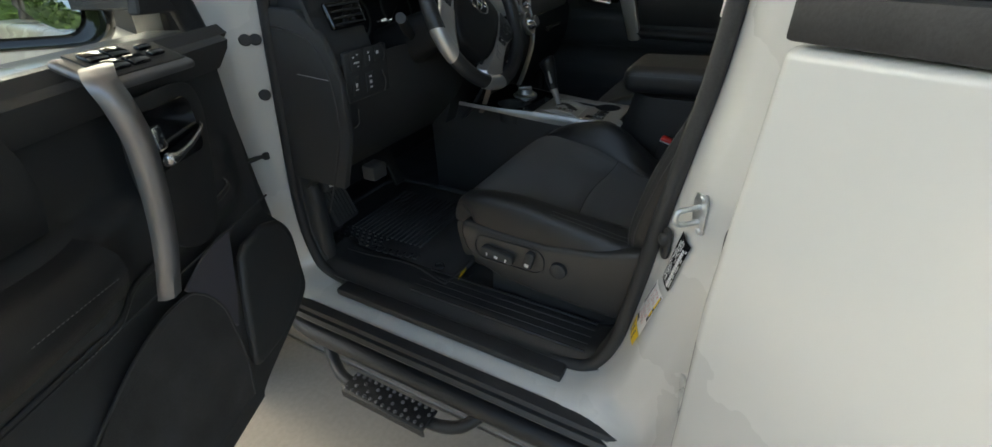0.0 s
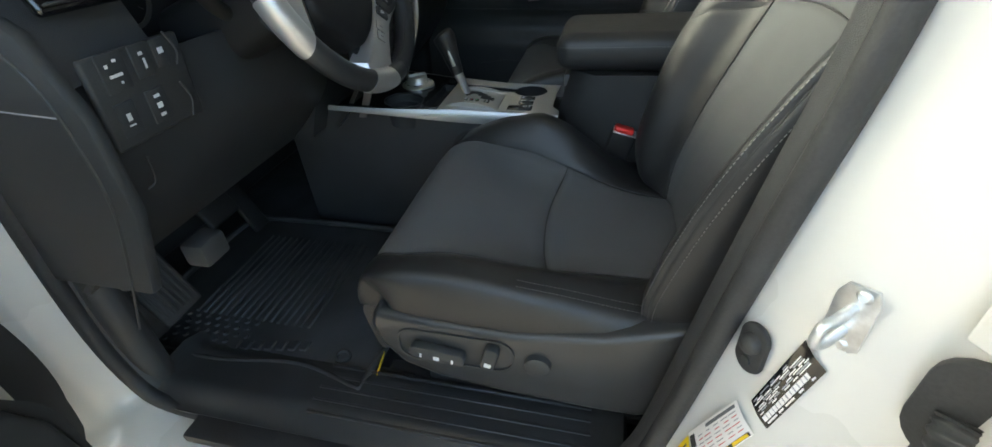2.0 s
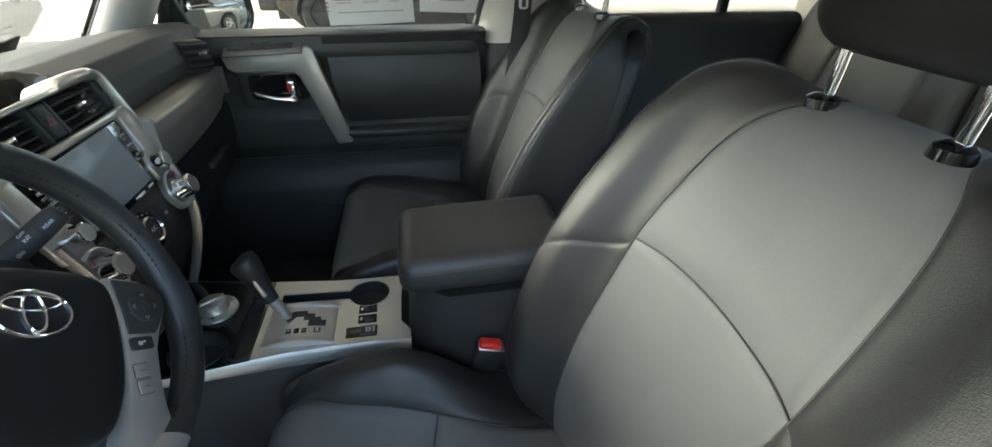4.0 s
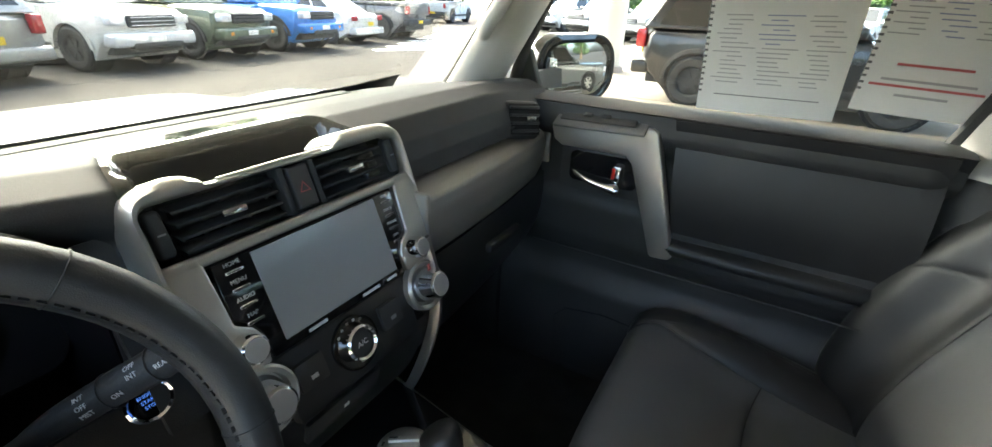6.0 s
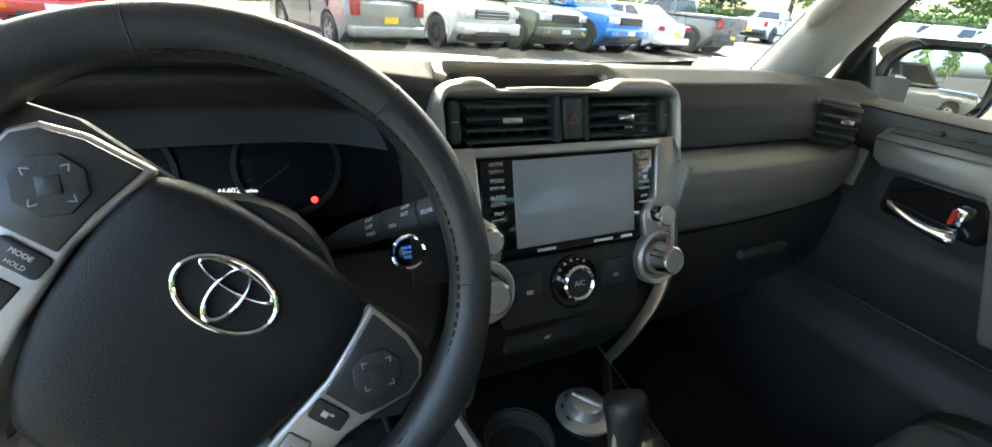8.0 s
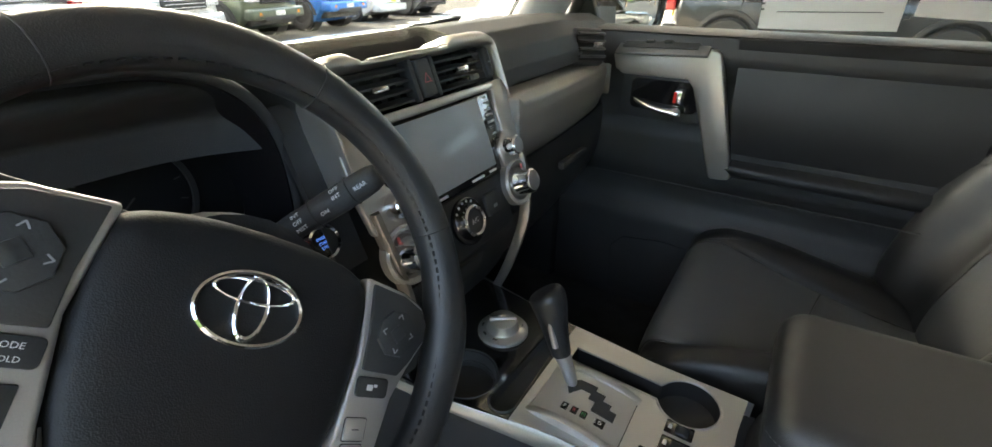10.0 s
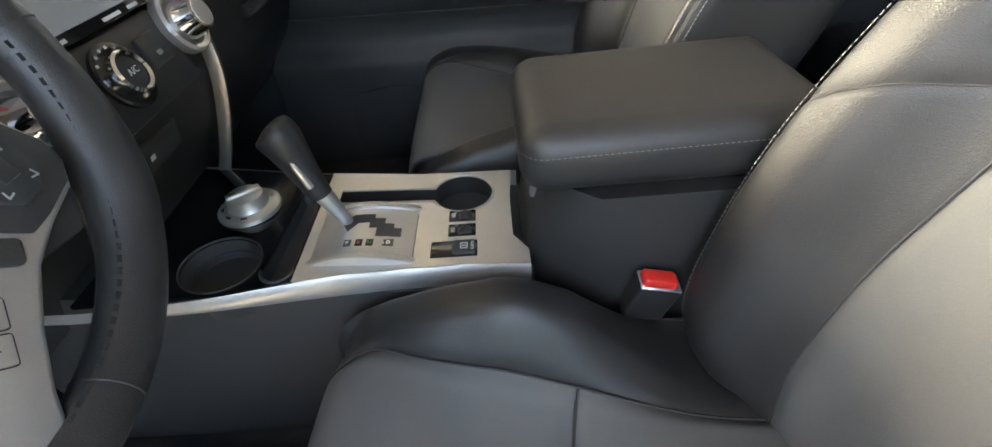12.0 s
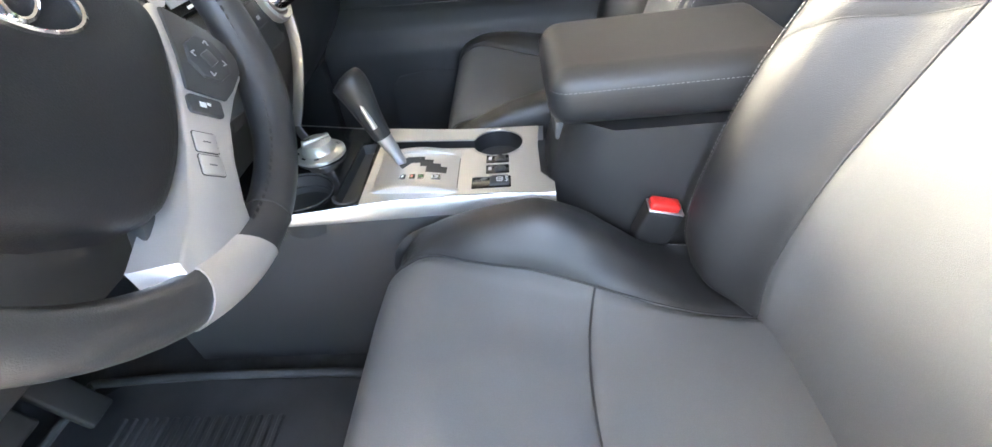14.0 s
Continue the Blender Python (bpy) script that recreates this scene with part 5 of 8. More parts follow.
def steering_wheel():
    sw = thing("steering_wheel", (-0.371, -0.158, 1.228), "black leather steering wheel with silver spokes, turned to one side", "steering wheel")
    ring = []
    for k in range(72):
        t = 2 * math.pi * k / 72
        ring.append((0.176 * math.cos(t), 0.176 * math.sin(t), 0.0))
    rad = []
    for k in range(72):
        d = math.degrees(2 * math.pi * k / 72)
        grip = max(math.exp(-(((d - c + 180) % 360 - 180) / 14) ** 2) for c in (8, 172))
        rad.append(0.0175 + 0.003 * grip)
    rim = part("rim", moved(tube(ring, rad, 16, closed=True), WHEEL), RIM, sw, "black leather wheel rim with stitched inner seam", 80)
    inner = [(0.1612 * math.cos(t), 0.1612 * math.sin(t), 0.0105) for t in (radians(-46 + 272 * k / 120) for k in range(121))]
    part("stitching", moved(stitches(inner, 0.0045, 0.003, 0.0014), WHEEL), LEATHER, rim)
    for d in (38, 142, 218, 322, 90):
        t = radians(d)
        c = Vector((0.176 * math.cos(t), 0.176 * math.sin(t), 0))
        loop = [c + (0.0176 if d != 90 else 0.0177) * (math.cos(a) * Vector((math.cos(t), math.sin(t), 0)) + math.sin(a) * Vector((0, 0, 1))) for a in (2 * math.pi * k / 20 for k in range(20))]
        part("seam", moved(tube(loop, 0.0007, 5, closed=True), WHEEL), MATTE, rim)
    # Hub pad, domed.
    half = [(0.0, 0.06), (0.04, 0.058), (0.072, 0.05), (0.084, 0.035), (0.086, 0.0), (0.08, -0.05), (0.066, -0.09), (0.045, -0.115), (0.0, -0.122)]
    right = spline([(x, y, 0) for x, y in half], 36)
    outline = [(p.x, p.y) for p in right] + [(-p.x, p.y) for p in right[-2:0:-1]]
    rings = []
    for f, h in ((1.0, -0.03), (1.0, -0.006), (0.985, 0.002), (0.95, 0.0075), (0.89, 0.0105), (0.75, 0.0125), (0.5, 0.0138), (0.25, 0.0142), (0.02, 0.0142)):
        rings.append([(x * f, (y + 0.02) * f - 0.02, h) for x, y in outline])
    pad = part("hub_pad", moved(loft(rings), WHEEL), PAD_BLACK, sw, "black grained hub pad", 60)
    em = WHEEL @ Matrix.Translation((-0.004, 0.0085, 0.0142))
    def band(a0, b0, a1, b1, cy=0.0, cy1=None):
        cy1 = cy if cy1 is None else cy1
        rings = [[(x, y, z) for x, y in o] for o, z in ((ellipse(a0, b0, 48, 0, cy), 0), (ellipse(a0 - 0.0006, b0 - 0.0006, 48, 0, cy), 0.0026), (ellipse((a0 + a1) / 2, (b0 + b1) / 2, 48, 0, (cy + cy1) / 2), 0.0034), (ellipse(a1 + 0.0006, b1 + 0.0006, 48, 0, cy1), 0.0026), (ellipse(a1, b1, 48, 0, cy1), 0))]
        return loft(rings, caps=False)
    for ring in (band(0.034, 0.0235, 0.0298, 0.0196), band(0.0108, 0.0202, 0.0074, 0.0165, 0.0, 0.001), band(0.0262, 0.0085, 0.0225, 0.0055, 0.0105)):
        part("emblem_ring", moved(ring, em), CHROME, pad, "chrome oval ring")
    # Silver spokes with switch pods; each wraps the rim at its foot.
    def at(x, y, z):
        return WHEEL @ Matrix.Translation((x, y, z))
    for s in (1, -1):
        flip = (lambda q: q) if s == 1 else both
        spoke = flip([(0.079, 0.05), (0.118, 0.046), (0.138, 0.038), (0.146, 0.026), (0.146, 0.01), (0.133, -0.012), (0.122, -0.036), (0.116, -0.07), (0.114, -0.1), (0.116, -0.128), (0.113, -0.14), (0.064, -0.166), (0.056, -0.16), (0.05, -0.146), (0.066, -0.11), (0.078, -0.06), (0.085, -0.01)])
        sp = part("spoke", prism(spoke, 0.014, 0.0035, 3, at(0, 0, -0.006)), SILVER, sw, "silver spoke with black switches")
        # Bevelled inner flank below the hub.
        flank = loft([[(s * x, y, z) for x, y, z in ((0.078, -0.06, 0.0082), (0.066, -0.108, 0.0084), (0.05, -0.144, 0.0084), (0.058, -0.158, 0.0084))], [(s * x, y, z) for x, y, z in ((0.07, -0.062, -0.012), (0.05, -0.112, -0.014), (0.034, -0.142, -0.014), (0.046, -0.164, -0.012))]], closed=False, caps=False)
        part("spoke_flank", moved(flank, WHEEL), SILVER, sp, "", 30)
        # Sleeve round the rim, cut at a slant.
        rings = []
        for k in range(13):
            f = k / 12
            ring = []
            for q in range(20):
                a = 2 * math.pi * q / 20
                t = radians((-50.5 - 19.5 * f) + 5 * math.cos(a) * (0.5 - f))
                rr = 0.176 + 0.0187 * math.cos(a)
                ring.append((s * rr * math.cos(t), rr * math.sin(t), 0.0187 * math.sin(a)))
            rings.append(ring)
        part("rim_sleeve", moved(loft(rings), WHEEL), SILVER, sp, "silver sleeve round the rim", 50)
        pod = flip([(0.084, 0.046), (0.116, 0.0427), (0.135, 0.0353), (0.1425, 0.025), (0.1425, 0.0112), (0.13, -0.0085), (0.121, -0.019), (0.0885, -0.0175), (0.0882, 0.01)])
        part("switch_pod", prism(pod, 0.004, 0.0015, 2, at(0, 0, 0.007)), SMOOTH_PLASTIC, sp, "black switch pod")
        cx, cy = 0.112 * s, 0.0125
        octo = [(cx + 0.0185 * math.cos(radians(a)), cy + 0.0185 * math.sin(radians(a))) for a in range(22, 382, 45)]
        dp = part("switch_pad", prism(octo, 0.0042, 0.0016, 2, at(0, 0, 0.0098)), MATTE, sp, "eight-sided black thumb pad")
        part("pad_centre", moved(slab(0.011, 0.011, 0.0016, 0.0007, 2, (cx, cy, 0.0142)), WHEEL @ Matrix.Translation((cx, cy, 0)) @ Matrix.Rotation(radians(45), 4, "Z") @ Matrix.Translation((-cx, -cy, 0))), SMOOTH_PLASTIC, dp)
        for a in (0, 90, 180, 270):
            tip = at(cx + 0.0125 * math.cos(radians(a)), cy + 0.0125 * math.sin(radians(a)), 0.0141) @ Matrix.Rotation(radians(a), 4, "Z")
            for q in (-1, 1):
                part("symbol", moved(slab(0.0042, 0.0009, 0.0004, 0, 1, (0, q * 0.0014, 0)), tip @ Matrix.Rotation(radians(-q * 35), 4, "Z")), DIM_PRINT, dp)
        b = flip(rounded(0.0865, 0.114, -0.036, -0.0215, 0.003, 3))
        btn = part("button", prism(b, 0.004, 0.0012, 2, at(0, 0, 0.0075)), SMOOTH_PLASTIC, sp, "black wheel button")
        if s == -1:
            lettering("MODE", 0.0042, at(-0.1, -0.0262, 0.0118), PRINT, sw)
            lettering("HOLD", 0.0038, at(-0.099, -0.0322, 0.0118), PRINT, sw)
            low = part("button", moved(slab(0.02, 0.019, 0.003, 0.001, 2, (-0.1, -0.052, 0.0085)), WHEEL), SMOOTH_PLASTIC, sp, "black wheel button")
            part("symbol", moved(slab(0.006, 0.001, 0.0004, 0, 1, (-0.1, -0.052, 0.0102)), WHEEL), DIM_PRINT, low)
        else:
            part("symbol", moved(slab(0.005, 0.004, 0.0004, 0, 1, (0.097, -0.029, 0.0117)), WHEEL), PRINT, btn)
            part("symbol", moved(slab(0.003, 0.002, 0.0004, 0, 1, (0.102, -0.0275, 0.0117)), WHEEL), PRINT, btn)
            for y in (-0.058, -0.0755):
                frame_bm = frame_plate(rounded(0.0835, 0.1025, y - 0.0082, y + 0.0082, 0.002, 3), rounded(0.0842, 0.1018, y - 0.0075, y + 0.0075, 0.002, 3), 0.0006, at(0, 0, 0.0078))
                part("button_gap", frame_bm, MATTE, sp)
                q = part("button", moved(slab(0.0172, 0.0146, 0.0024, 0.0008, 2, (0.093, y, 0.0085)), WHEEL), SILVER, sp, "silver wheel button")
                part("symbol", moved(slab(0.006, 0.0009, 0.0004, 0, 1, (0.093, y, 0.0098)), WHEEL), INK, q)
        up = flip([(0.07, 0.05), (0.13, 0.05), (0.158, 0.04), (0.158, -0.01), (0.13, -0.03), (0.07, -0.06)])
        part("spoke_back", prism(up, 0.02, 0.004, 2, WHEEL @ Matrix.Translation((0, 0, -0.027))), MATTE, sw)
        low = flip([(0.045, -0.1), (0.1, -0.085), (0.11, -0.15), (0.05, -0.172)])
        part("spoke_back", prism(low, 0.016, 0.003, 2, WHEEL @ Matrix.Translation((0, 0, -0.023))), MATTE, sw)
    part("hub_back", lathe([(0, 0.0), (0.07, -0.005), (0.075, -0.03), (0.055, -0.06), (0, -0.06)], 28, WHEEL), DEEP, sw)
    return sw


steering_wheel()


def column():
    col = thing("steering_column", (-0.371, 0.0, 1.15), "black steering column shroud with a wiper stalk", "steering column")
    a, b = Vector((-0.371, -0.1, 1.2)), Vector((-0.371, 0.16, 1.09))
    rings = []
    for f, w, h in ((0, 0.05, 0.045), (0.1, 0.062, 0.055), (0.5, 0.07, 0.065), (1.0, 0.075, 0.075)):
        c = a.lerp(b, f)
        rings.append([(c.x + w * math.copysign(abs(math.cos(t)) ** 0.6, math.cos(t)), c.y, c.z + h * math.copysign(abs(math.sin(t)) ** 0.6, math.sin(t))) for t in (2 * math.pi * k / 32 for k in range(32))])
    part("shroud", loft(rings), DEEP, col, "", 60)
    line = spline([(-0.32, 0.0, 1.165), (-0.28, -0.015, 1.185), (-0.245, -0.043, 1.21), (-0.215, -0.073, 1.233), (-0.19, -0.098, 1.253)], 24)
    st = part("wiper_stalk", tube(line, [0.008] * 6 + [0.0095, 0.011, 0.012, 0.0125, 0.0128, 0.013, 0.013, 0.013, 0.0135, 0.014, 0.014, 0.014, 0.014, 0.0138, 0.0138, 0.0135, 0.013, 0.011], 14), MATTE, col, "black wiper stalk with white markings", 80)
    way = (line[-1] - line[8]).normalized()
    up = (Vector((-0.2, -0.75, 0.62)) - way * way.dot(Vector((-0.2, -0.75, 0.62)))).normalized()
    for f, turn, text in ((0.3, 30, "MIST"), (0.3, 2, "OFF"), (0.3, -26, "INT"), (0.52, 24, "ON"), (0.66, -4, "INT"), (0.66, -32, "OFF"), (0.86, 10, "REAR")):
        n = Matrix.Rotation(radians(turn), 3, way) @ up
        lettering(text, 0.0056, basis(line[8].lerp(line[-1], f) + n * 0.0146, way, n.cross(way)), PRINT, col)
    for f in (0.42, 0.76):
        part("stalk_groove", tube([line[8].lerp(line[-1], f) + 0.0143 * (Matrix.Rotation(2 * math.pi * k / 20, 3, way) @ up) for k in range(20)], 0.0008, 5, closed=True), RUBBER, st)
    line = spline([(-0.42, 0.0, 1.165), (-0.47, -0.02, 1.19), (-0.53, -0.06, 1.22), (-0.56, -0.08, 1.23)], 14)
    part("light_stalk", tube(line, 0.012, 12), MATTE, col, "black light stalk", 80)
    return col


column()

# ---- dashboard ----
STACK = basis((0, 0.002, 1.3), (1, 0, 0), (0, 0.342, 0.94))


LINING = material("dull_black_lining", (0.009, 0.009, 0.0105), 0.6, 0, 0.1, 700, 0.1, 0.1, 8, spec=0.2)
VENT_GREY = material("vent_plastic", (0.05, 0.05, 0.052), 0.4, 0, 0.1, 700, 0.1, 0.1, 8)
LEG_TRIM = material("dark_satin_metal", (0.3, 0.275, 0.255), 0.36, 0.8, 0.05, 1400, 0.04, 0.08, 9)
SIDE_VENT = basis((0.54, 0.0, 1.278), (0.62, -0.42, -0.06), (0.1, 0.3, 0.95))
DASH_TOP = material("dash_top_vinyl", (0.041, 0.042, 0.0435), 0.62, 0, 0.12, 1100, 0.2, 0.1, 5, spec=0.35, cells=True)


def on_stack(a, b, h=0.0):
    return STACK @ Matrix.Translation((a, b, h))


def dial(parent, a, b, r, h, mat, label):
    d = part("dial", lathe([(0, h), (0.8 * r, h), (0.86 * r, h - 0.001), (0.92 * r, 0.72 * h), (0.95 * r, 0.4 * h), (r, 0.12 * h), (r, 0), (0, 0)], 36, on_stack(a, b)), mat, parent, label)
    return d


def vent(parent, a0, a1, b0, b1, label="black air vent with slats"):
    v = part("air_vent", merge(moved(slab(a1 - a0, b1 - b0, 0.004, 0.001, 1, ((a0 + a1) / 2, (b0 + b1) / 2, -0.03)), STACK)), MATTE, parent, label)
    n = 4
    for k in range(n):
        b = b0 + (b1 - b0) * (k + 0.5) / n
        m = on_stack((a0 + a1) / 2, b, -0.009) @ Matrix.Rotation(radians(20), 4, "X")
        part("slat", moved(slab(a1 - a0 - 0.006, 0.0035, 0.02, 0.0012, 2), m), MATTE, v)
    for k in range(5):
        a = a0 + (a1 - a0) * (k + 0.5) / 5
        part("vane", moved(slab(0.0015, b1 - b0 - 0.004, 0.012, 0, 1), on_stack(a, (b0 + b1) / 2, -0.022)), MATTE, v)
    c = (a0 + a1) / 2
    part("vent_tab", moved(slab(0.026, 0.0075, 0.006, 0.002, 2), on_stack(c, (b0 + b1) / 2, 0.002)), CHROME, v, "chrome vent tab")
    return v


def dashboard():
    dash = thing("dashboard", (0, 0.1, 0.9), "black soft-touch dashboard with a silver-framed centre stack", "dashboard")
    # Upper pad across the car, with the recessed tray over the stack.
    def pad(u, v):
        x = -0.72 + 1.44 * u
        prof_y = [0.44, 0.3, 0.17, 0.09, 0.04, 0.012, 0.0, -0.004]
        prof_z = [1.292, 1.318, 1.34, 1.346, 1.334, 1.308, 1.28, 1.255]
        k = v * 7
        y, z = table(k, range(8), prof_y), table(k, range(8), prof_z)
        end = smooth((abs(x) - 0.45) / 0.27)
        z -= 0.018 * end * (0.3 + v)
        y += 0.03 * end * v - 0.05 * smooth((abs(x) - 0.5) / 0.2) * (1 - v)
        hood = math.exp(-(((x + 0.385) / 0.2) ** 4))
        z += 0.016 * hood * smooth(v * 2) * (1 - smooth((v - 0.6) * 4))
        y += hood * 0.11 * smooth((v - 0.62) * 5)
        tray = smooth((0.125 - abs(x + 0.02)) / 0.02)
        z -= tray * 0.042 * smooth((v - 0.38) * 8)
        y += tray * 0.03 * smooth((v - 0.7) * 5)
        return x, y, z
    part("upper_pad", sheet(pad, 96, 56), DASH_TOP, dash, "dark grey grained soft dash top", 60)
    def tray(u, v):
        w = 0.145 * (1 - 0.3 * (1 - v) ** 4)
        x, y, z = pad((0.7 + w * (2 * u - 1)) / 1.44, 0.3 + 0.7 * v)
        return x, y, z + 0.004
    part("stack_tray", sheet(tray, 40, 30), GLOSS, dash, "black open tray above the vents")
    part("vent_roof", moved(slab(0.335, 0.004, 0.05, 0, 1, (0, 0.0295, -0.028)), STACK), MATTE, dash)
    part("defrost_slot", box(-0.4, 0.4, 0.33, 0.36, 1.305, 1.314, 0.002, 1), MATTE, dash)
    # Core so that nothing shows through.
    part("core", loft([[(x, 0.42, 1.27), (x, 0.06, 1.31), (x, 0.06, 1.14), (x, 0.16, 0.86), (x, 0.5, 0.86)] for x in (-0.7, -0.6)]), MATTE, dash)
    part("core", loft([[(x, 0.42, 1.27), (x, 0.2, 1.3), (x, 0.16, 1.12), (x, 0.2, 0.86), (x, 0.5, 0.86)] for x in (-0.6, -0.17)]), DEEP, dash)
    part("core", loft([[(x, 0.42, 1.27), (x, 0.05, 1.29), (x, 0.01, 1.1), (x, 0.1, 0.84), (x, 0.5, 0.84)] for x in (-0.17, 0.72)]), MATTE, dash)
    # Passenger trim ledge and lower panel.
    def ledge(u, v):
        x = 0.165 + 0.525 * u
        k = v * 6
        y = table(k, range(7), [0.004, -0.028, -0.046, -0.05, -0.045, -0.03, 0.005])
        z = table(k, range(7), [1.25, 1.246, 1.236, 1.215, 1.17, 1.132, 1.125])
        e = smooth((u - 0.92) / 0.08)
        return x, y + 0.045 * u * u + 0.02 * e, z - 0.01 * u
    part("trim_ledge", sheet(ledge, 40, 24), LEDGE, dash, "satin grey trim ledge", 60)
    part("ledge_cap", moved(box(0.684, 0.694, -0.008, 0.05, 1.15, 1.246, 0.005, 2), Matrix.Identity(4)), LEDGE, dash)
    part("ledge_cap", box(0.163, 0.174, -0.05, -0.012, 1.165, 1.247, 0.0055, 4), LEDGE, dash, "satin grey trim end cap")
    def glove(u, v):
        x = 0.15 + 0.55 * u
        return x, -0.03 + 0.04 * u * u + 0.02 * math.sin(math.pi * v) * -1 + 0.16 * v * v, 1.125 - 0.33 * v
    gb = part("glove_box", sheet(glove, 20, 20, -0.02), BIN, dash, "black glove box")
    part("glove_handle", box(0.36, 0.48, -0.045, -0.03, 1.06, 1.078, 0.005, 2), MATTE, gb)
    # Side vent by the passenger door.
    sv = part("side_vent", moved(slab(0.08, 0.078, 0.03, 0.014, 4), SIDE_VENT), VENT_GREY, dash, "black side air vent with chrome tab")
    part("vent_mouth", moved(slab(0.068, 0.062, 0.002, 0, 1, (0, 0, 0.015)), SIDE_VENT), DEEP, sv)
    for k in range(4):
        part("slat", moved(slab(0.066, 0.005, 0.009, 0.001, 1, (0.0, -0.023 + 0.0155 * k, 0.019)), SIDE_VENT), VENT_GREY, sv)
    part("vent_tab", moved(slab(0.022, 0.009, 0.008, 0.002, 2, (0.012, 0.001, 0.022)), SIDE_VENT), CHROME, sv)
    part("print_bar", box(0.47, 0.52, -0.0035, -0.003, 1.268, 1.273, 0), MATTE, dash)
    # Centre stack.
    outer = [(-0.172, -0.1), (-0.172, 0.0), (-0.17, 0.026), (-0.16, 0.04), (-0.138, 0.047), (-0.118, 0.047), (-0.104, 0.04), (-0.09, 0.034), (0.04, 0.034), (0.055, 0.039), (0.07, 0.047), (0.09, 0.048), (0.138, 0.047), (0.16, 0.04), (0.17, 0.026), (0.172, 0.0), (0.172, -0.1)]
    vents = [(-0.163, -0.031), (-0.163, 0.0), (-0.163, 0.018), (-0.156, 0.026), (-0.14, 0.027), (-0.118, 0.027), (-0.105, 0.027), (-0.09, 0.027), (0.04, 0.027), (0.05, 0.027), (0.062, 0.027), (0.08, 0.027), (0.14, 0.027), (0.154, 0.025), (0.161, 0.018), (0.162, 0.0), (0.162, -0.031)]
    outer, vents = ([(q.x, q.y) for q in spline([(a, b, 0) for a, b in line], 90)] for line in (outer, vents))
    def shoulder(f):
        return [(a + (c - a) * f, b + (d - b) * f) for (a, b), (c, d) in zip(outer, vents)]
    hoop = loft([[(x, y, z) for x, y in o] for o, z in ((outer, -0.045), (outer, -0.01), (shoulder(0.08), 0.005), (shoulder(0.4), 0.0125), (shoulder(0.75), 0.0125), (vents, 0.008), (vents, -0.02))], closed=False, caps=False)
    part("stack_hoop", moved(hoop, STACK), STACK_TRIM, dash, "satin silver centre stack surround", 50)
    part("stack_bridge", moved(slab(0.332, 0.0115, 0.016, 0.003, 2, (0, -0.0345, 0.0)), STACK), STACK_TRIM, dash, "", 50)
    part("stack_tray_rim", moved(tube(spline([(-0.088, 0.032, 0.006), (-0.03, 0.0325, 0.007), (0.038, 0.032, 0.006)], 20), 0.0035, 8), STACK), STACK_TRIM, dash, "", 80)
    for s in (-1, 1):
        cheek = [(0.131, -0.028), (0.171, -0.028), (0.172, -0.1), (0.166, -0.15), (0.156, -0.155), (0.13, -0.155), (0.108, -0.158), (0.104, -0.13), (0.112, -0.115), (0.127, -0.105)]
        part("stack_cheek", prism(cheek if s == 1 else both(cheek), 0.012, 0.003, 2, on_stack(0, 0, -0.004)), STACK_TRIM, dash, "", 50)
        kn = part("volume_knob" if s == -1 else "tune_knob", lathe([(0, 0.022), (0.0125, 0.022), (0.0145, 0.02), (0.0155, 0.006), (0.0155, 0), (0, 0)], 30, on_stack(0.127 * s, -0.13, 0.007)), CHROME, dash, "ribbed chrome knob")
        part("knob_face", lathe([(0, 0.0012), (0.0118, 0.0008), (0.0122, 0), (0, 0)], 28, on_stack(0.127 * s, -0.13, 0.029)), SILVER, kn)
        # Legs that sweep from the dials down to the console.
        line = spline([(s * 0.158, -0.05, 1.185), (s * 0.153, -0.072, 1.12), (s * 0.142, -0.078, 1.05), (s * 0.13, -0.055, 0.96), (s * 0.124, -0.02, 0.88)], 20)
        rows = [[p + Vector((s * dx * (1.2 - 0.4 * k / 19), dy, 0)) for dx, dy in ((-0.0055, 0.012), (-0.0055, 0.0), (-0.003, -0.005), (0.003, -0.005), (0.0055, 0.0), (0.0055, 0.012))] for k, p in enumerate(line)]
        part("stack_leg", loft(rows), LEG_TRIM, dash, "satin bronze-grey leg down to the console", 40)
        ring = part("temperature_dial", lathe([(0.037, -0.004), (0.037, 0.008), (0.034, 0.011), (0.029, 0.008), (0.028, -0.002), (0, -0.002), (0, -0.004)], 40, on_stack(0.13 * s, -0.19, 0.0)), CHAMPAGNE, dash, "silver ringed temperature dial")
        part("dial_knob", lathe([(0, 0.036), (0.016, 0.036), (0.019, 0.034), (0.0205, 0.02), (0.0235, 0.012), (0.026, 0.0), (0, 0.0)], 32, on_stack(0.13 * s, -0.19, 0.0)), CHROME, ring, "ribbed chrome knob")
        part("knob_face", lathe([(0, 0.0015), (0.0155, 0.001), (0.016, 0), (0, 0)], 30, on_stack(0.13 * s, -0.19, 0.036)), SILVER, ring)
        part("red_scale", moved(slab(0.004, 0.012, 0.0015, 0, 1, (0.012 * s, 0.021, 0.012)), on_stack(0.13 * s, -0.19, 0.0)), RED_INK, ring)
    part("vent_back", moved(slab(0.33, 0.06, 0.006, 0.001, 1, (0, -0.002, -0.036)), STACK), MATTE, dash)
    vent(dash, -0.138, -0.024, -0.026, 0.025)
    vent(dash, 0.026, 0.138, -0.026, 0.025)
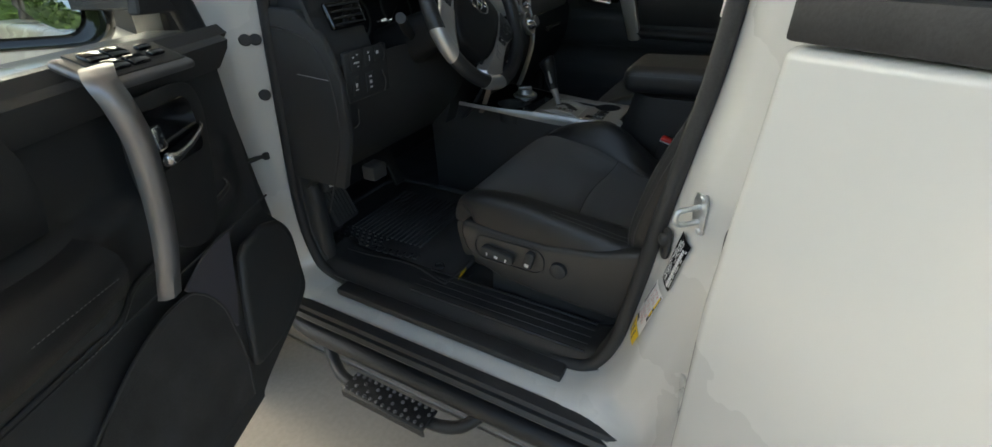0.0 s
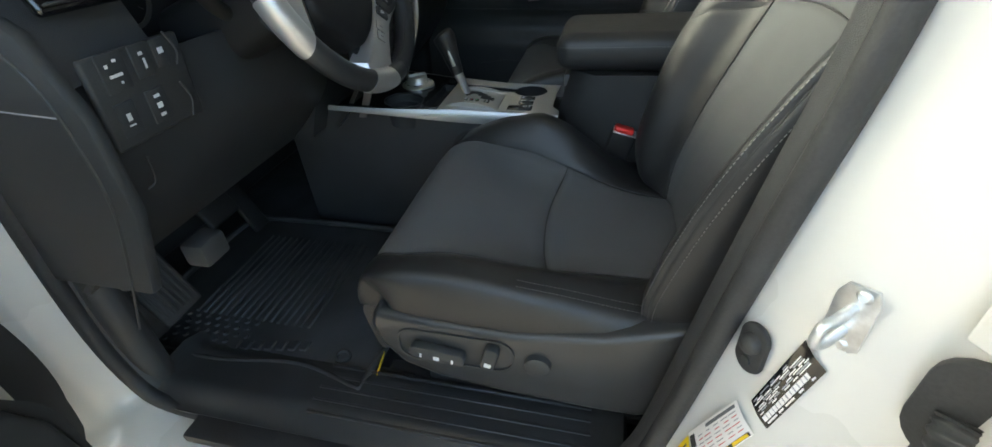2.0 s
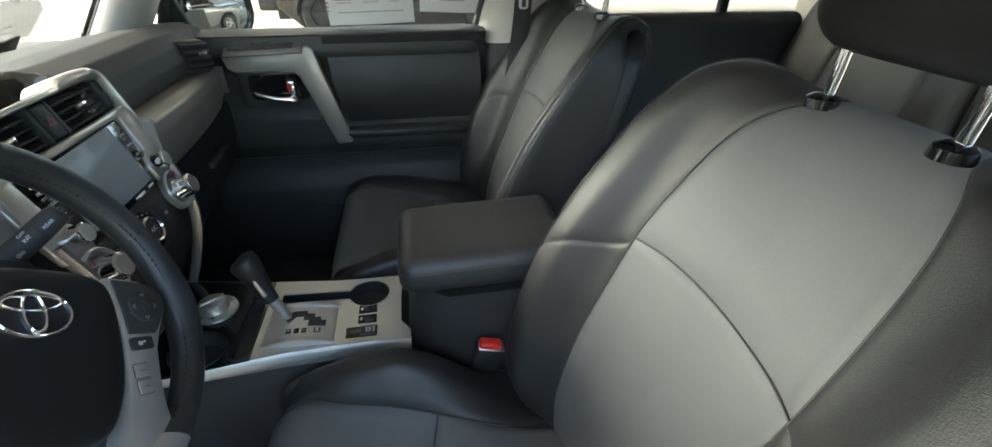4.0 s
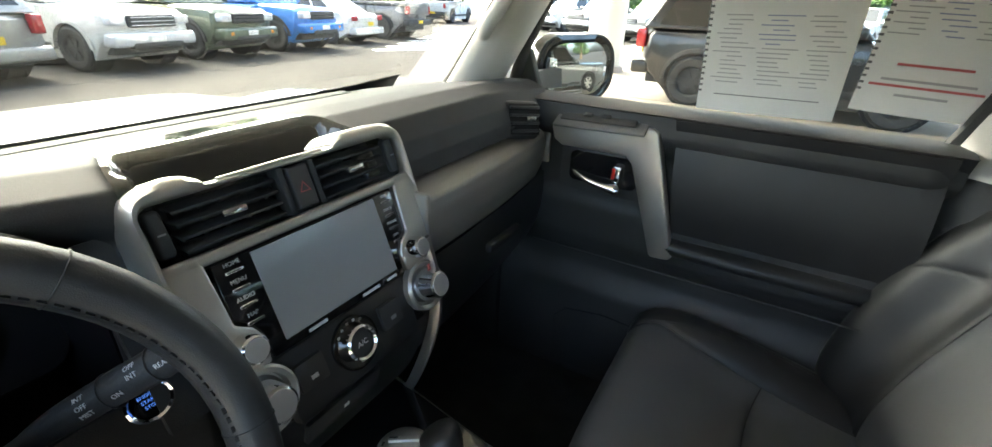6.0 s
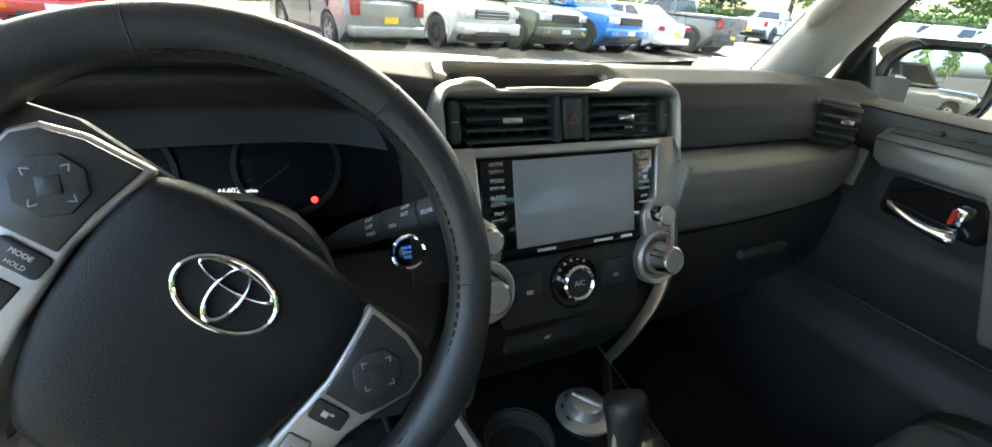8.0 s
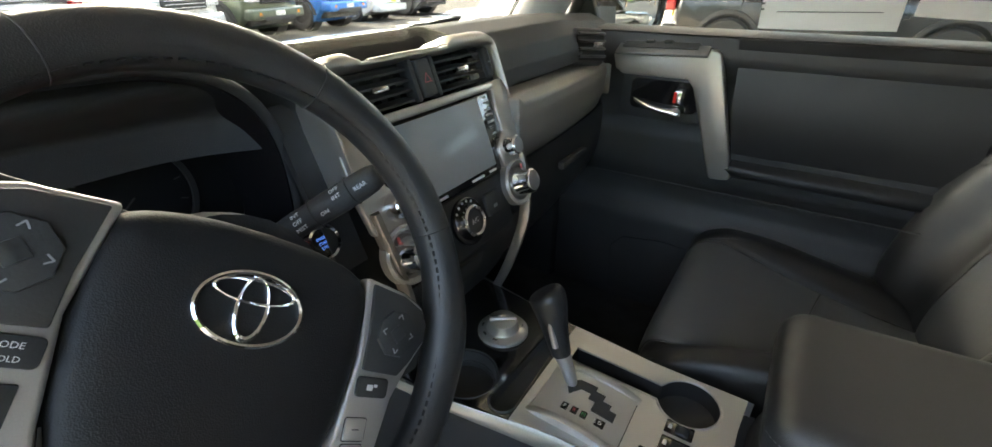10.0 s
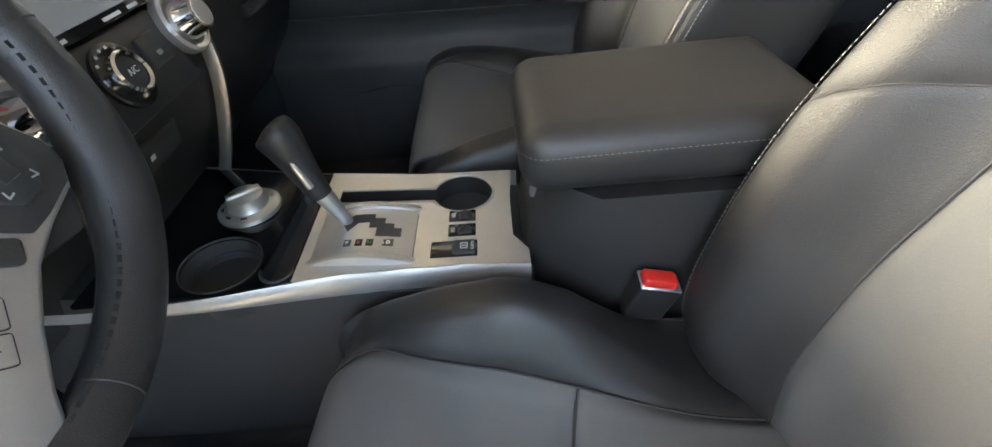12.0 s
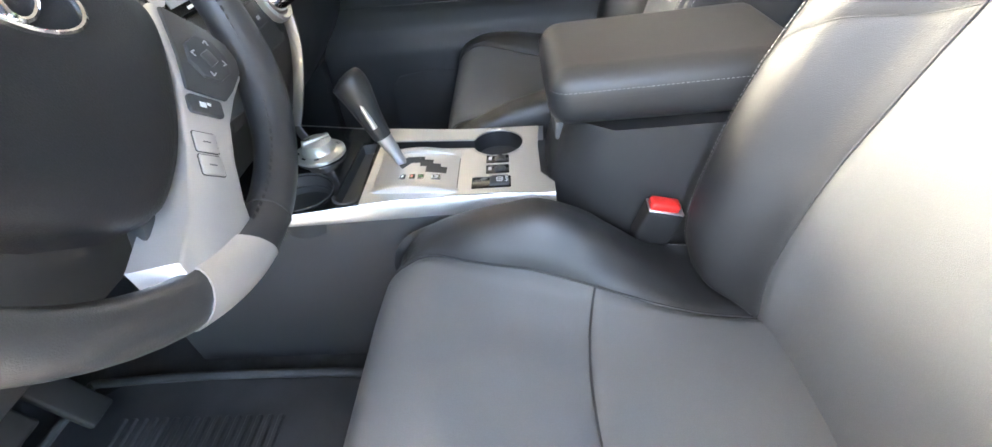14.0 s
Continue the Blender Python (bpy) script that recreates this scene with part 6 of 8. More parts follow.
    for a in (-0.15, 0.15):
        w = part("vent_wheel", moved(slab(0.014, 0.046, 0.016, 0.005, 3), on_stack(a, 0, -0.004)), PLASTIC, dash, "black vent thumbwheel")
        part("wheel_mark", moved(slab(0.007, 0.0016, 0.0006, 0, 1, (0, 0, 0.0082)), on_stack(a, 0, -0.004)), DIM_PRINT, w)
    part("vent_divider", moved(slab(0.008, 0.054, 0.02, 0.002, 2), on_stack(0.021, 0, -0.006)), PLASTIC, dash)
    part("vent_divider", moved(slab(0.008, 0.054, 0.02, 0.002, 2), on_stack(-0.02, 0, -0.006)), PLASTIC, dash)
    hz = part("hazard_switch", moved(slab(0.027, 0.049, 0.016, 0.003, 3), on_stack(0.0005, 0, -0.002)), PLASTIC, dash, "black hazard switch with a red triangle")
    tri = loft([[(0.0085 * f * math.cos(radians(a)), 0.0085 * f * math.sin(radians(a)) - 0.002, 0.0062) for a in (90, 210, 330)] for f in (1.0, 0.72)], caps=False)
    part("triangle", moved(tri, on_stack(0.0005, 0, 0.0003)), RED_INK, hz)
    # Head unit.
    glass = [(-0.124, -0.043), (0.124, -0.043), (0.126, -0.1), (0.11, -0.113), (0.104, -0.128), (0.102, -0.157), (-0.102, -0.157), (-0.104, -0.128), (-0.11, -0.113), (-0.126, -0.1)]
    hu = part("head_unit", prism(glass, 0.006, 0.0015, 2, on_stack(0, 0, -0.002)), GLOSS, dash, "gloss black radio panel with a blank touch screen")
    # The reflection on the blank screen is put into its grey colour.
    part("screen", moved(slab(0.176, 0.102, 0.002, 0.0006, 1, (0.003, -0.0955, 0.0042)), STACK), SCREEN, hu, "switched-off touch screen, coloured pale grey for the glare on it")
    for k, t in enumerate(("HOME", "MENU", "AUDIO", "MAP")):
        b = -0.052 - 0.0185 * k
        lettering(t, 0.0062, on_stack(-0.1055, b + 0.0045, 0.0043), PRINT, dash)
        part("key", moved(slab(0.019, 0.0034, 0.0016, 0.0006, 1, (-0.1055, b - 0.0035, 0.0044)), STACK), CHROME, hu)
        part("key_face", moved(slab(0.016, 0.0016, 0.001, 0, 1, (-0.1055, b - 0.0035, 0.0051)), STACK), MATTE, hu)
    for k in range(4):
        b = -0.052 - 0.0185 * k
        lettering(("SEEK", "TRACK", "PHONE", "APPS")[k], 0.0052, on_stack(0.1095, b + 0.0045, 0.0043), PRINT, dash)
        part("key", moved(slab(0.017, 0.0034, 0.0016, 0.0006, 1, (0.1095, b - 0.0035, 0.0044)), STACK), CHROME, hu)
        part("key_face", moved(slab(0.014, 0.0016, 0.001, 0, 1, (0.1095, b - 0.0035, 0.0051)), STACK), MATTE, hu)
    for a, w in ((-0.045, 0.026), (0.04, 0.03), (0.078, 0.018)):
        part("print_bar", moved(slab(w, 0.0035, 0.0004, 0, 1, (a, -0.1525, 0.0043)), STACK), PRINT, hu)
    # Climate panel below.
    cp = part("climate_panel", moved(slab(0.205, 0.085, 0.02, 0.004, 2, (0, -0.203, -0.012)), STACK), BIN, dash, "black climate control panel")
    ac = part("fan_dial", lathe([(0.034, -0.002), (0.034, 0.003), (0.031, 0.004), (0.026, 0.003), (0, 0.003), (0, -0.002)], 40, on_stack(-0.006, -0.2, 0.0)), GLOSS, cp, "round fan dial with a chrome ring")
    part("ring", lathe([(0.0225, 0.003), (0.0225, 0.014), (0.02, 0.0165), (0.0175, 0.014), (0.017, 0.003)], 40, on_stack(-0.006, -0.2, 0.0)), CHROME, cp)
    part("button", lathe([(0, 0.0135), (0.016, 0.0125), (0.0172, 0.01), (0, 0.01)], 30, on_stack(-0.006, -0.2, 0.0)), MATTE, cp)
    lettering("A/C", 0.0095, on_stack(-0.006, -0.2, 0.0139), PRINT, dash)
    for k in range(5):
        t = radians(60 + 20 * k)
        part("symbol", moved(slab(0.0035, 0.003, 0.0004, 0, 1), on_stack(-0.006 + 0.0287 * math.cos(t), -0.2 + 0.0287 * math.sin(t), 0.0042)), DIM_PRINT, cp)
    for a in (-0.072, 0.058):
        b = part("climate_button", moved(slab(0.038, 0.034, 0.008, 0.003, 2, (a, -0.196, 0.001)), STACK), PLASTIC, cp, "black climate button")
        part("symbol", moved(slab(0.009, 0.005, 0.0004, 0, 1, (a, -0.201, 0.0053)), STACK), PRINT if a < 0 else DIM_PRINT, b)
    def lower(u, v):
        return -0.13 + 0.26 * u, -0.066 + 0.02 * v + 0.1 * v * v, 1.07 - 0.22 * v
    lp = part("stack_base", sheet(lower, 10, 16, -0.01), BIN, dash, "black lower stack panel")
    part("socket_panel", moved(slab(0.12, 0.035, 0.01, 0.003, 2), basis((-0.03, -0.06, 1.03), (1, 0, 0), (0, -0.2, 1))), MATTE, lp)
    part("symbol", moved(slab(0.008, 0.006, 0.0006, 0, 1, (0, 0, 0.0054)), basis((-0.03, -0.06, 1.03), (1, 0, 0), (0, -0.2, 1))), PRINT, lp)
    part("hook", tube(spline([(0.135, -0.045, 1.036), (0.128, -0.05, 1.03), (0.112, -0.052, 1.032), (0.1, -0.05, 1.036)], 10), 0.003, 8), PRINT, dash, "pale plastic bag hook", 80)
    # Instrument hood and cluster.
    def hood(u, v):
        t = math.pi * (1.08 - 1.16 * u)
        x = -0.385 + 0.196 * math.copysign(abs(math.cos(t)) ** 0.7, math.cos(t)) * (1 - 0.1 * v)
        z = 1.17 + 0.192 * math.copysign(abs(math.sin(t)) ** 0.7, math.sin(t)) * (1 - 0.14 * v)
        return x, 0.0 + 0.05 * abs(2 * u - 1) + 0.17 * v, z
    part("cluster_hood", sheet(hood, 48, 16, 0.008), LINING, dash, "black instrument hood", 60)
    part("hood_lip", tube([hood(k / 60, 0.0) for k in range(61)], 0.006, 8), SOFT, dash, "", 80)
    cl = part("instrument_display", prism([(x, y) for x, y in rounded(-0.18, 0.18, -0.075, 0.075, 0.03)], 0.01, 0.002, 1, basis((-0.385, 0.15, 1.215), (1, 0, 0), (0, 0.3, 0.95))), LINING, dash, "unlit black instrument cluster")
    for a in (-0.1, 0.075):
        g = part("gauge", frame_plate(ellipse(0.062, 0.062, 40), ellipse(0.056, 0.056, 40), 0.004, basis((-0.385 + a, 0.138, 1.215), (1, 0, 0), (0, 0.3, 0.95))), MATTE, cl, "dark gauge ring")
        for k in range(11):
            t = radians(225 - 27 * k)
            part("gauge_mark", moved(slab(0.007, 0.0012, 0.0004, 0, 1, (0.049, 0, 0.0)), basis((-0.385 + a, 0.1385, 1.215), (1, 0, 0), (0, 0.3, 0.95)) @ Matrix.Rotation(t, 4, "Z")), MATTE, g)
        part("needle", moved(slab(0.045, 0.0016, 0.001, 0, 1, (0.02, 0, 0.003)), basis((-0.385 + a, 0.138, 1.215), (1, 0, 0), (0, 0.3, 0.95)) @ Matrix.Rotation(radians(215), 4, "Z")), MATTE, g)
    face = basis((-0.377, 0.127, 1.192), (1, 0, 0), (0, 0.3, 0.95))
    lettering("46402", 0.0095, face, WHITE_GLOW, dash)
    lettering("miles", 0.0065, face @ Matrix.Translation((0.024, -0.0015, 0)), WHITE_GLOW, dash)
    lettering("ODO", 0.005, face @ Matrix.Translation((-0.024, -0.001, 0)), DIM_PRINT, dash)
    part("warning_lamp", lathe([(0, 0.002), (0.003, 0.0015), (0.004, 0), (0, 0)], 16, basis((-0.284, 0.1255, 1.172), (1, 0, 0), (0, 0.3, 0.95))), RED_GLOW, cl, "glowing red warning lamp")
    # Start button right of the column.
    sb = part("start_button", lathe([(0.0205, -0.006), (0.0205, 0.004), (0.0185, 0.006), (0.0165, 0.004), (0.016, -0.006)], 32, basis((-0.203, -0.012, 1.158), (1, 0, 0), (0, 0.342, 0.94))), CHROME, dash, "chrome-ringed start button")
    part("button_face", lathe([(0, 0.002), (0.0155, 0.0015), (0.016, -0.004), (0, -0.004)], 28, basis((-0.203, -0.012, 1.158), (1, 0, 0), (0, 0.342, 0.94))), GLOSS, sb)
    for k, t in enumerate(("ENGINE", "START", "STOP")):
        lettering(t, 0.0046, basis((-0.203, -0.012, 1.158), (1, 0, 0), (0, 0.342, 0.94)) @ Matrix.Translation((0, 0.0055 - 0.0056 * k, 0.0024)), BLUE_GLOW, dash)
    # Driver's lower panel with switches and end cap.
    def knee(u, v):
        x = -0.72 + 0.565 * u
        return x, 0.01 - 0.02 * math.sin(math.pi * v) + 0.15 * v * v - 0.0 * u, 1.15 - 0.32 * v
    kp = part("knee_panel", sheet(knee, 24, 20, -0.01), PLASTIC, dash, "black lower dash panel")
    part("upper_fascia", sheet(lambda u, v: (-0.72 + 0.155 * u, -0.015 + 0.05 * v + 0.02 * u, 1.15 + 0.135 * v), 10, 10, 0.01), SOFT, dash)
    part("fascia_strip", sheet(lambda u, v: (-0.2 + 0.04 * u, -0.03 + 0.07 * v, 1.12 + 0.18 * v), 6, 10, 0.01), PLASTIC, dash)
    dv = part("side_vent", moved(slab(0.1, 0.055, 0.014, 0.012, 4), basis((-0.645, 0.0, 1.245), (1, 0, 0), (0, 0.35, 0.93))), GLOSS, dash, "black side air vent")
    for k in range(4):
        part("slat", moved(slab(0.085, 0.003, 0.012, 0.001, 1, (0, -0.019 + 0.0125 * k, 0.007)), basis((-0.645, 0.0, 1.245), (1, 0, 0), (0, 0.35, 0.93))), MATTE, dv)
    bar = part("switch_panel", moved(slab(0.14, 0.11, 0.01, 0.006, 3), basis((-0.62, -0.012, 1.12), (1, 0, 0), (0, -0.06, 1))), MATTE, kp, "black switch panel with white symbols")
    board = basis((-0.62, -0.012, 1.12), (1, 0, 0), (0, -0.06, 1))
    for a, b, w, h, marks in ((-0.035, 0.034, 0.034, 0.044, ((-0.008, 0.008, 0.004, 0.004), (0.004, 0.012, 0.005, 0.003), (0.0, -0.004, 0.017, 0.0035), (0.004, -0.013, 0.003, 0.003))), (0.005, 0.036, 0.026, 0.04, ((0.0, 0.008, 0.006, 0.004), (0.002, -0.004, 0.003, 0.012))), (0.034, 0.038, 0.02, 0.034, ((0.0, 0.002, 0.008, 0.007),)), (-0.042, -0.02, 0.026, 0.04, ((0.0, 0.002, 0.006, 0.009), (0.0, -0.008, 0.009, 0.002))), (0.004, -0.02, 0.028, 0.042, ((0.0, 0.012, 0.009, 0.004), (0.0, 0.0, 0.008, 0.007), (0.0, -0.012, 0.008, 0.004)))):
        sw = part("dash_switch", moved(slab(w, h, 0.003, 0.001, 2, (a, b, 0.0055)), board), MATTE, bar)
        for dx, dy, mw, mh in marks:
            part("symbol", moved(slab(mw, mh, 0.0004, 0, 1, (a + dx, b + dy, 0.0072)), board), PRINT, sw)
    for line in ([(-0.57, -0.022, 1.138), (-0.566, -0.025, 1.155), (-0.572, -0.02, 1.178)], [(-0.577, -0.02, 1.07), (-0.572, -0.024, 1.092), (-0.576, -0.02, 1.116)], [(-0.662, 0.012, 0.998), (-0.65, 0.008, 1.006), (-0.648, 0.004, 1.04)]):
        part("trim_edge", tube(spline(line, 10), 0.0016, 6), SMOOTH_PLASTIC, bar, "", 80)
    edge = spline([(-0.7255, y, z) for y, z in ((0.09, 0.78), (0.05, 0.87), (0.0, 1.0), (-0.007, 1.1), (0.008, 1.17), (0.06, 1.215), (0.2, 1.23))], 40)
    part("end_cap_seam", tube(edge, 0.0022, 6), SMOOTH_PLASTIC, dash, "", 80)
    part("end_cap_seam", tube([(-0.7255, -0.005, 1.125), (-0.7255, 0.09, 1.13)], 0.001, 6), DIM_PRINT, dash)
    for s in (-1, 1):
        cap = [(0.02, 0.86), (-0.03, 1.0), (-0.035, 1.12), (-0.005, 1.21), (0.06, 1.26), (0.3, 1.27), (0.3, 0.86)]
        part("end_cap", prism(cap, 0.02, 0.006, 2, basis((s * 0.715 - 0.01, 0, 0), (0, 1, 0), (0, 0, 1))), PLASTIC, dash, "black dash end panel")
    part("fuse_lever", box(-0.66, -0.61, -0.02, 0.02, 0.86, 0.9, 0.006, 2), MATTE, dash)
    return dash


dashboard()


# ---- floor: mat, pedals, kick panel ----
def driver_floor():
    mat = thing("floor_mat", (-0.4, 0.05, 0.56), "black ribbed rubber floor mat with a raised rim and yellow tag", "floor mat")
    edge = [(-0.64, -0.19), (-0.5, -0.2), (-0.22, -0.2), (-0.17, -0.15), (-0.17, 0.3), (-0.22, 0.36), (-0.55, 0.36), (-0.62, 0.3), (-0.63, 0.12), (-0.61, -0.05)]
    body = prism(edge, 0.012, 0.004, 2, Matrix.Translation((0, 0, 0.566)))
    base = part("mat_base", body, MAT, mat)
    loop = spline([(x, y, 0.582) for x, y in edge + edge[:1]], 90)[:-1]
    part("rim", tube(loop, 0.008, 8, closed=True), MAT, mat, "", 80)
    for k in range(16):
        y = -0.02 + 0.018 * k
        part("rib", box(-0.52, -0.24, y, y + 0.009, 0.576, 0.5835, 0.002, 1), MAT, base)
    nub = finish("nub", lathe([(0.006, 0), (0.005, 0.004), (0, 0.0045)], 8), MAT)
    for i in range(8):
        for j in range(5):
            o = new("nub", nub)
            o.location = (-0.6 + 0.018 * j, 0.1 + 0.024 * i + 0.012 * (j % 2), 0.578)
            adopt(o, base)
    for k in range(7):
        part("raised_bar", box(-0.6 + 0.004 * k, -0.575 + 0.004 * k, 0.1 - 0.024 * k, 0.116 - 0.024 * k, 0.576, 0.582, 0.002, 1), MAT, base)
    part("anchor", lathe([(0.016, 0), (0.016, 0.006), (0.011, 0.008), (0.009, 0.004), (0, 0.004)], 20, Matrix.Translation((-0.575, -0.125, 0.578))), MATTE, mat, "round black mat anchor")
    part("tag", prism([(0, 0), (0.035, 0.008), (0.06, 0.0), (0.06, 0.016), (0.03, 0.024), (0.0, 0.012)], 0.0015, 0, 1, basis((-0.615, -0.208, 0.57), (0.85, 0.1, 0.1), (0.1, -0.2, 1))), YELLOW, mat, "bright yellow warning tag")
    rest = thing("foot_rest", (-0.59, 0.24, 0.6), "black ribbed rubber foot rest", "foot rest")
    m = basis((-0.585, 0.235, 0.74), (0.85, -0.1, 0.1), (-0.25, 0.35, 0.9))
    part("plate", moved(slab(0.085, 0.2, 0.02, 0.01, 3), m), RUBBER, rest)
    for k in range(7):
        part("rib", moved(slab(0.006, 0.17, 0.006, 0.002, 1, (-0.033 + 0.011 * k, 0, 0.011)), m), RUBBER, rest)
    part("bracket", box(-0.64, -0.55, 0.24, 0.5, 0.6, 0.72, 0.02, 2), MATTE, rest)
    # Pedal parts take a darker black that stands in for the foot well's shade.
    ped = thing("brake_pedal", (-0.36, 0.3, 0.72), "black rubber brake pedal", "pedal")
    part("pad", moved(slab(0.09, 0.055, 0.015, 0.006, 3), basis((-0.36, 0.26, 0.74), (1, 0, 0), (0, 0.5, 0.85))), DEEP, ped)
    part("arm", tube([(-0.36, 0.27, 0.745), (-0.36, 0.38, 0.86), (-0.36, 0.4, 1.0)], 0.01, 8), DEEP, ped)
    gas = thing("accelerator_pedal", (-0.25, 0.3, 0.6), "black rubber accelerator pedal", "pedal")
    part("pad", moved(slab(0.05, 0.15, 0.015, 0.006, 3), basis((-0.25, 0.3, 0.68), (1, 0, 0), (0, 0.45, 0.9))), DEEP, gas)
    obd = thing("hood_release", (-0.655, 0.15, 0.8), "black hood release lever with a white symbol", "release lever")
    part("lever", moved(slab(0.05, 0.03, 0.03, 0.008, 3), basis((-0.655, 0.15, 0.815), (1, -0.3, 0), (0, 0.4, 0.9))), PLASTIC, obd)
    part("symbol", moved(slab(0.022, 0.011, 0.001, 0, 1, (0, 0, 0.0155)), basis((-0.655, 0.15, 0.815), (1, -0.3, 0), (0, 0.4, 0.9))), PRINT, obd)
    kick = thing("kick_panel", (-0.69, 0.3, 0.56), "black plastic kick panel beside the foot well", "kick panel")
    part("body", box(-0.71, -0.655, 0.17, 0.55, 0.555, 0.98, 0.03, 4), PLASTIC, kick)


driver_floor()


# ---- doors ----
PULL_SILVER = material("satin_pull", (0.27, 0.262, 0.268), 0.42, 0.8, 0.05, 1200, 0.05, 0.08, 10)
DARK_TRIM = material("dark_grey_trim", (0.12, 0.12, 0.122), 0.45, 0, 0.1, 800, 0.15, 0.08, 8)


def door(s, name, label):
    """A front door in its closed place; s is 1 for the passenger side, -1 for the driver side."""
    hinge = Vector((s * 0.86, 0.26, 0.56))
    d = thing(name, hinge, label, "car door")
    X = lambda x: s * x
    front = 0.128 if s == -1 else 0.1
    def depth(y, z):
        """How far from the car's middle the card's face lies."""
        x = 0.7
        keep = smooth((front - 0.02 - y) / 0.1)
        x -= 0.045 * smooth((z - 1.2) / 0.06)
        x -= (0.075 if s == -1 else 0.03) * smooth((z - 0.93) / 0.06) * smooth((1.1 - z) / 0.035) * (0.45 + 0.55 * smooth((-0.22 - y) / 0.1)) * keep
        x -= 0.03 * smooth((0.9 - z) / 0.06)
        return x + 0.012 * smooth((-0.69 - y) / 0.04)
    def card(u, v):
        z = 0.575 + (0.725 if s == 1 else 0.672) * v
        tip = front + (0.03 * smooth((0.9 - z) / 0.1) - 0.25 * smooth((0.7 - z) / 0.12) ** 2 if s == -1 else 0)
        y = tip - (tip + 0.735) * u
        return X(depth(y, z)), y, z
    cd = part("door_card", sheet(card, 60, 60, 0.02 * s), PLASTIC, d, "black moulded door card", 60)
    def flat(x):
        return basis((X(x), 0, 0), (0, 1, 0), (0, 0, 1))
    if s == -1:
        sp = [(-0.085, 0.655), (-0.092, 0.68), (-0.081, 0.722), (-0.053, 0.826), (-0.032, 0.884), (-0.01, 0.899), (0.06, 0.9), (0.11, 0.88), (0.135, 0.822), (0.142, 0.75), (0.125, 0.7), (0.069, 0.66), (0.0, 0.645)]
        part("speaker_cover", prism(sp, -0.018 * s, 0.012, 4, flat(0.674)), PLASTIC, cd, "black raised speaker cover", 60)
        wedge = [(-0.03, 0.945), (-0.06, 0.947), (-0.105, 0.94), (-0.165, 0.915), (-0.156, 0.903), (-0.142, 0.89), (-0.125, 0.868), (-0.108, 0.83), (-0.104, 0.79), (-0.093, 0.772), (-0.069, 0.82)]
        part("grey_insert", prism(wedge, -0.006 * s, 0.002, 1, flat(0.668)), DULL, cd, "grey lower insert")
        arc = [(-0.12, 0.62), (-0.104, 0.7), (-0.104, 0.79), (-0.108, 0.83), (-0.125, 0.868), (-0.142, 0.89), (-0.17, 0.907), (-0.24, 0.905), (-0.33, 0.87), (-0.42, 0.8), (-0.44, 0.62)]
        part("map_pocket", prism(arc, -0.004 * s, 0.001, 1, flat(0.667)), CARPET, cd, "dark door pocket")
        part("pocket_rim", tube([(X(0.6625), y, z) for y, z, in ((p.y, p.z) for p in spline([(0, a, b) for a, b in arc], 60))], 0.0025, 6), PLASTIC, cd, "", 80)
        line = spline([(0, -0.7, 0.975), (0, -0.45, 0.979), (0, -0.237, 0.985), (0, -0.108, 1.001), (0, -0.02, 1.009), (0, 0.008, 1.018), (0, 0.004, 1.03)], 90)
        line = [(X(depth(p.y, p.z) - 0.0025), p.y, p.z) for p in line]
        part("seam", tube(line, 0.0022, 6), MATTE, cd, "", 80)
        part("stitching", stitches([(x + 0.001, y, z - 0.008) for x, y, z in line], r=0.0007), THREAD, cd, "pale stitching")
    else:
        pk = [(-0.07, 0.6), (-0.07, 0.74), (-0.1, 0.775), (-0.2, 0.79), (-0.34, 0.78), (-0.5, 0.73), (-0.62, 0.7), (-0.66, 0.6)]
        part("map_pocket", prism(pk, -0.004 * s, 0.001, 1, flat(0.668)), MATTE, cd, "black door pocket")
    z0, z1 = (1.035, 1.301) if s == 1 else (1.1, 1.24)
    up = sheet(lambda u, v: (X(0.675 - 0.02 * math.sin(math.pi * min(1, v * 1.05)) - 0.028 * smooth((v - 0.8) / 0.2)), -0.285 - 0.03 * (1 - v) * (s == 1) - 0.43 * u + 0.02 * u * (1 - v), z0 + (z1 - z0) * v), 24, 24, 0.014 * s)
    part("upper_pad", up, LEATHER, cd, "black leather upper door pad", 60)
    low = 0.058 if s == -1 else 0.0
    part("belt_rail", loft([[(X(0.655), y, (1.283 if s == -1 else 1.302) - low), (X(0.65), y, (1.297 if s == -1 else 1.304) - low), (X(0.665), y, 1.308 - low), (X(0.74), y, 1.31 - low), (X(0.74), y, 1.25 - low), (X(0.68), y, 1.25 - low)] for y in (front - 0.02, -0.3, -0.735)]), SOFT, cd, "black grained window ledge", 50)
    rest = [[(X(0.7), y, 1.045), (X(0.662 - w), y, 1.041), (X(0.648 - w), y, 1.034), (X(0.643 - w), y, 1.024), (X(0.647 - w), y, 1.012), (X(0.66), y, 1.004), (X(0.7), y, 1.0)] for y, w in ((-0.285, -0.01), (-0.34, 0.0), (-0.45, 0.004), (-0.6, 0.0), (-0.7, -0.015), (-0.725, -0.04))]
    ar = part("armrest", loft(rest if s == 1 else [[(X(0.7), y, 1.085), (X(0.63 - w), y, 1.078), (X(0.607 - w), y, 1.062), (X(0.602 - w), y, 1.04), (X(0.612 - w), y, 1.012), (X(0.64), y, 0.995), (X(0.7), y, 0.99)] for y, w in ((-0.27, -0.015), (-0.33, 0.0), (-0.45, 0.006), (-0.6, 0.0), (-0.7, -0.02), (-0.725, -0.05))]), LEATHER, cd, "black leather armrest", 50)
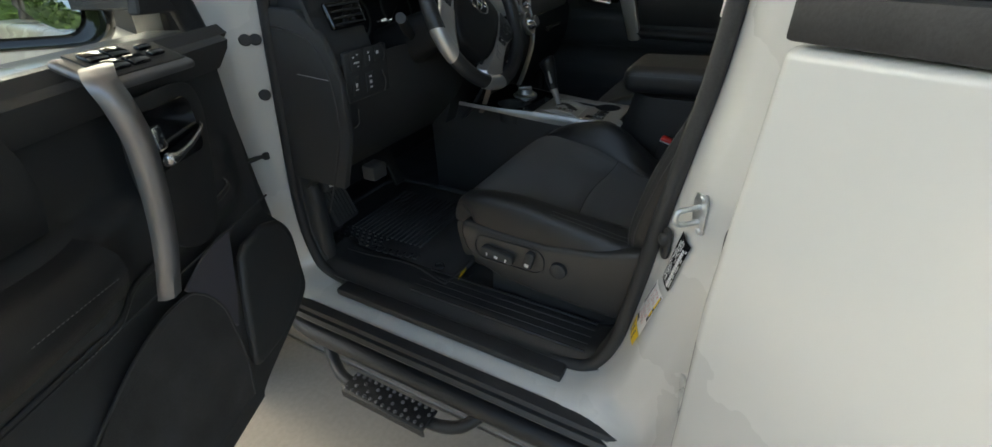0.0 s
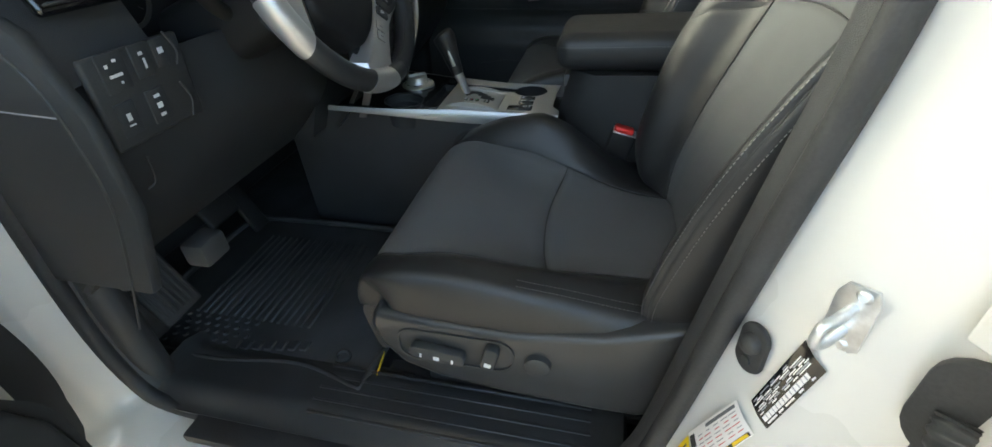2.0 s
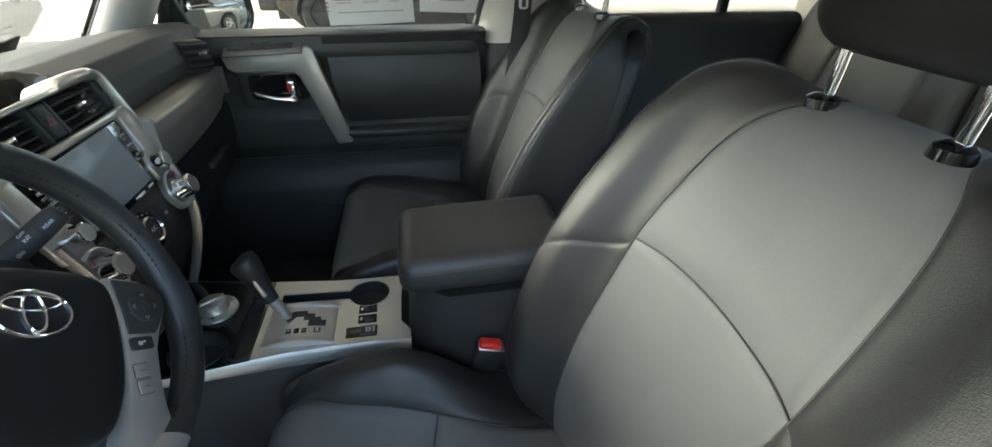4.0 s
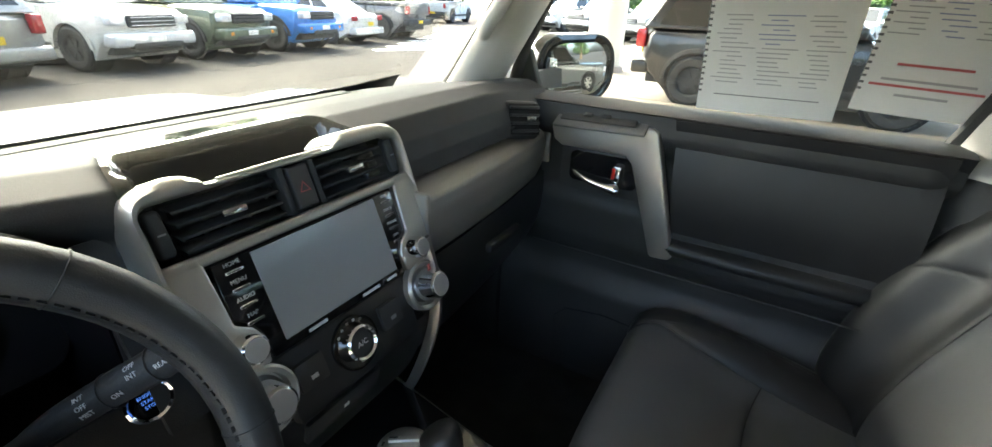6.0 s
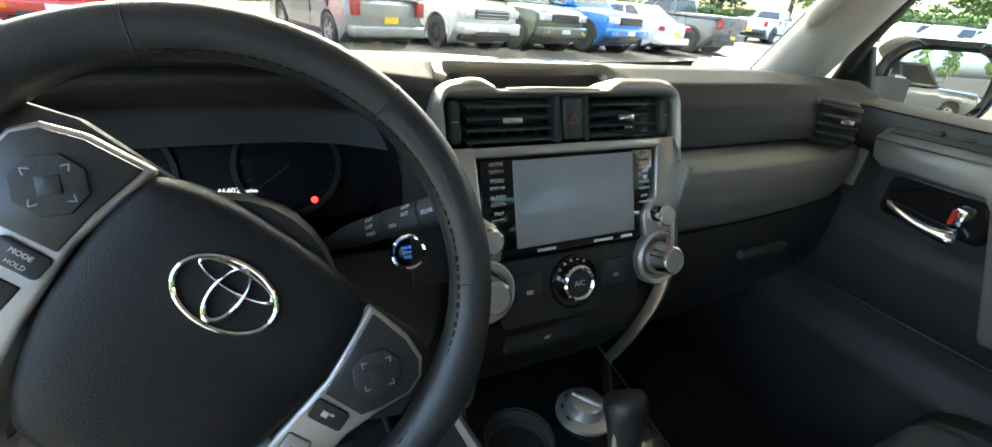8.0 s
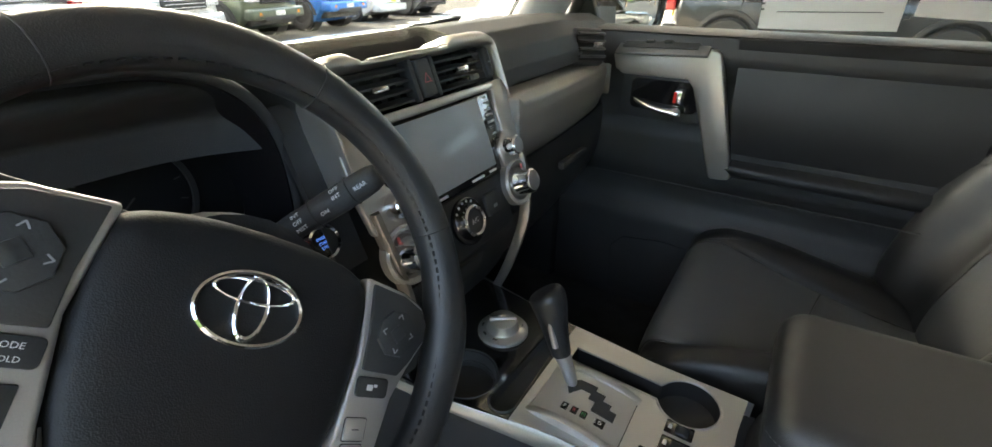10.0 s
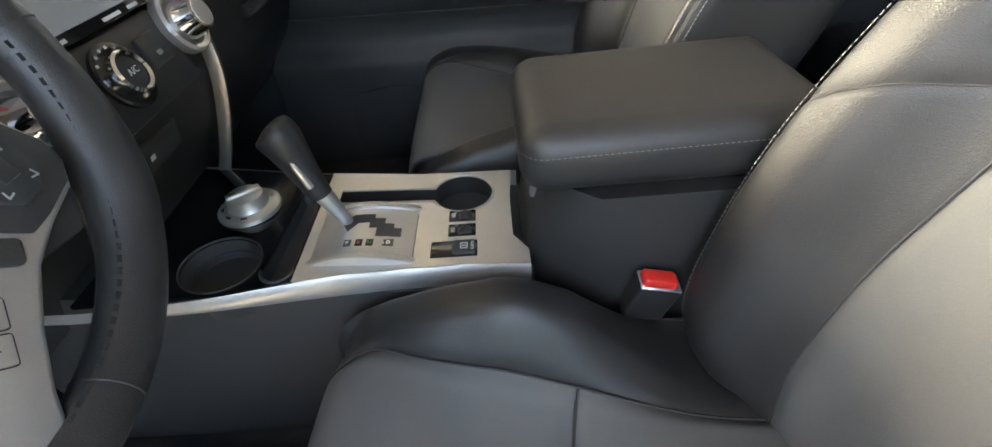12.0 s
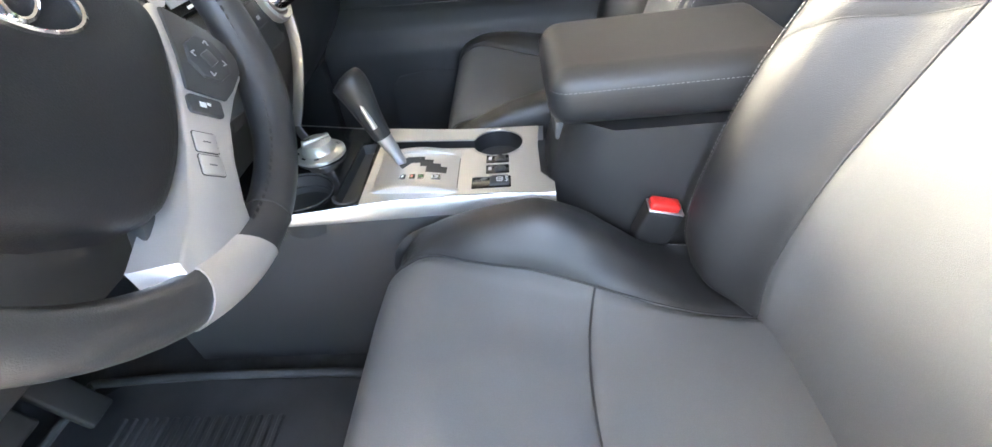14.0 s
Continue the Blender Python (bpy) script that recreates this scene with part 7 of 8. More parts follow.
    if s == -1:
        part("stitching", stitches([(X(0.6), -0.3 - 0.4 * k / 40, 1.048) for k in range(41)], r=0.0005), THREAD, ar)
    part("seam", tube([(X(0.628), y, 0.972) for y in (0.05, -0.2, -0.45, -0.71)], 0.002, 6), MATTE, cd)
    # Switch plate, silver pull.
    m = basis((X(0.655 if s == 1 else 0.636), -0.135 if s == 1 else -0.124, 1.276 if s == 1 else 1.25), (0, -1, 0.03), (s * 0.9, 0, 0.42))
    pl = part("switch_plate", moved(slab(0.2 if s == 1 else 0.156, 0.07, 0.007 if s == 1 else 0.012, 0.003 if s == 1 else 0.0055, 3), m), DARK_TRIM if s == 1 else PULL_SILVER, cd, "grey window switch plate" if s == 1 else "silver trimmed window switch plate")
    part("plate_face", moved(slab(0.165 if s == 1 else 0.13, 0.046 if s == 1 else 0.058, 0.004, 0.002, 2, (-0.006, 0.006, 0.006 * s)), m), PLASTIC, pl, "dark switch panel")
    keys = [(-0.03, 0.004, 0.02, 0.014), (0.01, 0.004, 0.02, 0.014)] if s == 1 else [(0.031, -0.006, 0.03, 0.019), (-0.003, -0.006, 0.03, 0.019), (0.036, 0.016, 0.03, 0.019), (0.003, 0.016, 0.03, 0.019), (-0.042, -0.002, 0.026, 0.01), (-0.04, 0.014, 0.024, 0.01)]
    for a, b, w, h in keys:
        part("window_switch", moved(slab(w, h, 0.007, 0.003, 2, (a, b, 0.009 * s)), m), GLOSS if s == -1 else MATTE, pl)
    bar = [(-0.2, 1.262), (-0.236, 1.25), (-0.252, 1.22), (-0.268, 1.15), (-0.284, 1.07), (-0.297, 0.995)] if s == 1 else [(-0.185, 1.262), (-0.204, 1.25), (-0.206, 1.22), (-0.203, 1.165), (-0.213, 1.06), (-0.23, 0.965)]
    rows = []
    for i, p in enumerate(spline([(X(0.622 - 0.03 * math.sin(math.pi * k / 5)), y, z) for k, (y, z) in enumerate(bar)], 26)):
        w = 0.019 - 0.004 * i / 25
        rows.append([p + Vector((X(0.006), w, 0)), p + Vector((X(-0.006), w * 0.9, 0)), p + Vector((X(-0.013), w * 0.5, 0)), p + Vector((X(-0.013), -w * 0.5, 0)), p + Vector((X(-0.006), -w * 0.9, 0)), p + Vector((X(0.006), -w, 0))])
    if s == 1:
        frame_edge = [(-0.024, 1.25), (-0.03, 1.262), (-0.245, 1.277), (-0.258, 1.27), (-0.296, 1.13), (-0.33, 1.006), (-0.324, 0.996), (-0.286, 0.993), (-0.28, 1.0), (-0.242, 1.11), (-0.212, 1.195), (-0.198, 1.21), (-0.05, 1.21), (-0.032, 1.222)]
        part("pull_handle", prism(frame_edge, -0.03, 0.006, 3, basis((0.678, 0, 0), (0, 1, 0), (0, 0, 1))), STACK_TRIM, cd, "satin silver door pull", 40)
    else:
        part("pull_handle", loft(rows), PULL_SILVER, cd, "satin silver door pull", 50)
    # Release lever in its pocket.
    if s == 1:
        scoop, hollow, ahead, dz = rounded(-0.248, -0.052, 1.112, 1.222, 0.02), rounded(-0.23, -0.075, 1.135, 1.205, 0.015), 0.0, 0.0
    else:
        scoop = [(q.x, q.y) for q in spline([(a, b, 0) for a, b in ((-0.15, 1.205), (-0.03, 1.203), (0.002, 1.17), (-0.012, 1.09), (-0.05, 0.985), (-0.095, 0.962), (-0.15, 0.995), (-0.168, 1.1), (-0.15, 1.205))], 50)][:-1]
        hollow, ahead, dz = rounded(-0.152, -0.028, 1.1, 1.186, 0.015), 0.062, -0.018
    part("lever_pocket", prism(scoop, -0.006 * s, 0.002, 2, basis((X(0.662), 0, 0), (0, 1, 0), (0, 0, 1))), PLASTIC if s == 1 else SMOOTH_PLASTIC, cd, "black recessed lever surround")
    part("lever_well", prism(hollow, -0.004 * s, 0.001, 1, basis((X(0.655), 0, 0), (0, 1, 0), (0, 0, 1))), GLOSS, cd)
    lv = spline([(X(x), y + ahead, z + dz) for x, y, z in ((0.652, -0.085, 1.158), (0.642, -0.1, 1.152), (0.634, -0.14, 1.143), (0.631, -0.18, 1.139), (0.634, -0.198, 1.142))], 16)
    part("release_lever", tube(lv, [0.003, 0.004, 0.005, 0.0055, 0.006, 0.0062, 0.0065, 0.0068, 0.007, 0.0075, 0.009, 0.011, 0.0125, 0.013, 0.0125, 0.009], 12, flat=0.7), CHROME, cd, "chrome door release lever", 80)
    part("lock_tab", box(*sorted((X(0.648), X(0.634))), -0.196 + ahead, -0.178 + ahead, 1.152 + dz, 1.188 + dz, 0.004, 2), CHROME, cd)
    if s == 1:
        part("lock_mark", box(*sorted((X(0.634), X(0.6325))), -0.185, -0.178, 1.16, 1.184, 0.001, 1), RED, cd, "red unlocked marker")
    # Outer skin and window frame.
    skin = [(0.24, 0.56), (0.25, 1.235), (-0.72, 1.245), (-0.74, 1.18), (-0.7, 0.9), (-0.63, 0.56)] if s == -1 else [(0.24, 0.56), (0.25, 1.255), (-0.85, 1.262), (-0.84, 0.56)]
    part("outer_skin", prism(skin, -0.12 * s if s == 1 else 0.12, 0.02, 3, basis((X(0.905), 0, 0), (0, 1, 0), (0, 0, 1))), WHITE, d, "white painted outer door panel", 50)
    sill_z = 1.29 if s == 1 else 1.235
    loop = [(X(0.77), 0.2, sill_z), (X(0.74), 0.1, 1.42), (X(0.7), -0.02, 1.6), (X(0.68), -0.1, 1.665), (X(0.68), -0.4, 1.68), (X(0.68), -0.7, 1.66), (X(0.715), -0.735, 1.5), (X(0.77), -0.73, sill_z)]
    if s == -1:
        part("window_frame", tube(loop, 0.022, 8), RUBBER, d, "black window frame", 60)
        bm = bmesh.new()
        bm.faces.new([bm.verts.new(q) for q in loop])
        pane = part("window_pane", bm, GLASS, d, "clear door glass")
        if pane.data.polygons[0].normal.x < 0:
            pane.data.flip_normals()
        pane.visible_shadow = False
    else:
        part("window_frame", tube([(X(0.755), 0.14, 1.29), (X(0.735), 0.1, 1.4), (X(0.7), 0.0, 1.58), (X(0.68), -0.08, 1.66)], 0.016, 8), RUBBER, d, "black window frame", 60)
    # Mirror.
    part("sail_panel", prism([(0.14, 1.28), (0.05, 1.285), (0.09, 1.4)], -0.02 * s, 0.003, 1, basis((X(0.765), 0, 0), (0, 1, 0), (0, 0, 1))), MATTE, d)
    part("mirror_arm", loft([[(X(x), y + dy, z + dz) for dy, dz in ((0.03, -0.03), (0.035, 0.02), (-0.03, 0.03), (-0.035, -0.02))] for x, y, z in ((0.75, 0.1, 1.315), (0.86, 0.13, 1.31), (0.95, 0.12 if s == 1 else 0.16, 1.305))]), PLASTIC, d, "black mirror arm", 50)
    m = basis((X(1.02 if s == 1 else 1.012), 0.08, 1.327 if s == 1 else 1.322), (X(0.86), -0.5, 0.02), (0.0, 0.02 if s == 1 else 0.09, 1))
    shape = rounded(-0.134, 0.134, -0.089, 0.089, 0.074 if s == 1 else 0.045, 8)
    mr = part("mirror_housing", loft([[m @ Vector((x * f, y * f, z * s * 1.0)) for x, y in shape] for f, z in ((0.82, 0.003), (0.91, 0.014), (1.05, 0.012), (1.1, -0.02), (1.03, -0.06), (0.75, -0.095), (0.3, -0.11))]), GLOSS, d, "gloss black mirror housing", 60)
    # The glass is slightly convex.
    rings = [[m @ Vector((x * f, y * f, s * (0.006 + (0.012 - ((x * f) ** 2 + (y * f) ** 2) / 2.4)))) for x, y in shape] for f in (0.81, 0.76, 0.7, 0.6, 0.5, 0.4, 0.3, 0.2, 0.1, 0.01)]
    part("mirror_glass", loft([[m @ Vector((x * 0.81, y * 0.81, 0.002 * s)) for x, y in shape]] + rings), MIRROR, mr, "silvered convex mirror glass", 80)
    if s == 1:
        for k, w in ((0, 0.07), (1, 0.085)):
            part("print_bar", moved(slab(w, 0.003, 0.0004, 0, 1, (-0.02, -0.056 - 0.008 * k, 0.0175)), m), DIM_PRINT, mr)
    return d


DULL = material("dull_grey_plastic", (0.075, 0.072, 0.085), 0.55, 0, 0.1, 700, 0.2, 0.1, 8)
door(1, "passenger_door", "closed passenger door with black leather pad and silver pull")
driver = door(-1, "driver_door", "open driver door with black card, silver pull and window switches")
driver.rotation_euler = (0, 0, radians(-66.5))


def rear_door():
    hinge = Vector((-0.895, -0.815, 0.56))
    d = thing("rear_door", hinge, "white rear door standing ajar with dark window trim", "car door")
    prof = [(-0.815, 0.52), (-0.812, 0.75), (-0.806, 0.95), (-0.812, 1.12), (-0.818, 1.285), (-1.75, 1.3), (-1.8, 1.1), (-1.7, 0.9), (-1.5, 0.6), (-1.45, 0.52)]
    part("outer_skin", prism(prof, 0.09, 0.012, 3, basis((-0.905, 0, 0), (0, 1, 0), (0, 0, 1))), WHITE, d, "white painted rear door panel", 50)
    part("belt_trim", box(-0.912, -0.86, -1.76, -0.82, 1.29, 1.33, 0.005, 2), RUBBER, d, "black window belt trim")
    part("window_frame", box(-0.9, -0.84, -0.9, -0.822, 1.312, 1.68, 0.01, 2), GLOSS, d, "gloss black window frame")
    part("window_pane", box(-0.885, -0.88, -1.75, -0.9, 1.312, 1.66, 0.001, 1), PRIVACY, d, "dark tinted rear window")
    part("inner_card", box(-0.815, -0.78, -1.72, -0.85, 0.58, 1.3, 0.015, 2), PLASTIC, d, "black rear door card")
    part("door_handle", box(-0.945, -0.9, -1.68, -1.5, 1.13, 1.165, 0.012, 3), WHITE, d)
    d.rotation_euler = (0, 0, radians(-28))
    return d


rear_door()


# ---- papers on the window, seat belt ----
def window_papers():
    rng = random.Random(11)
    for y0, y1, zb, tilt, lab, red in ((-0.305, -0.54, 1.318, 1.5, "white printed window sheet with columns of small grey text", False), (-0.556, -0.735, 1.345, -2.0, "white printed window sheet with a red rule", True)):
        t = thing("window_sheet", (0.73, (y0 + y1) / 2, zb), lab, "paper sheet", "window sheets")
        m = basis((0.728, (y0 + y1) / 2, zb), (0, -1, 0), (-0.2, 0, 1)) @ Matrix.Rotation(radians(tilt), 4, "Z")
        w = y0 - y1
        part("page", sheet(lambda u, v: m @ Vector((w * (u - 0.5), 0.31 * v, 0.004 * math.sin(3 * u + 2 * v))), 14, 14, 0.0006), PAPER, t)
        for c in range(3):
            for k in range(16):
                q = rng.uniform(0.35, 0.9) * w / 3.6
                if red and k < 9:
                    continue
                part("print_bar", moved(slab(q, 0.0018, 0.0004, 0, 1, (w * (-0.3 + 0.3 * c) + rng.uniform(-0.01, 0.01), 0.06 + 0.008 * k, 0.0055)), m), BLUE_INK if c == 1 and k > 8 else FADED_PRINT, t)
        if red:
            part("rule", moved(slab(w * 0.85, 0.004, 0.0004, 0, 1, (0, 0.05, 0.0055)), m), RED_INK, t)
            for k, q in enumerate((0.55, 0.7, 0.4)):
                part("print_bar", moved(slab(w * q, 0.004, 0.0004, 0, 1, (0, 0.085 - 0.025 * k if k else 0.085, 0.0055)), m), RED_INK if k == 0 else FADED_PRINT, t)
        else:
            part("rule", moved(slab(w * 0.75, 0.0015, 0.0004, 0, 1, (0, 0.035, 0.0055)), m), INK, t)
        for k in range(24):
            part("binding_tooth", moved(slab(0.008, 0.004, 0.0006, 0, 1, (-w * 0.49, 0.04 + 0.011 * k, 0.006)), m), INK, t)


window_papers()


def seat_belt():
    b = thing("seat_belt", (0.66, -0.86, 0.8), "black seat belt hanging from the pillar with its steel tongue", "seat belt")
    cover = prism(rounded(-0.028, 0.028, -0.05, 0.04, 0.024, 6), 0.016, 0.006, 3, basis((0.624, -0.828, 1.55), (0, 1, 0), (0, 0, 1)))
    part("guide_cover", cover, LINER, b, "pale grey belt anchor cover", 60)
    part("guide", tube(spline([(0.612, -0.8, 1.535), (0.606, -0.8, 1.512), (0.606, -0.825, 1.502), (0.606, -0.85, 1.512), (0.612, -0.85, 1.535)], 24), 0.005, 10), MATTE, b, "black belt guide loop", 80)
    web = spline([(0.61, -0.824, 1.515), (0.616, -0.829, 1.44), (0.619, -0.832, 1.38), (0.621, -0.823, 1.28), (0.628, -0.8, 1.1), (0.645, -0.785, 0.9), (0.66, -0.78, 0.62)], 30)
    rows = [[p + Vector((-0.001, 0.024, 0)), p + Vector((0.001, 0.024, 0)), p + Vector((0.001, -0.024, 0)), p + Vector((-0.001, -0.024, 0))] for p in web]
    part("webbing", loft(rows), CARPET, b, "black belt webbing")
    m = basis((0.607, -0.831, 1.392), (0, 1, 0), (0, -0.06, 1))
    tg = prism(rounded(-0.013, 0.013, -0.028, 0.028, 0.009, 4), 0.004, 0.0008, 1, m)
    part("tongue", tg, STEEL, b, "steel belt tongue")
    for side in (-1, 1):
        part("tongue_slot", moved(slab(0.011, 0.024, 0.002, 0.001, 1, (0, -0.01, side * 0.0032)), m), MATTE, b)
    grip = prism(rounded(-0.03, 0.03, -0.021, 0.021, 0.009, 5), 0.022, 0.006, 3, basis((0.606, -0.83, 1.432), (0, 1, 0), (0, 0, 1)))
    part("tongue_grip", grip, MATTE, b, "", 60)
    part("grip_rib", box(0.5925, 0.597, -0.855, -0.805, 1.437, 1.442, 0.0015, 1), MATTE, b)


seat_belt()


# ---- parked vehicles ----
def arch(cy, r, a0, a1, z0=0.36):
    n = 7
    return [(cy + r * math.cos(radians(a0 + (a1 - a0) * k / n)), z0 + r * math.sin(radians(a0 + (a1 - a0) * k / n))) for k in range(n + 1)]


LAMP = material("headlamp_lens", (0.75, 0.77, 0.8), 0.1, 0.3, coat=0.8)
TAIL = material("red_tail_lamp", (0.35, 0.015, 0.02), 0.15, coat=0.8)
AMBER = material("amber_lamp", (0.7, 0.25, 0.02), 0.2)


def vehicle(name, label, kind, paint, at, yaw, trim=None, rims=None):
    """A parked car, front towards +y before it is turned. kind: suv, pickup, sedan."""
    dims = {"suv": (4.75, 1.88, 1.8), "pickup": (5.4, 1.9, 1.82), "sedan": (4.85, 1.83, 1.45), "crossover": (4.6, 1.8, 1.66)}
    L, W, H = dims[kind]
    trim, rims = trim or MATTE, rims or MATTE
    v = thing(name, (0, 0, 0), label, "car", "parked vehicles")
    r = {"suv": 0.39, "pickup": 0.4, "sedan": 0.33, "crossover": 0.35}[kind]
    f, b = L / 2, -L / 2
    wf, wb = f - 0.95, b + (1.15 if kind == "pickup" else 1.0)
    belt = {"suv": 1.18, "pickup": 1.2, "sedan": 0.95, "crossover": 1.05}[kind]
    hood = {"suv": 1.12, "pickup": 1.15, "sedan": 0.86, "crossover": 0.98}[kind]
    low = {"suv": 0.42, "pickup": 0.46, "sedan": 0.26, "crossover": 0.3}[kind]
    cab_f = f - (1.45 if kind != "sedan" else 1.35)
    side = [(f - 0.05, low + 0.12), (f, low + 0.3), (f - 0.03, hood - 0.12), (f - 0.16, hood - 0.02), (cab_f, hood + 0.04), (cab_f - 0.05, belt)]
    side += [(b + 0.12, belt), (b + 0.02, belt - 0.1), (b, low + 0.3), (b + 0.06, low + 0.1)] if kind != "sedan" else [(b + 0.9, belt + 0.02), (b + 0.1, belt - 0.02), (b, belt - 0.15), (b + 0.02, low + 0.25), (b + 0.1, low + 0.08)]
    side += [(y, z) for y, z in arch(wb, r + 0.07, 205, -25, r)]
    side += [(y, z) for y, z in arch(wf, r + 0.07, 205, -25, r)]
    # The side outline is carried across the width, drawn in at the ends and crowned in the middle.
    rings = []
    for across in (-1, -0.99, -0.955, -0.88, -0.7, -0.35, 0, 0.35, 0.7, 0.88, 0.955, 0.99, 1):
        a, ring = abs(across), []
        for y, z in side:
            k = (z - low) / (belt - low)
            half = W / 2 * (1 - 0.05 * smooth((k - 0.6) / 0.4) - 0.05 * smooth((0.35 - k) / 0.5))
            end = smooth((abs(y) / (L / 2) - 0.72) / 0.28)
            yy = y * (1 - 0.085 * a**3 * end)
            zz = z - 0.045 * a**5 * smooth((k - 0.7) / 0.3)
            if a > 0.95:
                pull = {0.955: 0.004, 0.99: 0.016, 1: 0.04}[a]
                yy -= math.copysign(pull, y) * end
                zz -= pull * smooth((k - 0.8) / 0.2)
            ring.append((across * half, yy, zz))
        rings.append(ring)
    bm = loft(rings)
    part("body", bm, paint, v, "", 30)
    # Cabin.
    roof = H - 0.03
    if kind == "pickup":
        foot, top = (cab_f + 0.02, -0.62), (cab_f - 0.62, -0.5)
    elif kind == "sedan":
        foot, top = (cab_f + 0.05, b + 0.55), (cab_f - 0.75, b + 1.35)
    else:
        foot, top = (cab_f + 0.02, b + 0.06), (cab_f - 0.6, b + 0.42)
    wl, wt = W / 2 - 0.05, W / 2 - 0.24
    P = [Vector(c) for c in ((-wl, foot[0], belt - 0.02), (wl, foot[0], belt - 0.02), (wl, foot[1], belt - 0.02), (-wl, foot[1], belt - 0.02))]
    Q = [Vector(c) for c in ((-wt, top[0], roof), (wt, top[0], roof), (wt, top[1], roof), (-wt, top[1], roof))]
    bm = loft([P, Q])
    bmesh.ops.recalc_face_normals(bm, faces=bm.faces[:])
    bmesh.ops.bevel(bm, geom=bm.edges[:], offset=0.06, segments=3, profile=0.5, affect="EDGES")
    part("cabin", bm, paint, v, "", 40)
    def pane(i, j, u0, u1, v0, v1, nm="window"):
        def on(u, w):
            a, c = P[i].lerp(P[j], u), Q[i].lerp(Q[j], u)
            return a.lerp(c, w)
        n = (on(1, 0) - on(0, 0)).cross(on(0, 1) - on(0, 0)).normalized()
        mid = sum(P + Q, Vector()) / 8
        if n.dot(on(0.5, 0.5) - mid) < 0:
            n = -n
        k = [on(u, w) + n * 0.006 for u, w in ((u0, v0), (u1, v0), (u1 - 0.01, v1), (u0 + 0.01, v1))]
        back = [c - n * 0.02 for c in k]
        part(nm, loft([back, k]), TINTED, v, "dark glass")
    pane(0, 1, 0.06, 0.94, 0.12, 0.9, "windscreen")
    pane(2, 3, 0.1, 0.9, 0.2, 0.88, "rear_window")
    cuts = [(0.04, 0.42), (0.45, 0.94)] if kind in ("pickup",) else [(0.05, 0.36), (0.38, 0.66), (0.69, 0.93)]
    for u0, u1 in cuts:
        pane(1, 2, u0, u1, 0.12, 0.88)
        pane(0, 3, u0, u1, 0.12, 0.88)
    if kind == "pickup":
        part("bed", box(-W / 2 + 0.12, W / 2 - 0.12, b + 0.1, -0.62, belt - 0.006, belt + 0.006, 0.002, 1), MATTE, v, "open black load bed")
        for s in (-1, 1):
            part("bed_rail", box(min(s * (W / 2 - 0.02), s * (W / 2 - 0.16)), max(s * (W / 2 - 0.02), s * (W / 2 - 0.16)), b + 0.03, -0.6, belt - 0.02, belt + 0.09, 0.025, 2), paint, v)
        part("tailgate", box(-W / 2 + 0.13, W / 2 - 0.13, b - 0.015, b + 0.06, low + 0.38, belt + 0.08, 0.02, 2), paint, v)
    # Ends.
    gl = low + 0.34
    part("grille", box(-0.5, 0.5, f - 0.07, f + 0.025, gl + (0.02 if kind != "sedan" else -0.05), gl + (0.24 if kind != "sedan" else 0.1), 0.03, 3), MATTE, v, "black grille")
    for k in range(3):
        part("grille_bar", box(-0.46, 0.46, f + 0.02, f + 0.034, gl + 0.05 + 0.07 * k, gl + 0.066 + 0.07 * k, 0.004, 1), trim if trim is not MATTE else GLOSS, v)
    part("bumper", box(-W / 2 + 0.06, W / 2 - 0.06, f - 0.28, f + 0.07, low + 0.02, low + 0.27, 0.06, 3), trim if trim is not MATTE else paint, v)
    part("skid_plate", box(-0.55, 0.55, f - 0.1, f + 0.075, low - 0.02, low + 0.11, 0.03, 2), MATTE, v)
    part("rear_bumper", box(-W / 2 + 0.06, W / 2 - 0.06, b - 0.06, b + 0.25, low + 0.02, low + 0.24, 0.05, 3), MATTE if kind == "pickup" else paint, v)
    part("number_plate", box(-0.16, 0.16, f + 0.07, f + 0.078, low + 0.1, low + 0.21, 0.003, 1), LABEL_WHITE, v, "plain plate")
    part("number_plate", box(-0.16, 0.16, b - 0.075, b - 0.06, low + 0.3 if kind != "pickup" else low + 0.1, low + 0.42 if kind != "pickup" else low + 0.21, 0.003, 1), YELLOW, v, "yellow plate card")
    for s in (-1, 1):
        x0, x1 = sorted((s * 0.52, s * (W / 2 - 0.1)))
        part("headlamp", box(x0, x1, f - 0.2, f + 0.005, hood - 0.3, hood - 0.13, 0.04, 3), LAMP, v, "clear headlamp")
        part("fog_lamp", box(*sorted((s * 0.6, s * 0.72)), f + 0.03, f + 0.072, low + 0.1, low + 0.2, 0.02, 2), AMBER if trim is MATTE else LAMP, v)
        x0, x1 = sorted((s * (W / 2 - 0.24), s * (W / 2 - 0.07)))
        zt = belt - 0.02 if kind != "sedan" else belt - 0.08
        part("tail_lamp", box(x0, x1, b - 0.02, b + 0.14, zt - (0.3 if kind != "sedan" else 0.16), zt, 0.03, 3), TAIL, v, "red tail lamp")
        part("mirror", box(*sorted((s * (W / 2 - 0.02), s * (W / 2 + 0.18))), cab_f - 0.25, cab_f - 0.13, belt, belt + 0.16, 0.04, 3), paint, v)
        for hy in (cab_f - 1.1, cab_f - 2.0):
            if kind != "pickup" or hy > -1.2:
                part("door_handle", box(*sorted((s * (W / 2 - 0.03), s * (W / 2 + 0.015))), hy - 0.11, hy + 0.11, belt - 0.17, belt - 0.13, 0.012, 2), paint, v)
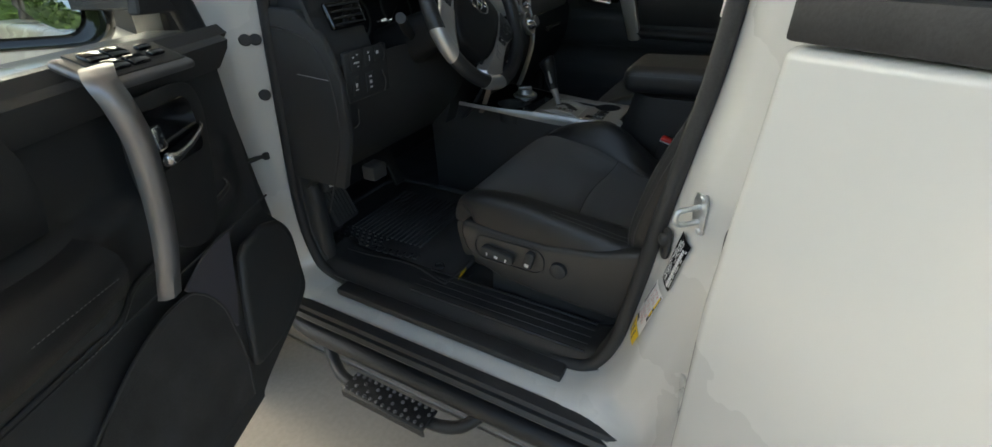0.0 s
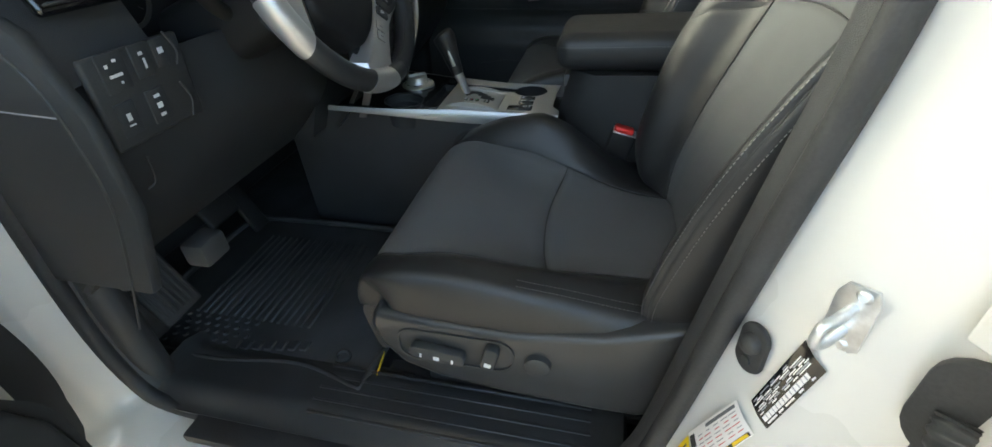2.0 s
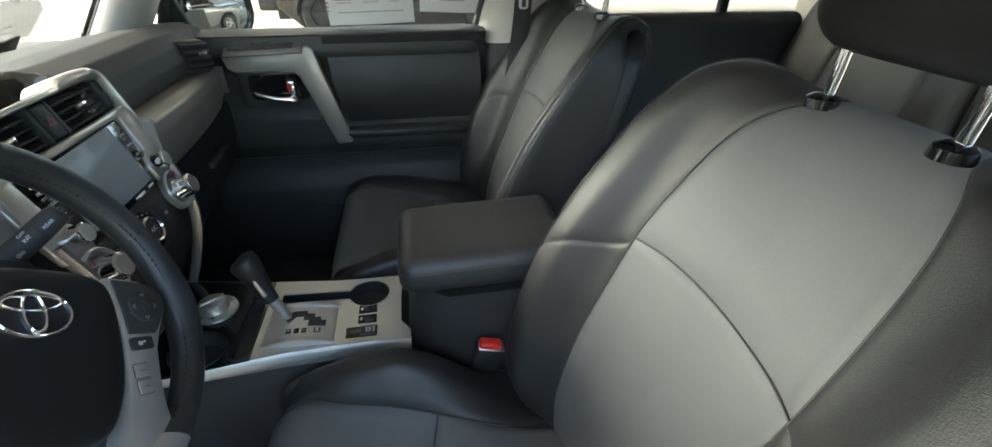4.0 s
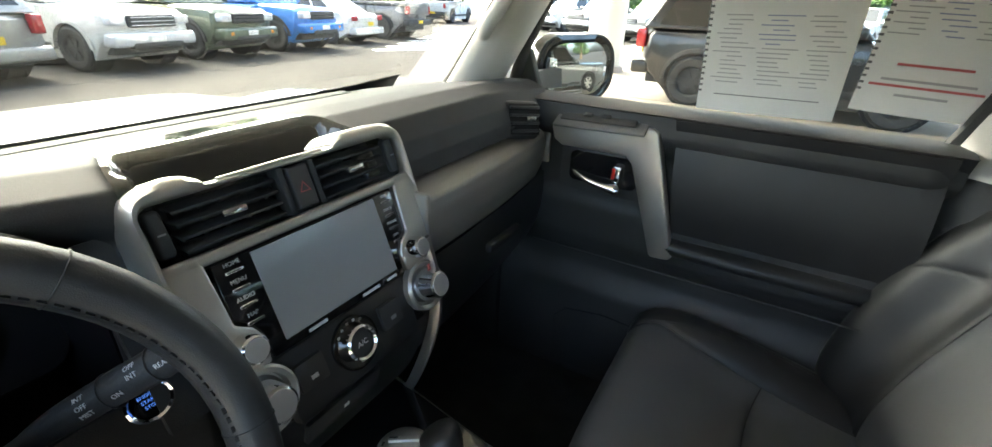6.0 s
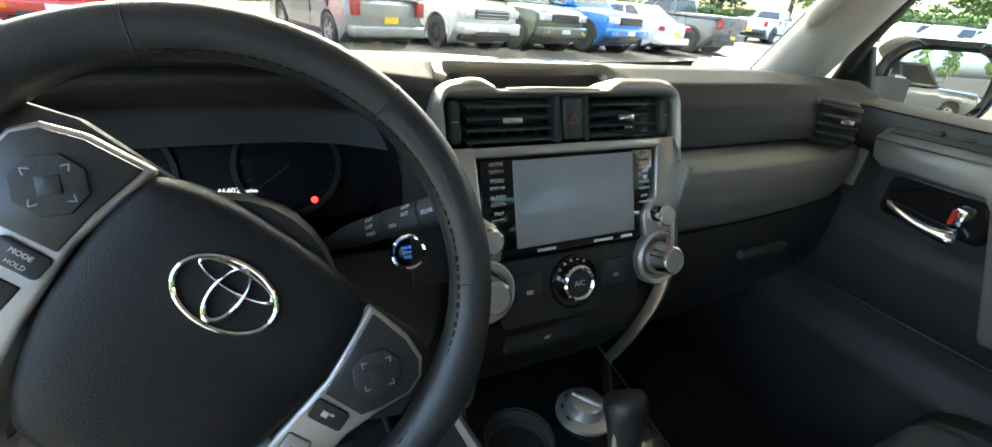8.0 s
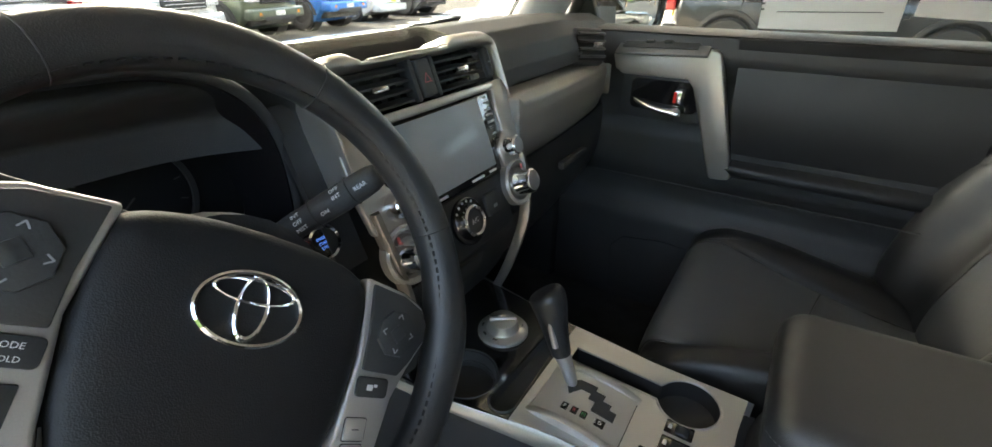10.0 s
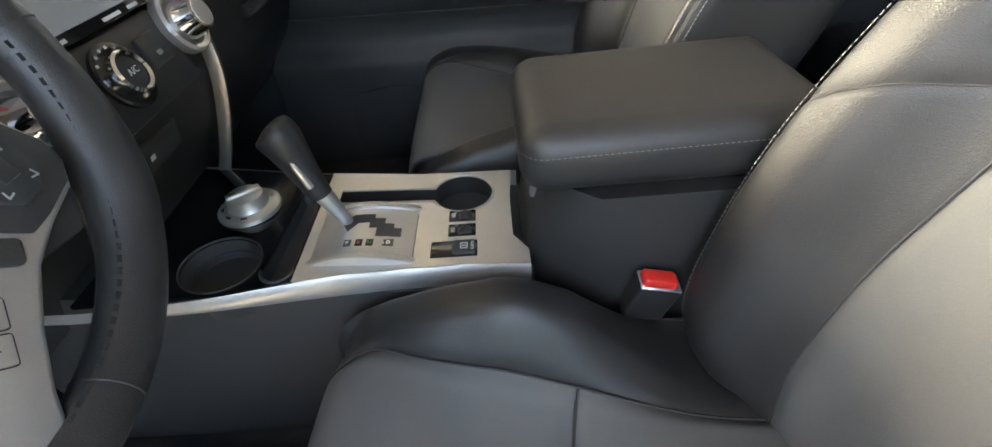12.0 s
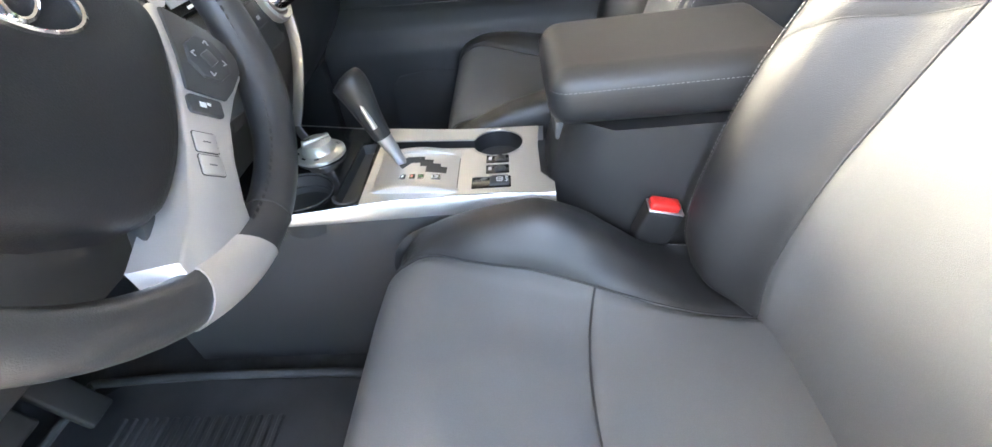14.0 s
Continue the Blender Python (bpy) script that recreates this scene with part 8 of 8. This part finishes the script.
                part("door_gap", box(*sorted((s * (W / 2 - 0.05), s * (W / 2 - 0.0015))), hy - 0.16, hy - 0.152, low + 0.12, belt - 0.03, 0), MATTE, v)
        part("sill", box(*sorted((s * (W / 2 - 0.12), s * (W / 2 - 0.02))), wb + r + 0.08, wf - r - 0.08, low - 0.06, low + 0.06, 0.02, 2), MATTE, v)
        if kind in ("suv",):
            part("roof_rail", tube([(s * (wt - 0.06), top[0] - 0.15, roof + 0.02), (s * (wt - 0.06), top[0] - 0.2, roof + 0.05), (s * (wt - 0.06), top[1] + 0.2, roof + 0.05), (s * (wt - 0.06), top[1] + 0.15, roof + 0.02)], 0.018, 8), MATTE, v)
        if kind in ("suv", "pickup"):
            for wy in (wf, wb):
                ring = [[(s * (W / 2 + dx), wy + rr * math.cos(radians(a)), r + rr * math.sin(radians(a))) for rr, dx in ((r + 0.06, -0.06), (r + 0.06, 0.025), (r + 0.12, 0.02), (r + 0.13, -0.06))] for a in range(0, 181, 12)]
                part("wheel_flare", loft(ring), MATTE if kind == "pickup" or paint is not WHITE else paint, v, "", 50)
        for wy in (wf, wb):
            part("wheel_well", lathe([(0, 0.17), (r + 0.058, 0.17), (r + 0.058, -0.17), (0, -0.17)], 24, basis((s * (W / 2 - 0.23), wy, r), (0, 1, 0), (0, 0, 1))), DEEP, v)
            wheel(v, s * (W / 2 - 0.11), wy, r, 0.24, rims)
    part("underbody", box(-W / 2 + 0.2, W / 2 - 0.2, b + 0.2, f - 0.2, r - 0.1, low + 0.2, 0.02, 1), MATTE, v)
    v.matrix_basis = Matrix.Translation((*at, 0)) @ Matrix.Rotation(radians(yaw), 4, "Z")
    return v


def paint(name, colour, metal=0.2, rough=0.3):
    return material(name, colour, rough, metal, 0, 100, 0, 0.02, 2, coat=0.8)


P_MID = paint("mid_grey_paint", (0.13, 0.135, 0.14))
P_RED, P_SILVER, P_GREEN, P_BLUE, P_BLACK, P_GREY = (paint(n, c) for n, c in (("red_paint", (0.55, 0.035, 0.03)), ("silver_grey_paint", (0.27, 0.275, 0.265)), ("army_green_paint", (0.09, 0.115, 0.075)), ("bright_blue_paint", (0.03, 0.2, 0.6)), ("black_paint", (0.012, 0.013, 0.015)), ("dark_grey_paint", (0.13, 0.135, 0.145))))
vehicle("parked_suv", "red off-road SUV parked nose out by the planted kerb", "suv", P_RED, (-2.75, 12.0), 178)
vehicle("parked_crossover", "silver-grey crossover parked tail out on the asphalt", "crossover", P_SILVER, (1.75, 12.2), 16, rims=SILVER)
vehicle("parked_suv", "white off-road SUV parked nose out with black wheels", "suv", WHITE, (4.35, 12.7), 194, trim=LAMP)
vehicle("parked_suv", "army green off-road SUV parked nose out", "suv", P_GREEN, (6.75, 13.2), 194)
vehicle("parked_pickup", "bright blue pickup parked nose out with black bumper", "pickup", P_BLUE, (9.2, 13.8), 193)
vehicle("parked_sedan", "white saloon car parked tail out", "sedan", WHITE, (12.0, 14.4), 12, rims=SILVER)
vehicle("parked_pickup", "dark grey pickup parked tail out with red tail lamps", "pickup", P_GREY, (15.0, 14.9), 10)
vehicle("parked_pickup", "white pickup standing beyond the crossing", "pickup", WHITE, (29.0, 20.6), -75)
vehicle("parked_suv", "black off-road SUV on the pale concrete with red-centred wheels", "suv", P_BLACK, (9.25, -0.55), 180)
vehicle("parked_sedan", "silver-grey hatchback standing behind on the forecourt", "crossover", P_MID, (1.1, -6.3), -90, rims=SILVER)
row = [(24.5, 5.2, "suv", P_SILVER), (26.5, 8.2, "pickup", P_GREY), (28.5, 11.2, "suv", WHITE), (31.0, 13.6, "pickup", P_SILVER), (33.5, 3.6, "suv", P_GREY), (36.0, 7.0, "pickup", WHITE), (27.5, 1.2, "pickup", P_GREY), (27.5, -3.0, "suv", WHITE)]
for x, y, k, p in row:
    vehicle("parked_pickup" if k == "pickup" else "parked_suv", ("white" if p is WHITE else "silver-grey" if p is P_SILVER else "dark grey") + (" pickup" if k == "pickup" else " SUV") + " in the far row before the hedge", k, p, (x, y), 70, trim=LAMP)


# ---- canopy columns, markings, kerb, greenery ----
def columns():
    for x, y in ((11.7, 3.45), (9.15, 5.0)):
        c = thing("canopy_column", (x, y, 0), "thick round white-painted canopy column", "column", "canopy columns")
        part("shaft", lathe([(0.43, 0.0), (0.43, 4.6), (0, 4.6)], 36, Matrix.Translation((x, y, 0))), COLUMN, c)
        part("base_ring", lathe([(0.5, 0.0), (0.5, 0.1), (0.47, 0.14), (0.43, 0.14), (0, 0.14)], 36, Matrix.Translation((x, y, 0))), KERB, c)


COLUMN = material("column_paint", (0.76, 0.75, 0.71), 0.6, 0, 0.03, 40, 0.05, 0.03, 2)
columns()


def canopy():
    """The flat roof over the forecourt that the columns carry. Unseen; added to cut light from above, its reach set for
    that.
    """
    c = thing("canopy", (2.0, -4.0, 4.6), "unseen flat pale-painted forecourt canopy carried on round columns", "canopy", kind="structure")
    part("soffit", box(-3.4, 13.0, -13.0, 5.6, 4.6, 4.7, 0.01, 1), COLUMN, c, "pale painted soffit")
    part("fascia", box(-3.5, 13.1, -13.1, 5.7, 4.7, 5.4, 0.03, 2), COLUMN, c)


canopy()


def stripe(x, y, w, l, a):
    bm = box(-w / 2, w / 2, -l / 2, l / 2, -0.031, -0.024, 0)
    solo("road_marking", moved(bm, Matrix.Translation((x, y, 0)) @ Matrix.Rotation(radians(a), 4, "Z")), LINE, "worn white painted crossing stripe on asphalt", "road marking", "crossing stripes", "structure")


for k in range(7):
    stripe(12.2 + 1.15 * k, 9.9 + 0.5 * k, 0.45, 2.6, 62)
stripe(4.4, 5.75, 0.12, 1.8, -78)
stripe(1.2, 6.4, 0.12, 3.2, -80)

def leafy(rng, n, place, size, dark=0.0):
    """n small leaves; place(rng) gives a spot."""
    verts, faces = [], []
    for _ in range(n):
        p = place(rng)
        a = Vector((rng.gauss(0, 1), rng.gauss(0, 1), rng.gauss(0, 1))).normalized()
        b = a.orthogonal().normalized()
        b = (Matrix.Rotation(rng.uniform(0, 6.28), 3, a) @ b) * size * rng.uniform(0.6, 1.3)
        c = a.cross(b.normalized()) * size * rng.uniform(0.35, 0.7)
        k = len(verts)
        verts += [p - b, p - c * 0.9, p + b, p + c]
        faces.append((k, k + 1, k + 2, k + 3))
    me = bpy.data.meshes.new("leaves")
    me.from_pydata([tuple(q) for q in verts], [], faces)
    return me


def tree(rng, h, spread, conifer, mat, label):
    t = thing("tree", (0, 0, 0), label, "tree", "trees")
    trunk = spline([(0, 0, -0.1), (rng.uniform(-0.1, 0.1), rng.uniform(-0.1, 0.1), h * 0.35), (rng.uniform(-0.25, 0.25), rng.uniform(-0.25, 0.25), h * 0.7), (0, 0, h * 0.95)], 14)
    rad = [0.03 * h * (1 - 0.93 * k / 13) + 0.01 for k in range(14)]
    part("trunk", tube(trunk, rad, 9), BARK, t, "", 80)
    blobs = []
    if conifer:
        for k in range(26):
            z = h * (0.18 + 0.8 * k / 25)
            r = spread * (1.03 - k / 25) * rng.uniform(0.8, 1.15)
            for j in range(4):
                a = rng.uniform(0, 6.28)
                blobs.append((Vector((r * 0.6 * math.cos(a), r * 0.6 * math.sin(a), z - 0.12 * r)), max(0.25, r * 0.5), 0.45))
    else:
        for k in range(30):
            a, z = rng.uniform(0, 6.28), rng.uniform(0.35, 0.95)
            r = spread * math.sqrt(max(0.05, 1 - ((z - 0.6) / 0.42) ** 2)) * rng.uniform(0.35, 0.95)
            blobs.append((Vector((r * math.cos(a), r * math.sin(a), z * h)), spread * rng.uniform(0.22, 0.42), 0.7))
        for k in range(7):
            c = blobs[k * 4][0]
            s0 = trunk[5 + k % 5]
            part("limb", tube(spline([s0, s0.lerp(c, 0.5) + Vector((0, 0, 0.05 * h)), c], 7), [0.011 * h * (1 - 0.8 * i / 6) for i in range(7)], 6), BARK, t, "", 80)
    def place(g):
        c, r, q = blobs[g.randrange(len(blobs))]
        d = Vector((g.gauss(0, 1), g.gauss(0, 1), g.gauss(0, 1))).normalized() * r * g.uniform(0.35, 1.0)
        return c + Vector((d.x, d.y, d.z * q))
    me = leafy(rng, 5200, place, 0.05 + 0.013 * h)
    me.materials.append(mat)
    crown = new("crown", me)
    adopt(crown, t)
    return t


def greenery():
    rng = random.Random(21)
    kinds = [tree(rng, 9.0, 2.9, False, LEAF, "broad leafy green tree beyond the lot"), tree(rng, 13.0, 2.6, True, LEAF_DARK, "tall dark green conifer beyond the lot"), tree(rng, 6.5, 2.4, False, LEAF, "bushy young green tree beyond the lot")]
    spots = []
    for k in range(46):
        a = radians(-28 + 190 * k / 45 + rng.uniform(-2, 2))
        d = rng.uniform(44, 66)
        spots.append((d * math.cos(a), d * math.sin(a)))
    for k in range(16):
        a = radians(205 + 125 * k / 15 + rng.uniform(-3, 3))
        d = rng.uniform(52, 70)
        spots.append((d * math.cos(a), d * math.sin(a)))
    spots += [(-9, 24), (-5, 26), (0, 27), (-14, 22), (-18, 19), (5, 30), (-22, 26)]
    for i, (x, y) in enumerate(spots):
        s = rng.uniform(0.8, 1.3)
        m = Matrix.Translation((x, y, 0)) @ Matrix.Rotation(rng.uniform(0, 6.28), 4, "Z") @ Matrix.Diagonal((s, s, s, 1))
        k = kinds[i % 3]
        if i < 3:
            k.matrix_basis = m
        else:
            c = copy_thing(k, Matrix.Identity(4))
            c.matrix_basis = m
    # Planted bank behind the kerb.
    def bank(u, v):
        x, y = -30 + 34 * u, 15.2 + 10 * v + 1.5 * u
        return x, y, -0.05 + 1.5 * smooth(v * 1.6) + 0.15 * math.sin(x * 1.3) * math.sin(y * 1.1)
    solo("planted_bank", sheet(bank, 60, 24), GRASS, "sloping bank of green ground cover behind the kerb", "plants", kind="stuff")
    def on_bank(g):
        p = Vector(bank(g.random(), g.random() ** 1.6))
        return p + Vector((0, 0, g.uniform(0.02, 0.3)))
    me = leafy(rng, 26000, on_bank, 0.09)
    me.materials.append(LEAF)
    tagged(new("ground_cover", me), "dense leafy green ground cover on the bank", "plants", kind="stuff")
    def soil(u, v):
        x = -30 + 34 * u
        y0, y1 = 14.46 + 0.055 * (x + 2.4), 16.0 + 1.5 * u
        return x, y0 + (y1 - y0) * v, 0.1 + 0.32 * v + 0.03 * math.sin(7 * x) * math.sin(9 * v + x)
    solo("soil_bed", sheet(soil, 170, 8), SOIL, "bare brown earth strip behind the kerb", "soil", kind="stuff")
    kerb = [(0, -0.03), (0, 0.12), (0.03, 0.14), (0.16, 0.14), (0.16, -0.03)]
    solo("kerb", loft([[(x, 14.3 + 0.055 * (x + 2.4) + dy + (0.0 if x < 2 else 0.4 * (x - 2)), z) for dy, z in kerb] for x in (-30, -15, -2.4, 2, 4, 5.5)]), KERB, "raised concrete kerb along the bank", "kerb", kind="structure")
    # Clipped hedges behind the far row and beyond the lot's edge.
    for n, (xa, ya, xb, yb, h) in enumerate(((38, 22, 41, -6, 2.4), (14, 27, 38, 27, 1.6), (-13, -17, -17, 1, 4.2))):
        L = Vector((xb - xa, yb - ya, 0))
        side = Vector((-L.y, L.x, 0)).normalized()
        def place(g):
            u, w, z = g.random(), g.uniform(-0.6, 0.6), g.random() ** 0.6
            return Vector((xa, ya, 0)) + L * u + side * w * (1 - 0.2 * z) + Vector((0, 0, z * h * (1 + 0.06 * math.sin(9 * u) + 0.05 * math.sin(31 * u))))
        me = leafy(rng, 16000, place, 0.15)
        me.materials.append(LEAF)
        hedge = thing("hedge", (xa, ya, 0), "clipped bright green hedge behind the parked rows", "hedge", "hedges")
        ob = new("leaves", me)
        adopt(ob, hedge)
        core = box(-0.4, 0.4, 0, L.length, 0, h * 0.9, 0.1, 1)
        part("branches", moved(core, Matrix.Translation((xa, ya, 0)) @ Matrix.Rotation(math.atan2(-L.x, L.y), 4, "Z")), LEAF_DARK, hedge)


greenery()
